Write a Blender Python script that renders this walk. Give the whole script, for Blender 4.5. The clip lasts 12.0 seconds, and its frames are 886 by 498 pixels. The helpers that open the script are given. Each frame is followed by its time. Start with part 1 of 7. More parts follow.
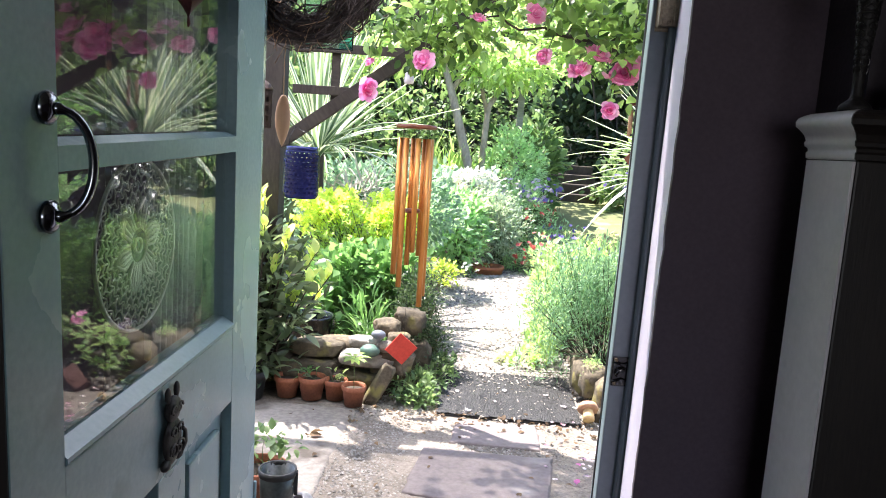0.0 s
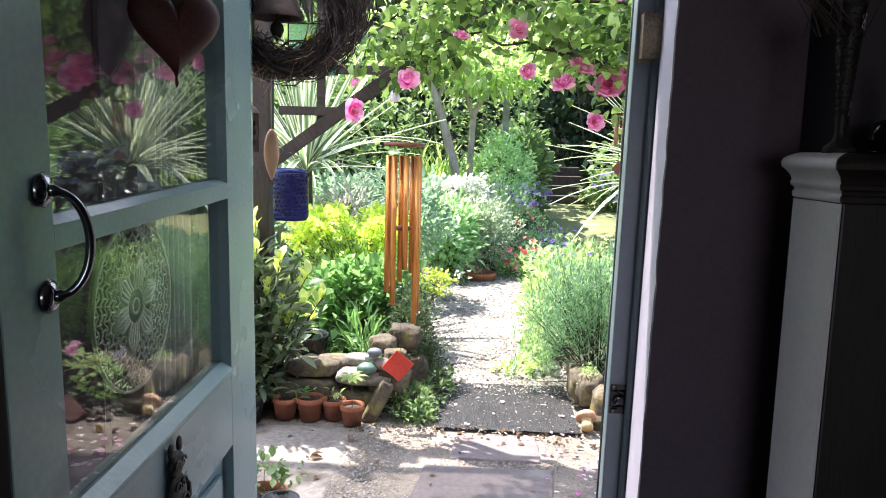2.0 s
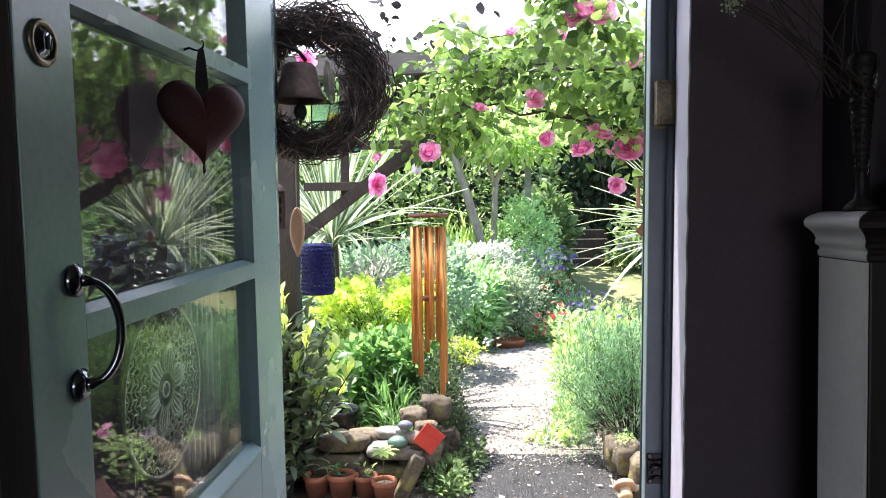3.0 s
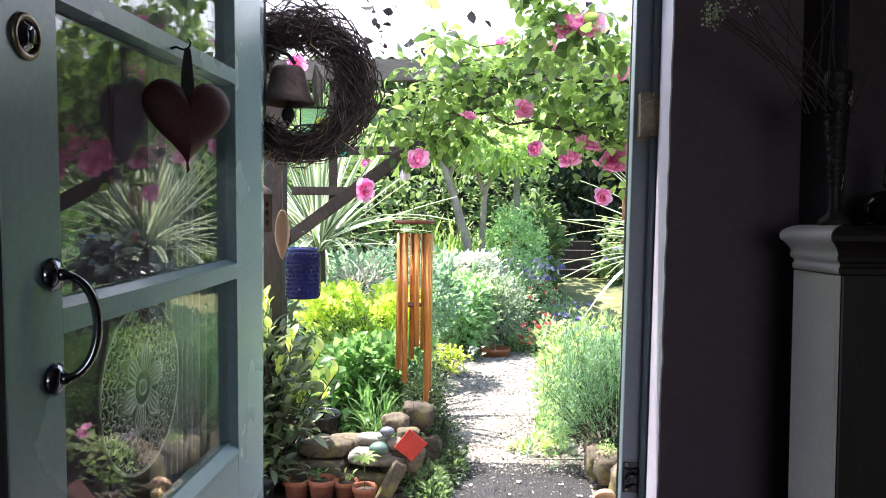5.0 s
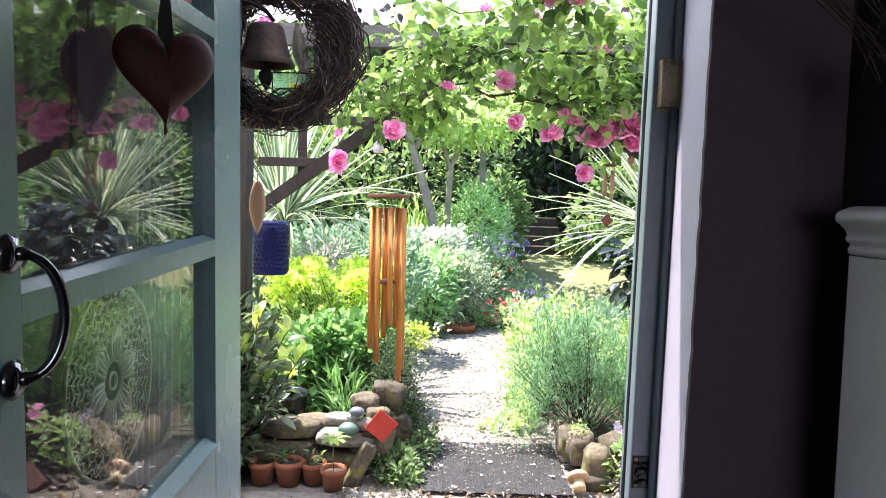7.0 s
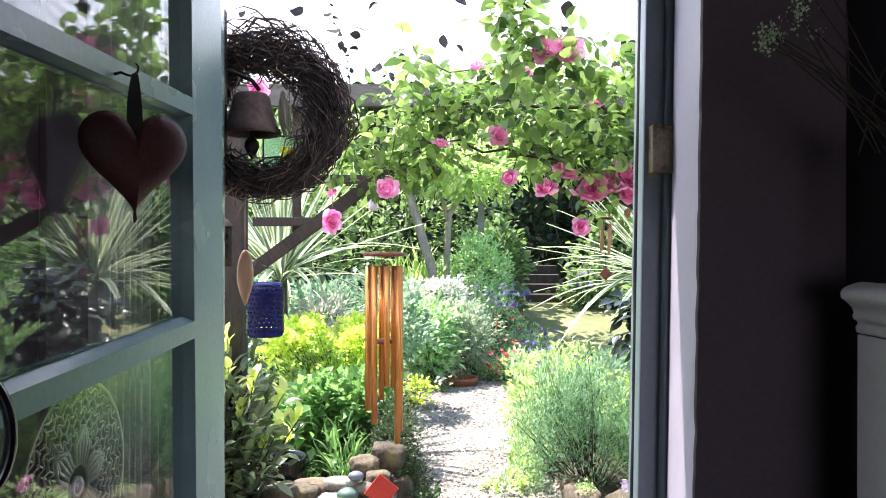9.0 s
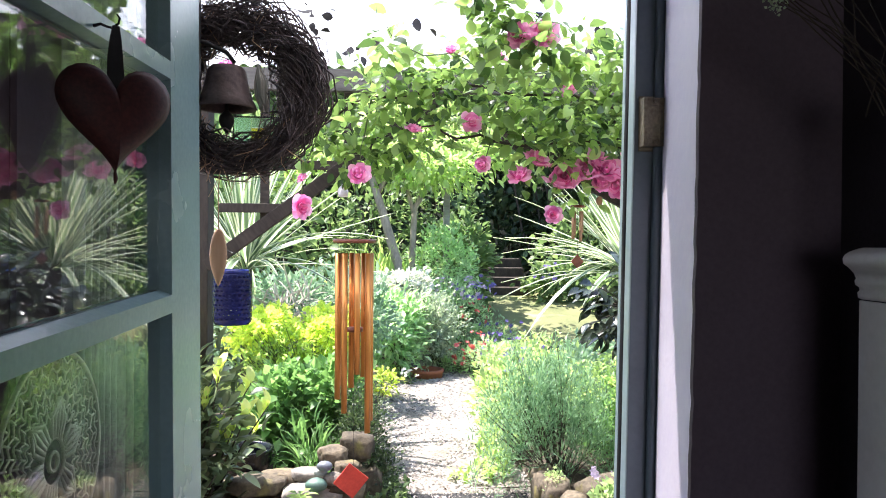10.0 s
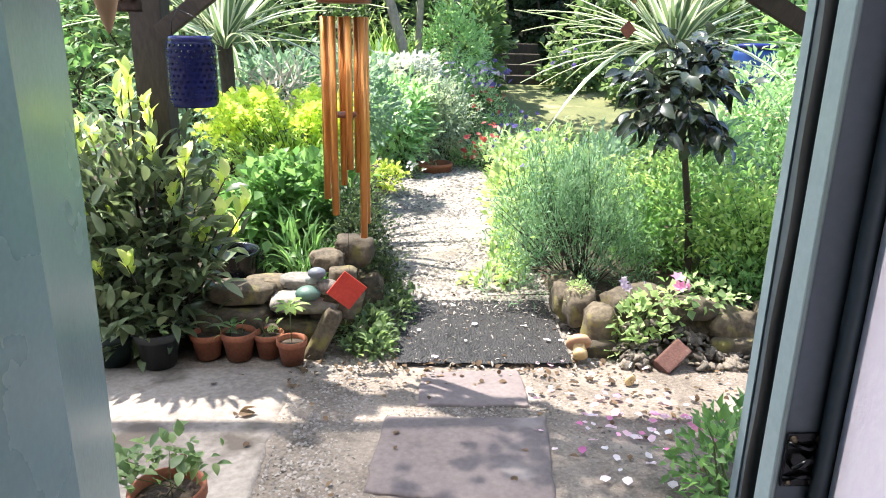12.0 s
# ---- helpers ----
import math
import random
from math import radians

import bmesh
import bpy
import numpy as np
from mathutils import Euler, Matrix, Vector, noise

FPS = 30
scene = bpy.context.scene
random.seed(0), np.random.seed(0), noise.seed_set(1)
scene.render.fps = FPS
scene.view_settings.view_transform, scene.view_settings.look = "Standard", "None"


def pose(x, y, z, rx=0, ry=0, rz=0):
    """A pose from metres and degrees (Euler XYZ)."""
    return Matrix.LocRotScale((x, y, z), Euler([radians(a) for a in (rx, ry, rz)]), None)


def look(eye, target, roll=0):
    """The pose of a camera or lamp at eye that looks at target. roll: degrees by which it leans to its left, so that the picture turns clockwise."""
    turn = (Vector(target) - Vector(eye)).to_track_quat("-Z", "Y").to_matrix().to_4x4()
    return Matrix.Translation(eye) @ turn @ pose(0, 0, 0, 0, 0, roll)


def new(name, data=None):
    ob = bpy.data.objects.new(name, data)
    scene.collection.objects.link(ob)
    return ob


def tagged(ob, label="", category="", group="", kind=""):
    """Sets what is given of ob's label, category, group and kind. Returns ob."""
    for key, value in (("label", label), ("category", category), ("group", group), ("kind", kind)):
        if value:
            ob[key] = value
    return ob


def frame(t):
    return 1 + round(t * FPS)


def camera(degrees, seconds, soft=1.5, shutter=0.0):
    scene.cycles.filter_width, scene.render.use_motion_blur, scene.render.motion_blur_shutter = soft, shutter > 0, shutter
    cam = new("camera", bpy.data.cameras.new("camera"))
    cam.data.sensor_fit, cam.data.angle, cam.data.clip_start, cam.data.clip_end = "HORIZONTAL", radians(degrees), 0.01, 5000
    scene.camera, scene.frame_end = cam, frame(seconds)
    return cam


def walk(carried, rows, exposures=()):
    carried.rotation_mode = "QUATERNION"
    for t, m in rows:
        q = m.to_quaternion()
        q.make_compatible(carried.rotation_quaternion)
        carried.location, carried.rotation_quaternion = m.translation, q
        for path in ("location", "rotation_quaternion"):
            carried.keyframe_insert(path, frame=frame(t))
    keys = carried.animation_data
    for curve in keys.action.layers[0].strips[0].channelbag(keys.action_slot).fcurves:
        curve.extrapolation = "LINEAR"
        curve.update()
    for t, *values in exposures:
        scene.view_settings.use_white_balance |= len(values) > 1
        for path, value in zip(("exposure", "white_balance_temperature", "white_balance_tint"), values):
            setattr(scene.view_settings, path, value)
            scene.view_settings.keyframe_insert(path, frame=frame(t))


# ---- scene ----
cam = camera(61.9, 12.0, soft=1.0)
EXPOSURES = [(0, 1.99, 6360, 16), (1.0, 1.80, 6330, 16), (5.0, 1.82, 6330, 17), (7.0, 1.86, 6330, 17), (9.0, 1.78, 6300, 18), (10.3, 1.75, 6300, 17), (11.2, 1.62, 6380, 14), (12, 1.51, 6420, 13)]
PATH = [
    (0, (0.0, 0.046, 1.386), (-0.076, 2.025, 1.111), 3.9),
    (0.5, (-0.029, 0.106, 1.378), (-0.133, 2.074, 1.034), 2.8),
    (1, (-0.042, 0.131, 1.381), (-0.114, 2.088, 0.977), 2.3),
    (1.5, (-0.02, 0.093, 1.399), (-0.054, 2.047, 0.977), 1.8),
    (2, (-0.01, 0.045, 1.46), (-0.062, 2.026, 1.193), 1.6),
    (2.5, (-0.008, 0.029, 1.474), (-0.103, 2.022, 1.327), -0.2),
    (3, (-0.005, 0.039, 1.47), (-0.131, 2.033, 1.384), -0.8),
    (5, (0.008, 0.032, 1.464), (-0.087, 2.028, 1.4), 0.6),
    (5.5, (0.006, 0.029, 1.466), (-0.086, 2.026, 1.394), 0.9),
    (6, (-0.002, 0.038, 1.462), (-0.086, 2.035, 1.38), 0.9),
    (6.5, (-0.038, 0.101, 1.451), (-0.102, 2.097, 1.342), 1.2),
    (7, (-0.081, 0.166, 1.463), (-0.064, 2.162, 1.333), 1.5),
    (7.2, (-0.078, 0.196, 1.459), (-0.012, 2.19, 1.329), 1.3),
    (8.8, (-0.049, 0.22, 1.51), (-0.062, 2.219, 1.47), 0.2),
    (9, (-0.057, 0.221, 1.513), (-0.045, 2.221, 1.511), 0.1),
    (9.5, (-0.076, 0.224, 1.514), (-0.024, 2.223, 1.569), 0.0),
    (10, (-0.104, 0.256, 1.472), (0.01, 2.253, 1.457), 0.4),
    (10.5, (-0.059, 0.373, 1.437), (0.074, 2.363, 1.289), 0.5),
    (11, (0.017, 0.565, 1.379), (-0.017, 2.528, 0.999), 0.9),
    (11.5, (-0.005, 0.725, 1.359), (-0.067, 2.651, 0.824), 1.1),
    (12, (-0.083, 0.940, 1.365), (0.014, 2.856, 0.801), 1.0),
]
walk(cam, [(t, look(eye, target, roll)) for t, eye, target, roll in PATH], EXPOSURES)

# ---------------------------------------------------------------- world, sun, exposure
SUN_AZ, SUN_EL = 52.0, 63.0          # degrees: from +y towards -x, and above the horizon
sx = -math.sin(radians(SUN_AZ)) * math.cos(radians(SUN_EL))
sy = math.cos(radians(SUN_AZ)) * math.cos(radians(SUN_EL))
sz = math.sin(radians(SUN_EL))
world = bpy.data.worlds.new("sky_world")
scene.world = world
world.use_nodes = True
wn = world.node_tree.nodes
sky = wn.new("ShaderNodeTexSky")
sky.sky_type = "NISHITA"
sky.sun_disc = False
sky.sun_elevation = radians(SUN_EL)
sky.sun_rotation = radians(-SUN_AZ)
wn["Background"].inputs["Strength"].default_value = 0.15
world.node_tree.links.new(sky.outputs[0], wn["Background"].inputs["Color"])
sun_data = bpy.data.lights.new("sun", "SUN")
sun_data.energy, sun_data.angle, sun_data.color = 5.0, radians(0.8), (1.0, 0.95, 0.86)
sun = new("sun", sun_data)
sun.matrix_world = look((sx * 30, sy * 30, sz * 30), (0, 0, 0))

# daylight through the window at the back of the room
win_light = bpy.data.lights.new("window_daylight", "AREA")
win_light.shape, win_light.size, win_light.size_y, win_light.energy, win_light.color = "RECTANGLE", 1.66, 0.96, 5.8, (0.93, 0.96, 1.0)
new("window_daylight", win_light).matrix_world = look((0, -3.66, 1.55), (0, 0, 1.55))

# ---------------------------------------------------------------- materials
def rgb(c):
    return (c[0], c[1], c[2], 1.0)


def base_nodes(name):
    m = bpy.data.materials.new(name)
    m.use_nodes = True
    return m, m.node_tree.nodes, m.node_tree.links, m.node_tree.nodes["Principled BSDF"]


def surface(name, dark, light, rough=0.6, scale=6.0, fine=60.0, bump=0.15, metal=0.0, spots=None, spec=0.5, stretch=(1, 1, 1), per_object=0.0):
    """Two scales of mottling between two colours, fine relief, and patches of a third colour."""
    m, n, l, p = base_nodes(name)
    co = n.new("ShaderNodeTexCoord")
    mp = n.new("ShaderNodeMapping")
    mp.inputs["Scale"].default_value = stretch
    l.new(co.outputs["Object"], mp.inputs["Vector"])
    big, small = n.new("ShaderNodeTexNoise"), n.new("ShaderNodeTexNoise")
    big.inputs["Scale"].default_value, big.inputs["Detail"].default_value = scale, 6
    small.inputs["Scale"].default_value, small.inputs["Detail"].default_value = fine, 4
    for t in (big, small):
        l.new(mp.outputs[0], t.inputs["Vector"])
    add = n.new("ShaderNodeMath")
    add.operation = "MULTIPLY_ADD"
    add.inputs[1].default_value = 0.45
    l.new(small.outputs["Fac"], add.inputs[0])
    half = n.new("ShaderNodeMath")
    half.operation = "MULTIPLY"
    half.inputs[1].default_value = 0.55
    l.new(big.outputs["Fac"], half.inputs[0])
    l.new(half.outputs[0], add.inputs[2])
    ramp = n.new("ShaderNodeValToRGB")
    ramp.color_ramp.elements[0].position, ramp.color_ramp.elements[1].position = 0.36, 0.66
    ramp.color_ramp.elements[0].color, ramp.color_ramp.elements[1].color = rgb(dark), rgb(light)
    l.new(add.outputs[0], ramp.inputs[0])
    colour = ramp.outputs[0]
    if spots:
        pat = n.new("ShaderNodeTexNoise")
        pat.inputs["Scale"].default_value, pat.inputs["Detail"].default_value = spots[1], 8
        pr = n.new("ShaderNodeValToRGB")
        pr.color_ramp.elements[0].position, pr.color_ramp.elements[1].position = spots[2], spots[2] + 0.1
        l.new(mp.outputs[0], pat.inputs["Vector"])
        l.new(pat.outputs["Fac"], pr.inputs[0])
        mix = n.new("ShaderNodeMixRGB")
        mix.inputs["Color2"].default_value = rgb(spots[0])
        l.new(pr.outputs[0], mix.inputs["Fac"])
        l.new(colour, mix.inputs["Color1"])
        colour = mix.outputs[0]
    if per_object:
        oi = n.new("ShaderNodeObjectInfo")
        hsv = n.new("ShaderNodeHueSaturation")
        mr = n.new("ShaderNodeMapRange")
        mr.inputs["To Min"].default_value, mr.inputs["To Max"].default_value = 1 - per_object, 1 + per_object
        l.new(oi.outputs["Random"], mr.inputs["Value"])
        l.new(mr.outputs[0], hsv.inputs["Value"])
        l.new(colour, hsv.inputs["Color"])
        colour = hsv.outputs[0]
    l.new(colour, p.inputs["Base Color"])
    p.inputs["Metallic"].default_value = metal
    p.inputs["Specular IOR Level"].default_value = spec
    rr = n.new("ShaderNodeMapRange")
    rr.inputs["To Min"].default_value, rr.inputs["To Max"].default_value = max(0.03, rough - 0.1), min(1, rough + 0.1)
    l.new(big.outputs["Fac"], rr.inputs["Value"])
    l.new(rr.outputs[0], p.inputs["Roughness"])
    if bump:
        b = n.new("ShaderNodeBump")
        b.inputs["Strength"].default_value, b.inputs["Distance"].default_value = bump, 0.01
        l.new(add.outputs[0], b.inputs["Height"])
        l.new(b.outputs[0], p.inputs["Normal"])
    return m


def leafy(name, dark, light, rough=0.45, through_light=0.35, spec=0.4, per="island", tip=None):
    """Leaf or petal: colour by piece, a waxy face, and light through it."""
    def soft(c):
        g = 0.3 * c[0] + 0.6 * c[1] + 0.1 * c[2]
        return tuple(1.15 * (0.75 * a + 0.25 * g) for a in c) if c[1] >= c[0] * 0.8 else c
    dark, light = soft(dark), soft(light)
    m, n, l, p = base_nodes(name)
    if per == "island":
        src = n.new("ShaderNodeNewGeometry").outputs["Random Per Island"]
    else:
        src = n.new("ShaderNodeObjectInfo").outputs["Random"]
    ramp = n.new("ShaderNodeValToRGB")
    ramp.color_ramp.elements[0].color, ramp.color_ramp.elements[1].color = rgb(dark), rgb(light)
    if tip:
        e = ramp.color_ramp.elements.new(1 - tip[1])
        e.color = rgb(light)
        ramp.color_ramp.elements[2].color = rgb(tip[0])
    l.new(src, ramp.inputs[0])
    no = n.new("ShaderNodeTexNoise")
    no.inputs["Scale"].default_value = 25
    mul = n.new("ShaderNodeMixRGB")
    mul.blend_type, mul.inputs["Fac"].default_value = "MULTIPLY", 0.35
    l.new(ramp.outputs[0], mul.inputs["Color1"])
    l.new(no.outputs["Fac"], mul.inputs["Color2"])
    l.new(mul.outputs[0], p.inputs["Base Color"])
    p.inputs["Roughness"].default_value, p.inputs["Specular IOR Level"].default_value = rough, spec
    tr = n.new("ShaderNodeBsdfTranslucent")
    warm = n.new("ShaderNodeMixRGB")
    warm.blend_type, warm.inputs["Fac"].default_value = "MULTIPLY", 1.0
    warm.inputs["Color2"].default_value = (1.0, 1.0, 0.80, 1) if light[1] >= light[0] else (1, 1, 1, 1)
    l.new(ramp.outputs[0], warm.inputs["Color1"])
    gain = n.new("ShaderNodeMixRGB")
    gain.blend_type, gain.inputs["Fac"].default_value = "ADD", 1.0
    l.new(warm.outputs[0], gain.inputs["Color1"])
    l.new(warm.outputs[0], gain.inputs["Color2"])
    l.new(gain.outputs[0], tr.inputs["Color"])
    mix = n.new("ShaderNodeMixShader")
    mix.inputs["Fac"].default_value = through_light
    l.new(p.outputs[0], mix.inputs[1])
    l.new(tr.outputs[0], mix.inputs[2])
    l.new(mix.outputs[0], n["Material Output"].inputs["Surface"])
    return m


def plain(name, colour, rough=0.5, metal=0.0, spec=0.5):
    m, n, l, p = base_nodes(name)
    p.inputs["Base Color"].default_value = rgb(colour)
    p.inputs["Roughness"].default_value, p.inputs["Metallic"].default_value = rough, metal
    p.inputs["Specular IOR Level"].default_value = spec
    return m


def glassy(name, colour=(1, 1, 1), rough=0.0):
    m, n, l, p = base_nodes(name)
    p.inputs["Base Color"].default_value = rgb(colour)
    p.inputs["Roughness"].default_value, p.inputs["Transmission Weight"].default_value = rough, 1.0
    p.inputs["IOR"].default_value = 1.52
    return m


def pane_glass(name):
    """Clear thin glass: straight through, with a mirror sheen that grows towards grazing."""
    m, n, l, p = base_nodes(name)
    lw = n.new("ShaderNodeLayerWeight")
    pw = n.new("ShaderNodeMath")
    pw.operation, pw.inputs[1].default_value = "POWER", 4.4
    l.new(lw.outputs["Facing"], pw.inputs[0])
    ma = n.new("ShaderNodeMath")
    ma.operation, ma.inputs[1].default_value, ma.inputs[2].default_value = "MULTIPLY_ADD", 0.945, 0.055
    l.new(pw.outputs[0], ma.inputs[0])
    tr, gl, mx = n.new("ShaderNodeBsdfTransparent"), n.new("ShaderNodeBsdfGlossy"), n.new("ShaderNodeMixShader")
    tr.inputs["Color"].default_value = (0.97, 0.99, 0.98, 1)
    gl.inputs["Roughness"].default_value = 0.0
    l.new(ma.outputs[0], mx.inputs[0])
    l.new(tr.outputs[0], mx.inputs[1])
    l.new(gl.outputs[0], mx.inputs[2])
    l.new(mx.outputs[0], n["Material Output"].inputs["Surface"])
    return m


DOOR_PAINT = surface("door_paint", (0.155, 0.235, 0.255), (0.195, 0.285, 0.30), 0.26, 3.0, 90, 0.05, spots=((0.12, 0.185, 0.20), 5, 0.66))
# Door paint made paler to carry the daylight falling on the stops.
LIT_STOP_PAINT = surface("lit_stop_paint", (0.28, 0.38, 0.42), (0.36, 0.46, 0.50), 0.35, 3.0, 90, 0.05)
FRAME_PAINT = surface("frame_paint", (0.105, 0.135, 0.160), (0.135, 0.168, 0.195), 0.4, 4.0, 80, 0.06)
WHITE_PLASTER = surface("white_plaster", (0.85, 0.785, 0.94), (0.91, 0.845, 0.97), 0.5, 5, 60, 0.25)
DARK_WALL = surface("dark_wall_paint", (0.086, 0.060, 0.079), (0.118, 0.083, 0.108), 0.75, 3, 120, 0.2)
# Wall colour taken darker, so the chimney breast looks unlit.
SHADED_WALL = surface("shaded_chimney_wall", (0.030, 0.022, 0.028), (0.048, 0.036, 0.045), 0.75, 3, 120, 0.2)
CEILING_PAINT = surface("ceiling_paint", (0.30, 0.29, 0.28), (0.36, 0.35, 0.33), 0.8, 3, 80, 0.1)
FLOOR_WOOD = surface("dark_floorboard", (0.03, 0.018, 0.011), (0.07, 0.042, 0.025), 0.45, 5, 60, 0.1, stretch=(6, 0.7, 1), per_object=0.2)
# Dark tone for painted wood that faces away from the daylight.
SHADED_WOOD = surface("shaded_wood", (0.010, 0.007, 0.006), (0.024, 0.017, 0.013), 0.5, 5, 60, 0.1, stretch=(4, 4, 0.5))
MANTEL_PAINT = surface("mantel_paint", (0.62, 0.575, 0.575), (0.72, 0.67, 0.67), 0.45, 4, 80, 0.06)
CAST_IRON = surface("cast_iron", (0.012, 0.011, 0.011), (0.032, 0.028, 0.026), 0.58, 9, 130, 0.3, metal=0.4)
BLACK_METAL = surface("black_metal", (0.015, 0.016, 0.018), (0.03, 0.031, 0.034), 0.22, 9, 90, 0.05, metal=0.7)
STEEL = surface("polished_dark_steel", (0.16, 0.17, 0.185), (0.26, 0.27, 0.29), 0.16, 9, 90, 0.02, metal=1.0)
BRASS = surface("aged_brass", (0.10, 0.075, 0.05), (0.30, 0.25, 0.17), 0.4, 14, 140, 0.2, metal=0.8)
RUBBER = surface("black_rubber", (0.012, 0.012, 0.013), (0.022, 0.022, 0.024), 0.7, 8, 90, 0.1)
GLASS = pane_glass("window_glass")
VELVET = surface("dark_red_velvet", (0.026, 0.0055, 0.006), (0.085, 0.017, 0.015), 0.7, 9, 220, 0.06)
BLACK_RIBBON = surface("black_ribbon", (0.012, 0.011, 0.012), (0.022, 0.02, 0.022), 0.6, 20, 150, 0.1)
LACE = surface("cream_crochet", (0.48, 0.46, 0.40), (0.60, 0.58, 0.51), 0.9, 30, 300, 0.2)
STONE_WALL = surface("cottage_stone", (0.20, 0.18, 0.15), (0.36, 0.33, 0.28), 0.85, 5, 50, 0.5)
CONCRETE = surface("worn_concrete", (0.185, 0.158, 0.135), (0.370, 0.325, 0.278), 0.92, 1.7, 40, 0.7, spots=((0.120, 0.098, 0.078), 3.2, 0.53))
GRIT = surface("gritty_ground", (0.100, 0.081, 0.064), (0.285, 0.240, 0.196), 0.95, 4.5, 70, 1.0, spots=((0.30, 0.262, 0.22), 3.0, 0.60))
EARTH = surface("dark_soil", (0.030, 0.021, 0.014), (0.085, 0.062, 0.042), 0.95, 6, 70, 0.8)
SLAB = surface("sandstone_slab", (0.125, 0.10, 0.096), (0.20, 0.165, 0.158), 0.75, 2.5, 45, 0.4, spots=((0.27, 0.235, 0.22), 3.2, 0.63), per_object=0.1)
GRAVEL = surface("pale_gravel", (0.16, 0.140, 0.115), (0.37, 0.338, 0.290), 0.9, 3, 95, 1.0, spots=((0.16, 0.135, 0.10), 1.3, 0.60))
MAT_RUBBER = surface("rubber_mat", (0.012, 0.012, 0.013), (0.034, 0.033, 0.033), 0.7, 8, 70, 0.3)
LAWN = surface("mossy_lawn", (0.095, 0.118, 0.040), (0.24, 0.235, 0.105), 0.95, 1.6, 60, 0.8, spots=((0.38, 0.32, 0.16), 1.8, 0.6))
ROCK = surface("brown_rock", (0.046, 0.036, 0.024), (0.155, 0.124, 0.082), 0.9, 9, 45, 1.0, spots=((0.19, 0.165, 0.05), 6, 0.57), per_object=0.35)
COBBLE = surface("beige_rubble", (0.085, 0.070, 0.055), (0.21, 0.18, 0.145), 0.85, 6, 90, 0.4, per_object=0.5)
OLD_TIMBER = surface("dark_weathered_timber", (0.020, 0.014, 0.011), (0.060, 0.046, 0.037), 0.85, 6, 70, 0.5, stretch=(1, 1, 0.25))
GREY_TIMBER = surface("grey_weathered_timber", (0.15, 0.145, 0.14), (0.28, 0.27, 0.26), 0.8, 6, 70, 0.3, stretch=(0.2, 1, 1))
BEAM_WOOD = surface("grey_brown_beam", (0.055, 0.050, 0.046), (0.135, 0.125, 0.115), 0.85, 6, 70, 0.4, stretch=(0.2, 1, 1))
BACKING = surface("dark_backing", (0.006, 0.010, 0.004), (0.016, 0.024, 0.009), 0.95, 2, 20, 0.8)
OLD_BRICK = surface("old_brick", (0.085, 0.038, 0.030), (0.16, 0.075, 0.058), 0.9, 12, 70, 0.6, spots=((0.24, 0.20, 0.17), 14, 0.6))
TERRACOTTA = surface("terracotta", (0.235, 0.075, 0.038), (0.37, 0.135, 0.072), 0.82, 9, 80, 0.2, spots=((0.33, 0.22, 0.16), 9, 0.66))
BLACK_PLASTIC = surface("black_plastic", (0.013, 0.014, 0.016), (0.028, 0.029, 0.032), 0.45, 9, 80, 0.06)
GREEN_PLASTIC = surface("dark_green_plastic", (0.014, 0.03, 0.030), (0.024, 0.045, 0.044), 0.4, 9, 80, 0.06)
BLUE_GLAZE = surface("cobalt_glaze", (0.009, 0.013, 0.095), (0.018, 0.027, 0.18), 0.2, 9, 80, 0.08)
COPPER_TUBE = surface("copper_anodised_tube", (0.56, 0.22, 0.055), (0.68, 0.29, 0.085), 0.30, 20, 90, 0.02, metal=0.7, stretch=(1, 1, 0.05))
CHERRY = surface("cherry_wood", (0.13, 0.035, 0.018), (0.24, 0.07, 0.035), 0.4, 9, 60, 0.1, stretch=(4, 1, 4))
RED_TILE = surface("red_glazed_tile", (0.42, 0.03, 0.02), (0.56, 0.06, 0.035), 0.35, 10, 80, 0.1)
TWIG = surface("wreath_twig", (0.030, 0.019, 0.019), (0.15, 0.108, 0.104), 0.8, 30, 140, 0.3, per_object=0.35)
BARK = surface("bark", (0.20, 0.165, 0.13), (0.44, 0.37, 0.29), 0.9, 9, 60, 0.8, stretch=(1, 1, 0.3))
DARK_BARK = surface("dark_bark", (0.030, 0.022, 0.016), (0.075, 0.055, 0.04), 0.9, 14, 70, 0.6, stretch=(1, 1, 0.3))
STEM = surface("green_stem", (0.05, 0.085, 0.02), (0.12, 0.16, 0.05), 0.6, 20, 90, 0.1)
RUST = surface("rusty_bell_metal", (0.045, 0.028, 0.025), (0.125, 0.085, 0.074), 0.6, 8, 80, 0.3, metal=0.5)
PALE_WOOD = surface("pale_carved_wood", (0.38, 0.21, 0.12), (0.52, 0.32, 0.20), 0.55, 6, 60, 0.1, stretch=(1, 1, 0.2))
CLOG_GREY = surface("grey_clog", (0.26, 0.24, 0.25), (0.36, 0.34, 0.345), 0.6, 6, 80, 0.1)
FLEECE = surface("clog_lining", (0.22, 0.20, 0.22), (0.46, 0.43, 0.45), 0.95, 60, 200, 0.6)
BOOT_PRINT = surface("patterned_boot_rubber", (0.008, 0.010, 0.012), (0.045, 0.060, 0.062), 0.3, 24, 90, 0.05)

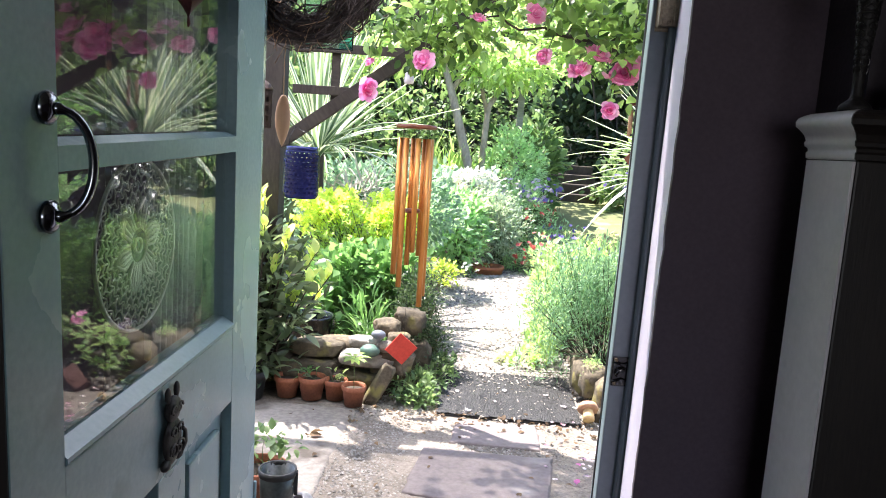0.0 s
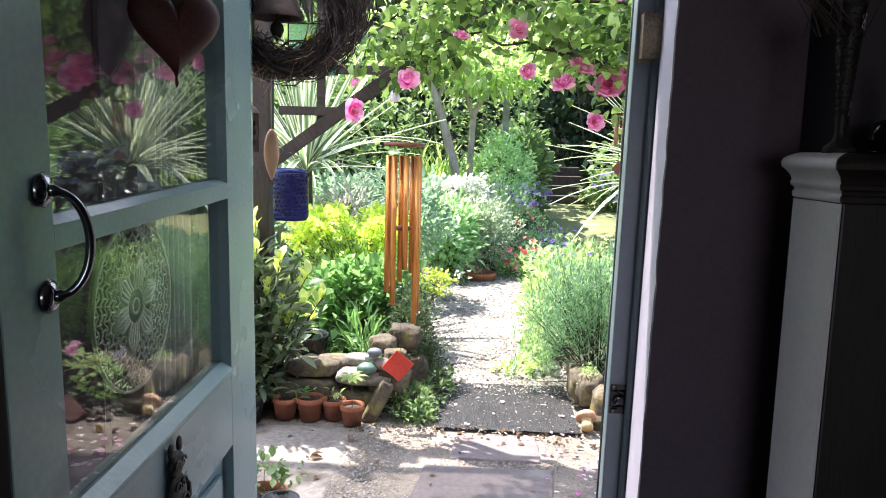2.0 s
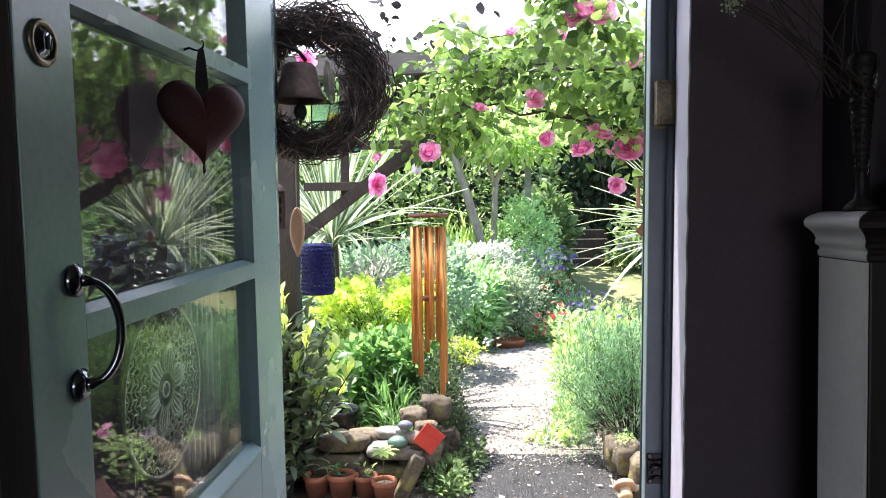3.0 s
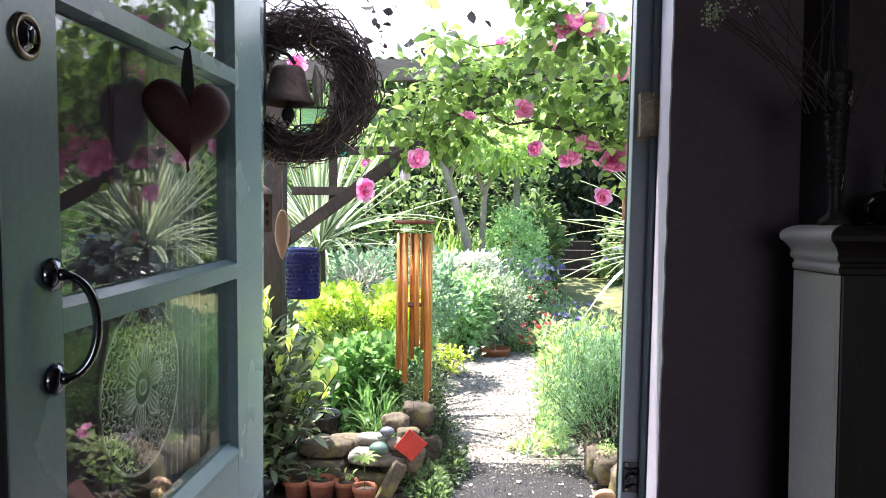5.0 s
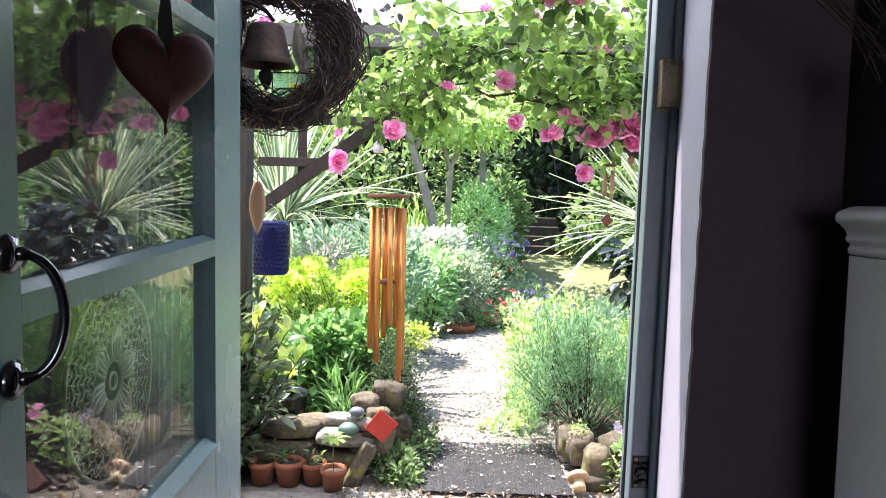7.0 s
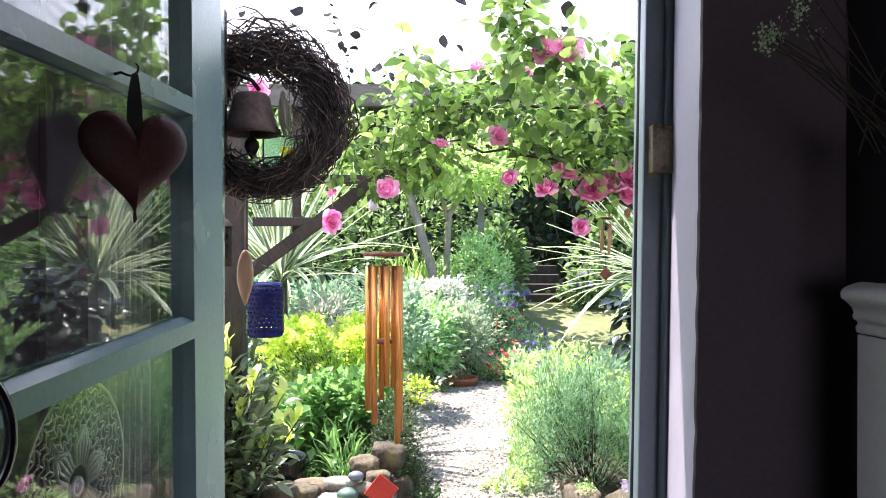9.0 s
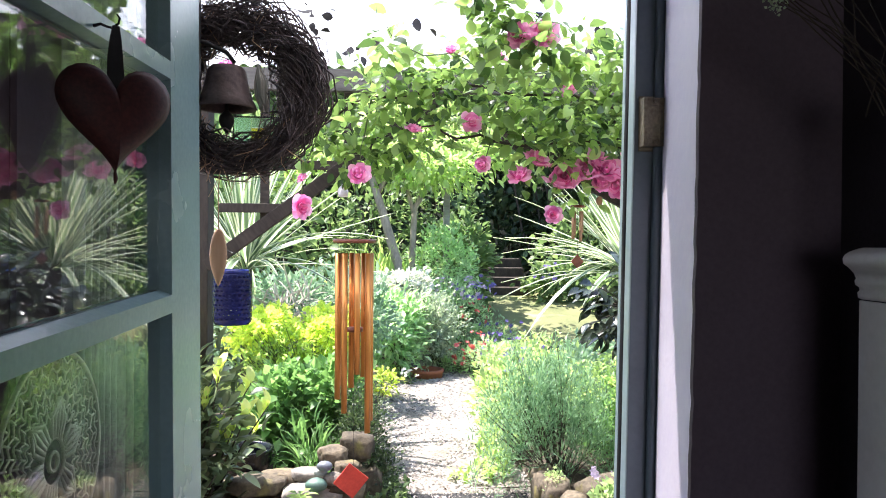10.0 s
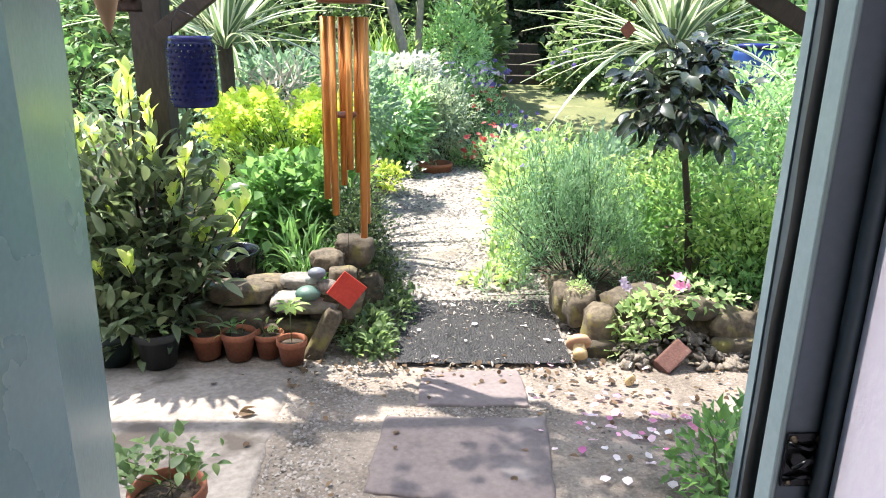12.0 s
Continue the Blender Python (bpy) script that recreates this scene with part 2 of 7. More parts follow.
# ---------------------------------------------------------------- geometry helpers
def box(bm, x0, x1, y0, y1, z0, z1, bevel=0.0):
    r = bmesh.ops.create_cube(bm, size=1.0, matrix=Matrix.Translation(((x0 + x1) / 2, (y0 + y1) / 2, (z0 + z1) / 2)) @ Matrix.Diagonal((x1 - x0, y1 - y0, z1 - z0, 1)))
    if bevel:
        es = list({e for v in r["verts"] for e in v.link_edges})
        bmesh.ops.bevel(bm, geom=es, offset=bevel, segments=2, affect="EDGES", profile=0.6)
    return bm


def sweep(bm, pts, radii, seg=6, cap=True):
    """A round tube along points."""
    pts = [Vector(p) for p in pts]
    if not isinstance(radii, (list, tuple)):
        radii = [radii] * len(pts)
    rings = []
    side = None
    for i, p in enumerate(pts):
        d = (pts[min(i + 1, len(pts) - 1)] - pts[max(i - 1, 0)]).normalized()
        if side is None:
            side = d.orthogonal().normalized()
        side = (side - d * side.dot(d))
        side = side.normalized() if side.length > 1e-6 else d.orthogonal().normalized()
        up = d.cross(side)
        rings.append([bm.verts.new(p + (side * math.cos(a) + up * math.sin(a)) * radii[i]) for a in [2 * math.pi * k / seg for k in range(seg)]])
    for a, b in zip(rings, rings[1:]):
        for k in range(seg):
            f = bm.faces.new((a[k], a[(k + 1) % seg], b[(k + 1) % seg], b[k]))
            f.smooth = True
    if cap:
        bm.faces.new(list(reversed(rings[0])))
        bm.faces.new(rings[-1])
    return bm


def lathe(bm, profile, seg=24, centre=(0, 0), close=False):
    """Turn (radius, z) pairs round the upright axis."""
    rings = []
    for r, z in profile:
        rings.append([bm.verts.new((centre[0] + max(r, 0.0004) * math.cos(2 * math.pi * k / seg), centre[1] + max(r, 0.0004) * math.sin(2 * math.pi * k / seg), z)) for k in range(seg)])
    pairs = list(zip(rings, rings[1:])) + ([(rings[-1], rings[0])] if close else [])
    for a, b in pairs:
        for k in range(seg):
            f = bm.faces.new((a[k], a[(k + 1) % seg], b[(k + 1) % seg], b[k]))
            f.smooth = True
    if not close:
        bm.faces.new(list(reversed(rings[0])))
        bm.faces.new(rings[-1])
    return bm


def blob(bm, c, r, rough=0.2, freq=1.6, sub=3, seed=0.0, flat=0.0):
    """A stone: a ball pulled about by noise, with flattened sides."""
    res = bmesh.ops.create_icosphere(bm, subdivisions=sub, radius=1.0)
    for v in res["verts"]:
        d = v.co.normalized()
        k = 1 + rough * noise.noise(d * freq + Vector((seed, seed * 1.7, -seed))) + 0.35 * rough * noise.noise(d * freq * 3 + Vector((seed, 0, seed)))
        q = Vector([math.copysign(abs(a) ** (1 - flat), a) for a in d])
        v.co = Vector((q.x * r[0], q.y * r[1], q.z * r[2])) * k + Vector(c)
    for f in {f for v in res["verts"] for f in v.link_faces}:
        f.smooth = True
    return bm


def mesh_of(name, bm, material):
    me = bpy.data.meshes.new(name)
    bmesh.ops.recalc_face_normals(bm, faces=bm.faces[:])
    bm.to_mesh(me)
    bm.free()
    for m in (material if isinstance(material, (list, tuple)) else [material]):
        me.materials.append(m)
    return me


def part(name, bm, material, parent, label=""):
    ob = new(name, bm if isinstance(bm, bpy.types.Mesh) else mesh_of(name, bm, material))
    ob.parent = parent
    if label:
        ob["label"] = label
    return ob


def thing(name, label, category, at=(0, 0, 0), rz=0.0, group="", rx=0.0, ry=0.0):
    ob = new(name)
    ob.empty_display_size = 0.05
    ob.matrix_basis = pose(at[0], at[1], at[2], rx, ry, rz)
    return tagged(ob, label, category, group)


def setting(name, bm, material, label, category):
    ob = new(name, bm if isinstance(bm, bpy.types.Mesh) else mesh_of(name, bm, material))
    return tagged(ob, label, category, kind="structure")


def B(*a, bevel=0.0):
    return box(bmesh.new(), *a, bevel=bevel)


# leaf shapes: along x, across y, folded and drooping in z
def oval_shape():
    V, F = [(0, 0, 0)], []
    for x, w, z in ((0.14, 0.30, 0.0), (0.38, 0.50, 0.01), (0.64, 0.43, -0.03), (0.86, 0.21, -0.10)):
        V += [(x, w, z + 0.16 * w), (x, 0, z), (x, -w, z + 0.16 * w)]
    V.append((1.0, 0, -0.17))
    F += [(0, 2, 1), (0, 3, 2)]
    for k in (1, 4, 7):
        F += [(k, k + 1, k + 4, k + 3), (k + 1, k + 2, k + 5, k + 4)]
    F += [(10, 11, 13), (11, 12, 13)]
    return np.array(V), F


OVAL = oval_shape()
SMALL = (np.array([(0, 0, 0), (.45, .5, .12), (.45, -.5, .12), (.55, 0, 0), (1, 0, -.1)]), [(0, 3, 1), (0, 2, 3), (3, 4, 1), (3, 2, 4)])
STRAP = (np.array([(0, .35, 0), (0, -.35, 0), (.4, .5, .06), (.4, -.5, .06), (.75, .35, -.02), (.75, -.35, -.02), (1, 0, -.2)]), [(0, 1, 3, 2), (2, 3, 5, 4), (4, 5, 6)])


def leaf_data(shape, pos, way, up, size, width, name, material):
    """One mesh of many leaves: where each starts, the way it points, its face, length and width."""
    tv, tf = shape
    pos, way, up = np.asarray(pos, float), np.asarray(way, float), np.asarray(up, float)
    way = way / (np.linalg.norm(way, axis=1, keepdims=True) + 1e-9)
    side = np.cross(up, way)
    side /= np.linalg.norm(side, axis=1, keepdims=True) + 1e-9
    nrm = np.cross(way, side)
    size = np.broadcast_to(np.asarray(size, float), (len(pos),))[:, None, None]
    width = np.broadcast_to(np.asarray(width, float), (len(pos),))[:, None, None]
    v = pos[:, None, :] + size * (tv[None, :, 0:1] * way[:, None, :] + tv[None, :, 2:3] * nrm[:, None, :]) + size * width * tv[None, :, 1:2] * side[:, None, :]
    k = len(tv)
    faces = [tuple(i + o for i in f) for o in range(0, len(pos) * k, k) for f in tf]
    me = bpy.data.meshes.new(name)
    me.from_pydata(v.reshape(-1, 3).tolist(), [], faces)
    me.materials.append(material)
    me.shade_smooth()
    return me


def cloud(rng, lumps, droop=0.0, out=1.0, wild=0.6, up=0.3, inner=0.45):
    """Points and ways of leaves in lumps (cx, cy, cz, rx, ry, rz, how many)."""
    P, D = [], []
    for cx, cy, cz, rx, ry, rz, n in lumps:
        d = rng.normal(size=(n, 3))
        d /= np.linalg.norm(d, axis=1, keepdims=True)
        r = inner + (1 - inner) * rng.random((n, 1)) ** 0.6
        r *= 1 + 0.22 * np.sin(d[:, :1] * 5 + cx * 9) * np.cos(d[:, 2:] * 6 + cy * 7)
        r *= 1 + 0.16 * np.abs(rng.normal(size=(n, 1)))
        P.append(np.array((cx, cy, cz)) + d * r * np.array((rx, ry, rz)))
        w = d * out + rng.normal(size=(n, 3)) * wild
        w[:, 2] += up - droop
        D.append(w)
    P, D = np.concatenate(P), np.concatenate(D)
    U = np.array((0, 0, 1.0)) + rng.normal(size=P.shape) * 0.45
    return P, D, U


def stems_bm(rng, base, tops, r0=0.006, r1=0.002, seg=4, bend=0.15):
    bm = bmesh.new()
    for t in tops:
        b = Vector(base) + Vector((rng.normal() * 0.03, rng.normal() * 0.03, 0))
        t = Vector(t)
        m = (b + t) / 2 + Vector((rng.normal(), rng.normal(), 0.4)) * bend * (t - b).length * 0.5
        sweep(bm, [b, b.lerp(m, 0.6), m.lerp(t, 0.4), t], [r0, r0 * 0.8, (r0 + r1) / 2, r1], seg)
    return bm


def shift(P, at):
    return P - np.array(at)[None, :]


def plant(name, label, category, at, lumps, shape, size, width, material, seed, n_stems=12, stem_mat=None, droop=0.0, wild=0.6, up=0.3, out=1.0, spread=0.35, leaf_name="foliage", inner=0.45, stem_r=0.006, group=""):
    """A plant on its spot: stems, and one mass of leaves that nobody could count. Lumps are in world metres."""
    rng = np.random.default_rng(seed)
    t = thing(name, label, category, at, group=group)
    P, D, U = cloud(rng, lumps, droop, out, wild, up, inner)
    s = size * (1 + spread * (rng.random(len(P)) * 2 - 1))
    me = leaf_data(shape, shift(P, at), D, U, s, width, leaf_name, material)
    tagged(part(leaf_name, me, material, t), kind="stuff")
    if n_stems:
        tops = shift(P, at)[rng.choice(len(P), n_stems)]
        tagged(part("stalk", stems_bm(rng, (0, 0, 0), tops, stem_r, stem_r * 0.3), stem_mat or STEM, t), kind="stuff")
    return t

# ---------------------------------------------------------------- the house
FL, GZ = 0.12, -0.14                  # room floor, patio


def prism(bm, foot, z0, z1):
    lo = [bm.verts.new((x, y, z0)) for x, y in foot]
    hi = [bm.verts.new((x, y, z1)) for x, y in foot]
    n = len(foot)
    bm.faces.new(lo[::-1])
    bm.faces.new(hi)
    for i in range(n):
        bm.faces.new((lo[i], lo[(i + 1) % n], hi[(i + 1) % n], hi[i]))
    return bm


setting("wall_front_right", prism(bmesh.new(), [(0.362, 1.358), (0.400, 1.64), (0.405, 1.642), (0.405, 1.80), (3.2, 1.80), (3.2, 1.358)], GZ, 2.9), STONE_WALL, "thick stone cottage wall beside the garden door", "wall")
setting("wall_front_left", prism(bmesh.new(), [(-3.2, 1.358), (-3.2, 2.163), (-0.665, 2.163), (-0.665, 1.642), (-0.665, 1.358)], GZ, 2.9), STONE_WALL, "thick stone cottage wall beside the garden door", "wall")
setting("wall_front_lintel", prism(bmesh.new(), [(-0.664, 1.358), (-0.664, 1.80), (0.40, 1.80), (0.40, 1.642), (0.347, 1.358)], 2.345, 2.9), STONE_WALL, "stone wall over the garden door", "wall")


def ragged_sheet(x_edge, x_far, y, z0, z1, thick, step=0.02, amp=0.0016):
    """A coat of wall paint whose upright edge was cut in by hand."""
    bm = bmesh.new()
    n = int((z1 - z0) / step)
    rows = []
    for i in range(n + 1):
        z = z0 + (z1 - z0) * i / n
        e = x_edge + amp * noise.noise(Vector((0, 3.1, z * 23))) + amp * 0.9 * noise.noise(Vector((5, 0, z * 90)))
        rows.append([bm.verts.new((x, yy, z)) for x in (e, x_far) for yy in (y, y + thick)])
    for a, b in zip(rows, rows[1:]):
        bm.faces.new((a[0], a[2], b[2], b[0]))
        bm.faces.new((a[0], b[0], b[1], a[1]))
    return bm


setting("wall_paint_front_right", ragged_sheet(0.333, 3.2, 1.336, FL, 2.62, 0.011), DARK_WALL, "aubergine-black painted room wall with a hand-cut edge", "wall")
setting("wall_paint_front_left", B(-3.2, -0.664, 1.346, 1.357, FL, 2.62), DARK_WALL, "aubergine-black painted room wall", "wall")
setting("wall_paint_front_lintel", B(-0.664, 0.337, 1.346, 1.357, 2.36, 2.62), DARK_WALL, "aubergine-black painted room wall over the door", "wall")
setting("reveal_right", prism(bmesh.new(), [(0.3345, 1.3475), (0.3755, 1.6085), (0.390, 1.6085), (0.348, 1.3475)], FL, 2.345), WHITE_PLASTER, "white painted plaster reveal of the garden door", "wall")
setting("reveal_left", prism(bmesh.new(), [(-0.664, 1.350), (-0.664, 1.638), (-0.655, 1.638), (-0.655, 1.350)], FL, 2.345), DARK_WALL, "dark painted reveal behind the open door", "wall")
setting("reveal_top", B(-0.65, 0.336, 1.352, 1.637, 2.335, 2.344), WHITE_PLASTER, "white painted plaster soffit of the doorway", "wall")
setting("wall_right", B(3.2, 3.4, -3.6, 1.80, GZ, 2.9), DARK_WALL, "dark painted room wall", "wall")
setting("wall_left", B(-3.4, -3.2, -3.6, 1.80, GZ, 2.9), DARK_WALL, "dark painted room wall", "wall")
wb = bmesh.new()
for a in ((-3.4, -0.9, GZ, 2.9), (0.9, 3.4, GZ, 2.9), (-0.9, 0.9, GZ, 1.0), (-0.9, 0.9, 2.1, 2.9)):
    box(wb, a[0], a[1], -3.8, -3.6, a[2], a[3])
setting("wall_back", wb, DARK_WALL, "dark painted room wall with a window", "wall")
win = tagged(new("window_1"), "plain white sash window behind the walker", "window", kind="structure")
for a in ((-0.899, -0.84, 1.0, 2.1), (0.84, 0.899, 1.0, 2.1), (-0.839, 0.839, 1.001, 1.06), (-0.839, 0.839, 2.04, 2.099), (-0.839, 0.839, 1.53, 1.57)):
    part("window_frame", B(a[0], a[1], -3.76, -3.70, a[2], a[3]), MANTEL_PAINT, win)
setting("ceiling", B(-3.2, 3.2, -3.6, 1.345, 2.62, 2.72), CEILING_PAINT, "plain painted room ceiling", "ceiling")
floor = setting("floor", B(-3.2, 3.2, -3.6, 1.64, GZ, FL - 0.012), EARTH, "dark wooden floor of the room", "floor")
plank_me = mesh_of("floorboard", B(-0.068, 0.068, -2.47, 2.47, 0.0, 0.012, bevel=0.0015), FLOOR_WOOD)
for i in range(44):
    o = part("floorboard", plank_me, FLOOR_WOOD, floor)
    o.location = (-3.05 + i * 0.1395, -1.13, FL - 0.012)
setting("doorstep", B(-0.66, 0.45, 1.641, 2.10, GZ - 0.05, FL - 0.03, bevel=0.015), SLAB, "worn stone doorstep", "step")

# the doorway's right-hand side leans a little outwards with its height
LEAN = Matrix.Translation((0, 0, 1.2)) @ pose(0, 0, 0, 0, 0.8) @ Matrix.Translation((0, 0, -1.2))
for name in ("reveal_right", "wall_paint_front_right"):
    bpy.data.objects[name].matrix_basis = LEAN

# door frame: jambs with stops, draught seal and face
frame_ob = tagged(new("door_frame"), "grey-blue painted timber door frame with a black draught seal", "door frame", kind="structure")
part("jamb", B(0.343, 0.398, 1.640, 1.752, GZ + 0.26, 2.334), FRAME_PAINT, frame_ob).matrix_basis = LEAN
part("stop", B(0.3405, 0.3428, 1.735, 1.7525, FL, 2.27, bevel=0.0005), LIT_STOP_PAINT, frame_ob).matrix_basis = LEAN
part("stop", B(0.3285, 0.3425, 1.640, 1.672, FL, 2.27, bevel=0.002), LIT_STOP_PAINT, frame_ob).matrix_basis = LEAN
part("draught_seal", sweep(bmesh.new(), [(0.341, 1.698 + 0.003 * math.sin(z * 9) + 0.002 * math.sin(z * 31), z) for z in np.linspace(FL, 2.27, 60)], 0.011, 8), RUBBER, frame_ob, "black rubber draught seal").matrix_basis = LEAN
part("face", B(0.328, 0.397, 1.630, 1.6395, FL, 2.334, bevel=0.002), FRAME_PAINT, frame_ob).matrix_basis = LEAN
part("bead", sweep(bmesh.new(), [(0.3705, 1.6195, FL), (0.3705, 1.6195, 2.33)], 0.0095, 10), FRAME_PAINT, frame_ob).matrix_basis = LEAN
part("jamb", prism(bmesh.new(), [(-0.530, 1.792), (-0.617, 2.160), (-0.664, 2.160), (-0.664, 1.792)], GZ + 0.26, 2.334), DOOR_PAINT, frame_ob)
part("bead", sweep(bmesh.new(), [(-0.528, 1.790, FL), (-0.528, 1.790, 2.3)], 0.004, 8), DOOR_PAINT, frame_ob)
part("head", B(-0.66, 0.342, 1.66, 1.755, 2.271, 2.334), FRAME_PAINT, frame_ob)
keep = thing("lock_keep", "tarnished brass box keep of a rim lock screwed to the frame", "lock", (0.363, 1.630, 1.70))
bmk = bmesh.new()
box(bmk, -0.020, -0.013, -0.030, -0.0005, -0.045, 0.045, 0.0015)
box(bmk, 0.009, 0.021, -0.030, -0.0005, -0.045, 0.045, 0.0015)
box(bmk, -0.013, 0.009, -0.030, -0.0005, 0.030, 0.045, 0.0015)
box(bmk, -0.013, 0.009, -0.030, -0.0005, -0.045, -0.030, 0.0015)
box(bmk, -0.013, 0.009, -0.029, -0.022, -0.030, 0.030)
part("case", bmk, BRASS, keep)
part("back_plate", B(-0.021, 0.020, -0.004, -0.0005, -0.052, 0.052, bevel=0.001), BRASS, keep)
for z in (-0.038, 0.038):
    part("screw", lathe(bmesh.new(), [(0.004, 0), (0.004, 0.002), (0.002, 0.003)], 10), BRASS, keep).matrix_basis = pose(0.0, -0.030, z, 90)
catch = thing("door_catch", "black iron hook catch with four screws on the frame", "latch", (0.347, 1.630, 0.925))
part("plate", B(-0.021, 0.021, -0.004, -0.0005, -0.033, 0.033, bevel=0.002), BLACK_METAL, catch)
part("hook", sweep(bmesh.new(), [(0.006, -0.004, 0.006), (0.002, -0.014, 0.006), (-0.008, -0.017, 0.003), (-0.013, -0.011, -0.005), (-0.010, -0.005, -0.009)], [0.0045, 0.004, 0.0035, 0.003, 0.0025], 8), BLACK_METAL, catch)
for z in (-0.022, 0.022):
    part("ear", sweep(bmesh.new(), [(-0.020, -0.005, z), (0.0, -0.009, z * 0.75), (0.020, -0.005, z)], 0.0028, 8), BLACK_METAL, catch)
for x in (-0.014, 0.014):
    for z in (-0.026, 0.026):
        part("screw", lathe(bmesh.new(), [(0.0045, 0), (0.0045, 0.0015), (0.002, 0.003)], 10), BRASS, catch).matrix_basis = pose(x, -0.004, z, 90)

# the garden door, standing open into the room
door = tagged(new("door_1"), "open blue-grey painted wooden door with three glass panes above two panels", "door", kind="structure")
DX0, DX1, DY0, DY1 = -0.555, -0.510, 0.817, 1.780
# the door hangs out of plumb: its free edge has dropped about two centimetres
SAG = Matrix.Translation((0, 1.597, 1.36)) @ pose(0, 0, 0, 1.9) @ Matrix.Translation((0, -1.597, -1.36))
door.matrix_basis = SAG
GY0, GY1 = 0.930, 1.597
part("stile", B(DX0, DX1, DY0, GY0 - 0.0002, 0.13, 2.25, bevel=0.0008), DOOR_PAINT, door)
part("stile", B(DX0, DX1, GY1 + 0.0002, DY1, 0.13, 2.25, bevel=0.0008), DOOR_PAINT, door)
# Thin strip added over the latch edge; its colour stands for shade.
part("latch_edge", B(DX0 + 0.002, DX1 - 0.002, DY0 - 0.003, DY0 - 0.0003, 0.132, 2.248), SHADED_WOOD, door, "strip on the latch edge, coloured dark for shade")
def moulded_rail(z0, z1, low, high):
    """A rail whose room-side edges are chamfered back towards the glass: low and high are the drops of its edges."""
    bm = bmesh.new()
    prof = [(DX0, z0), (DX1 - 0.022, z0), (DX1, z0 + low), (DX1, z1 - high), (DX1 - 0.022, z1), (DX0, z1)]
    ends = [[bm.verts.new((x, y, z)) for x, z in prof] for y in (GY0, GY1)]
    for k in range(6):
        bm.faces.new((ends[0][k], ends[0][(k + 1) % 6], ends[1][(k + 1) % 6], ends[1][k]))
    bm.faces.new(ends[0])
    bm.faces.new(ends[1][::-1])
    return bm


for z0, z1 in ((0.13, 0.33), (0.79, 0.958), (2.165, 2.25)):
    part("rail", B(DX0, DX1, GY0, GY1, z0, z1, bevel=0.002), DOOR_PAINT, door)
for z0, z1 in ((1.341, 1.386), (1.754, 1.798)):
    part("rail", moulded_rail(z0, z1, 0.004, 0.009), DOOR_PAINT, door)
bm = bmesh.new()
prof = [(DX0, 0.9585), (DX1, 0.9585), (DX1 + 0.003, 0.962), (DX1 + 0.003, 0.969), (DX1 - 0.020, 0.985), (DX0, 0.985)]
ends = [[bm.verts.new((x, y, z)) for x, z in prof] for y in (GY0 + 0.001, GY1 - 0.001)]
for k in range(6):
    bm.faces.new((ends[0][k], ends[0][(k + 1) % 6], ends[1][(k + 1) % 6], ends[1][k]))
bm.faces.new(ends[0])
bm.faces.new(ends[1][::-1])
part("sill", bm, DOOR_PAINT, door)
part("muntin", B(DX0, DX1, 1.215, 1.334, 0.331, 0.789, bevel=0.002), DOOR_PAINT, door)
for y0, y1 in ((GY0, 1.214), (1.335, GY1)):
    bm = bmesh.new()
    box(bm, DX0 + 0.008, DX1 - 0.024, y0 + 0.001, y1 - 0.001, 0.332, 0.788)
    box(bm, DX1 - 0.0245, DX1 - 0.010, y0 + 0.045, y1 - 0.045, 0.378, 0.742, 0.006)
    part("panel", bm, DOOR_PAINT, door)
for z0, z1 in ((0.986, 1.3405), (1.3865, 1.7535), (1.7985, 2.164)):
    g = part("pane", B(-0.5355, -0.5315, GY0 + 0.002, GY1 - 0.002, z0 + 0.002, z1 - 0.002), GLASS, door, "clear glass pane")
    g.visible_shadow = False
HZ = 1.358
arc = [(DX1 + 0.004 + 0.042 * math.sin(a) ** 0.7, 0.905 + 0.022 * math.sin(a), HZ + 0.0645 * math.cos(a)) for a in np.linspace(0.02, math.pi - 0.02, 25)]
handle = part("pull_handle", sweep(bmesh.new(), arc, [0.0046 + 0.0013 * math.sin(math.pi * k / 24) + 0.003 * (abs(k - 12) > 10) for k in range(25)], 14), STEEL, door, "bowed dark polished steel pull handle")
for z in (HZ + 0.0645, HZ - 0.0645):
    part("rose_plate", lathe(bmesh.new(), [(0.020, 0), (0.021, 0.004), (0.015, 0.010), (0.009, 0.013)], 20), STEEL, handle).matrix_basis = pose(DX1 + 0.0005, 0.905, z, 0, 90, 0)
lock = part("cylinder_lock", lathe(bmesh.new(), [(0.019, 0), (0.026, 0), (0.027, 0.002), (0.025, 0.005), (0.021, 0.005), (0.019, 0.003)], 32, close=True), BRASS, door, "round lock with a brass rim and steel cylinder")
part("cylinder", lathe(bmesh.new(), [(0.0195, 0.0), (0.0195, 0.003), (0.014, 0.0035), (0.0125, 0.007), (0.004, 0.0075), (0.0005, 0.0075)], 28), STEEL, lock)
lock.matrix_basis = pose(DX1 + 0.0005, 0.866, 1.698, 0, 90, 0)
part("keyhole", B(DX1 + 0.0085, DX1 + 0.0105, 0.8645, 0.8675, 1.690, 1.706), RUBBER, door)
for z in (0.45,):
    part("hinge", sweep(bmesh.new(), [(-0.5075, 1.786, z - 0.05), (-0.5075, 1.786, z + 0.05)], 0.004, 8), DOOR_PAINT, door)

# cat-shaped iron knocker, hung on the lock rail
knocker = thing("door_knocker", "black cast-iron cat-shaped door knocker with scroll relief", "door knocker", (DX1 + 0.001, 1.270, 0.868), rx=1.9)
bm = bmesh.new()
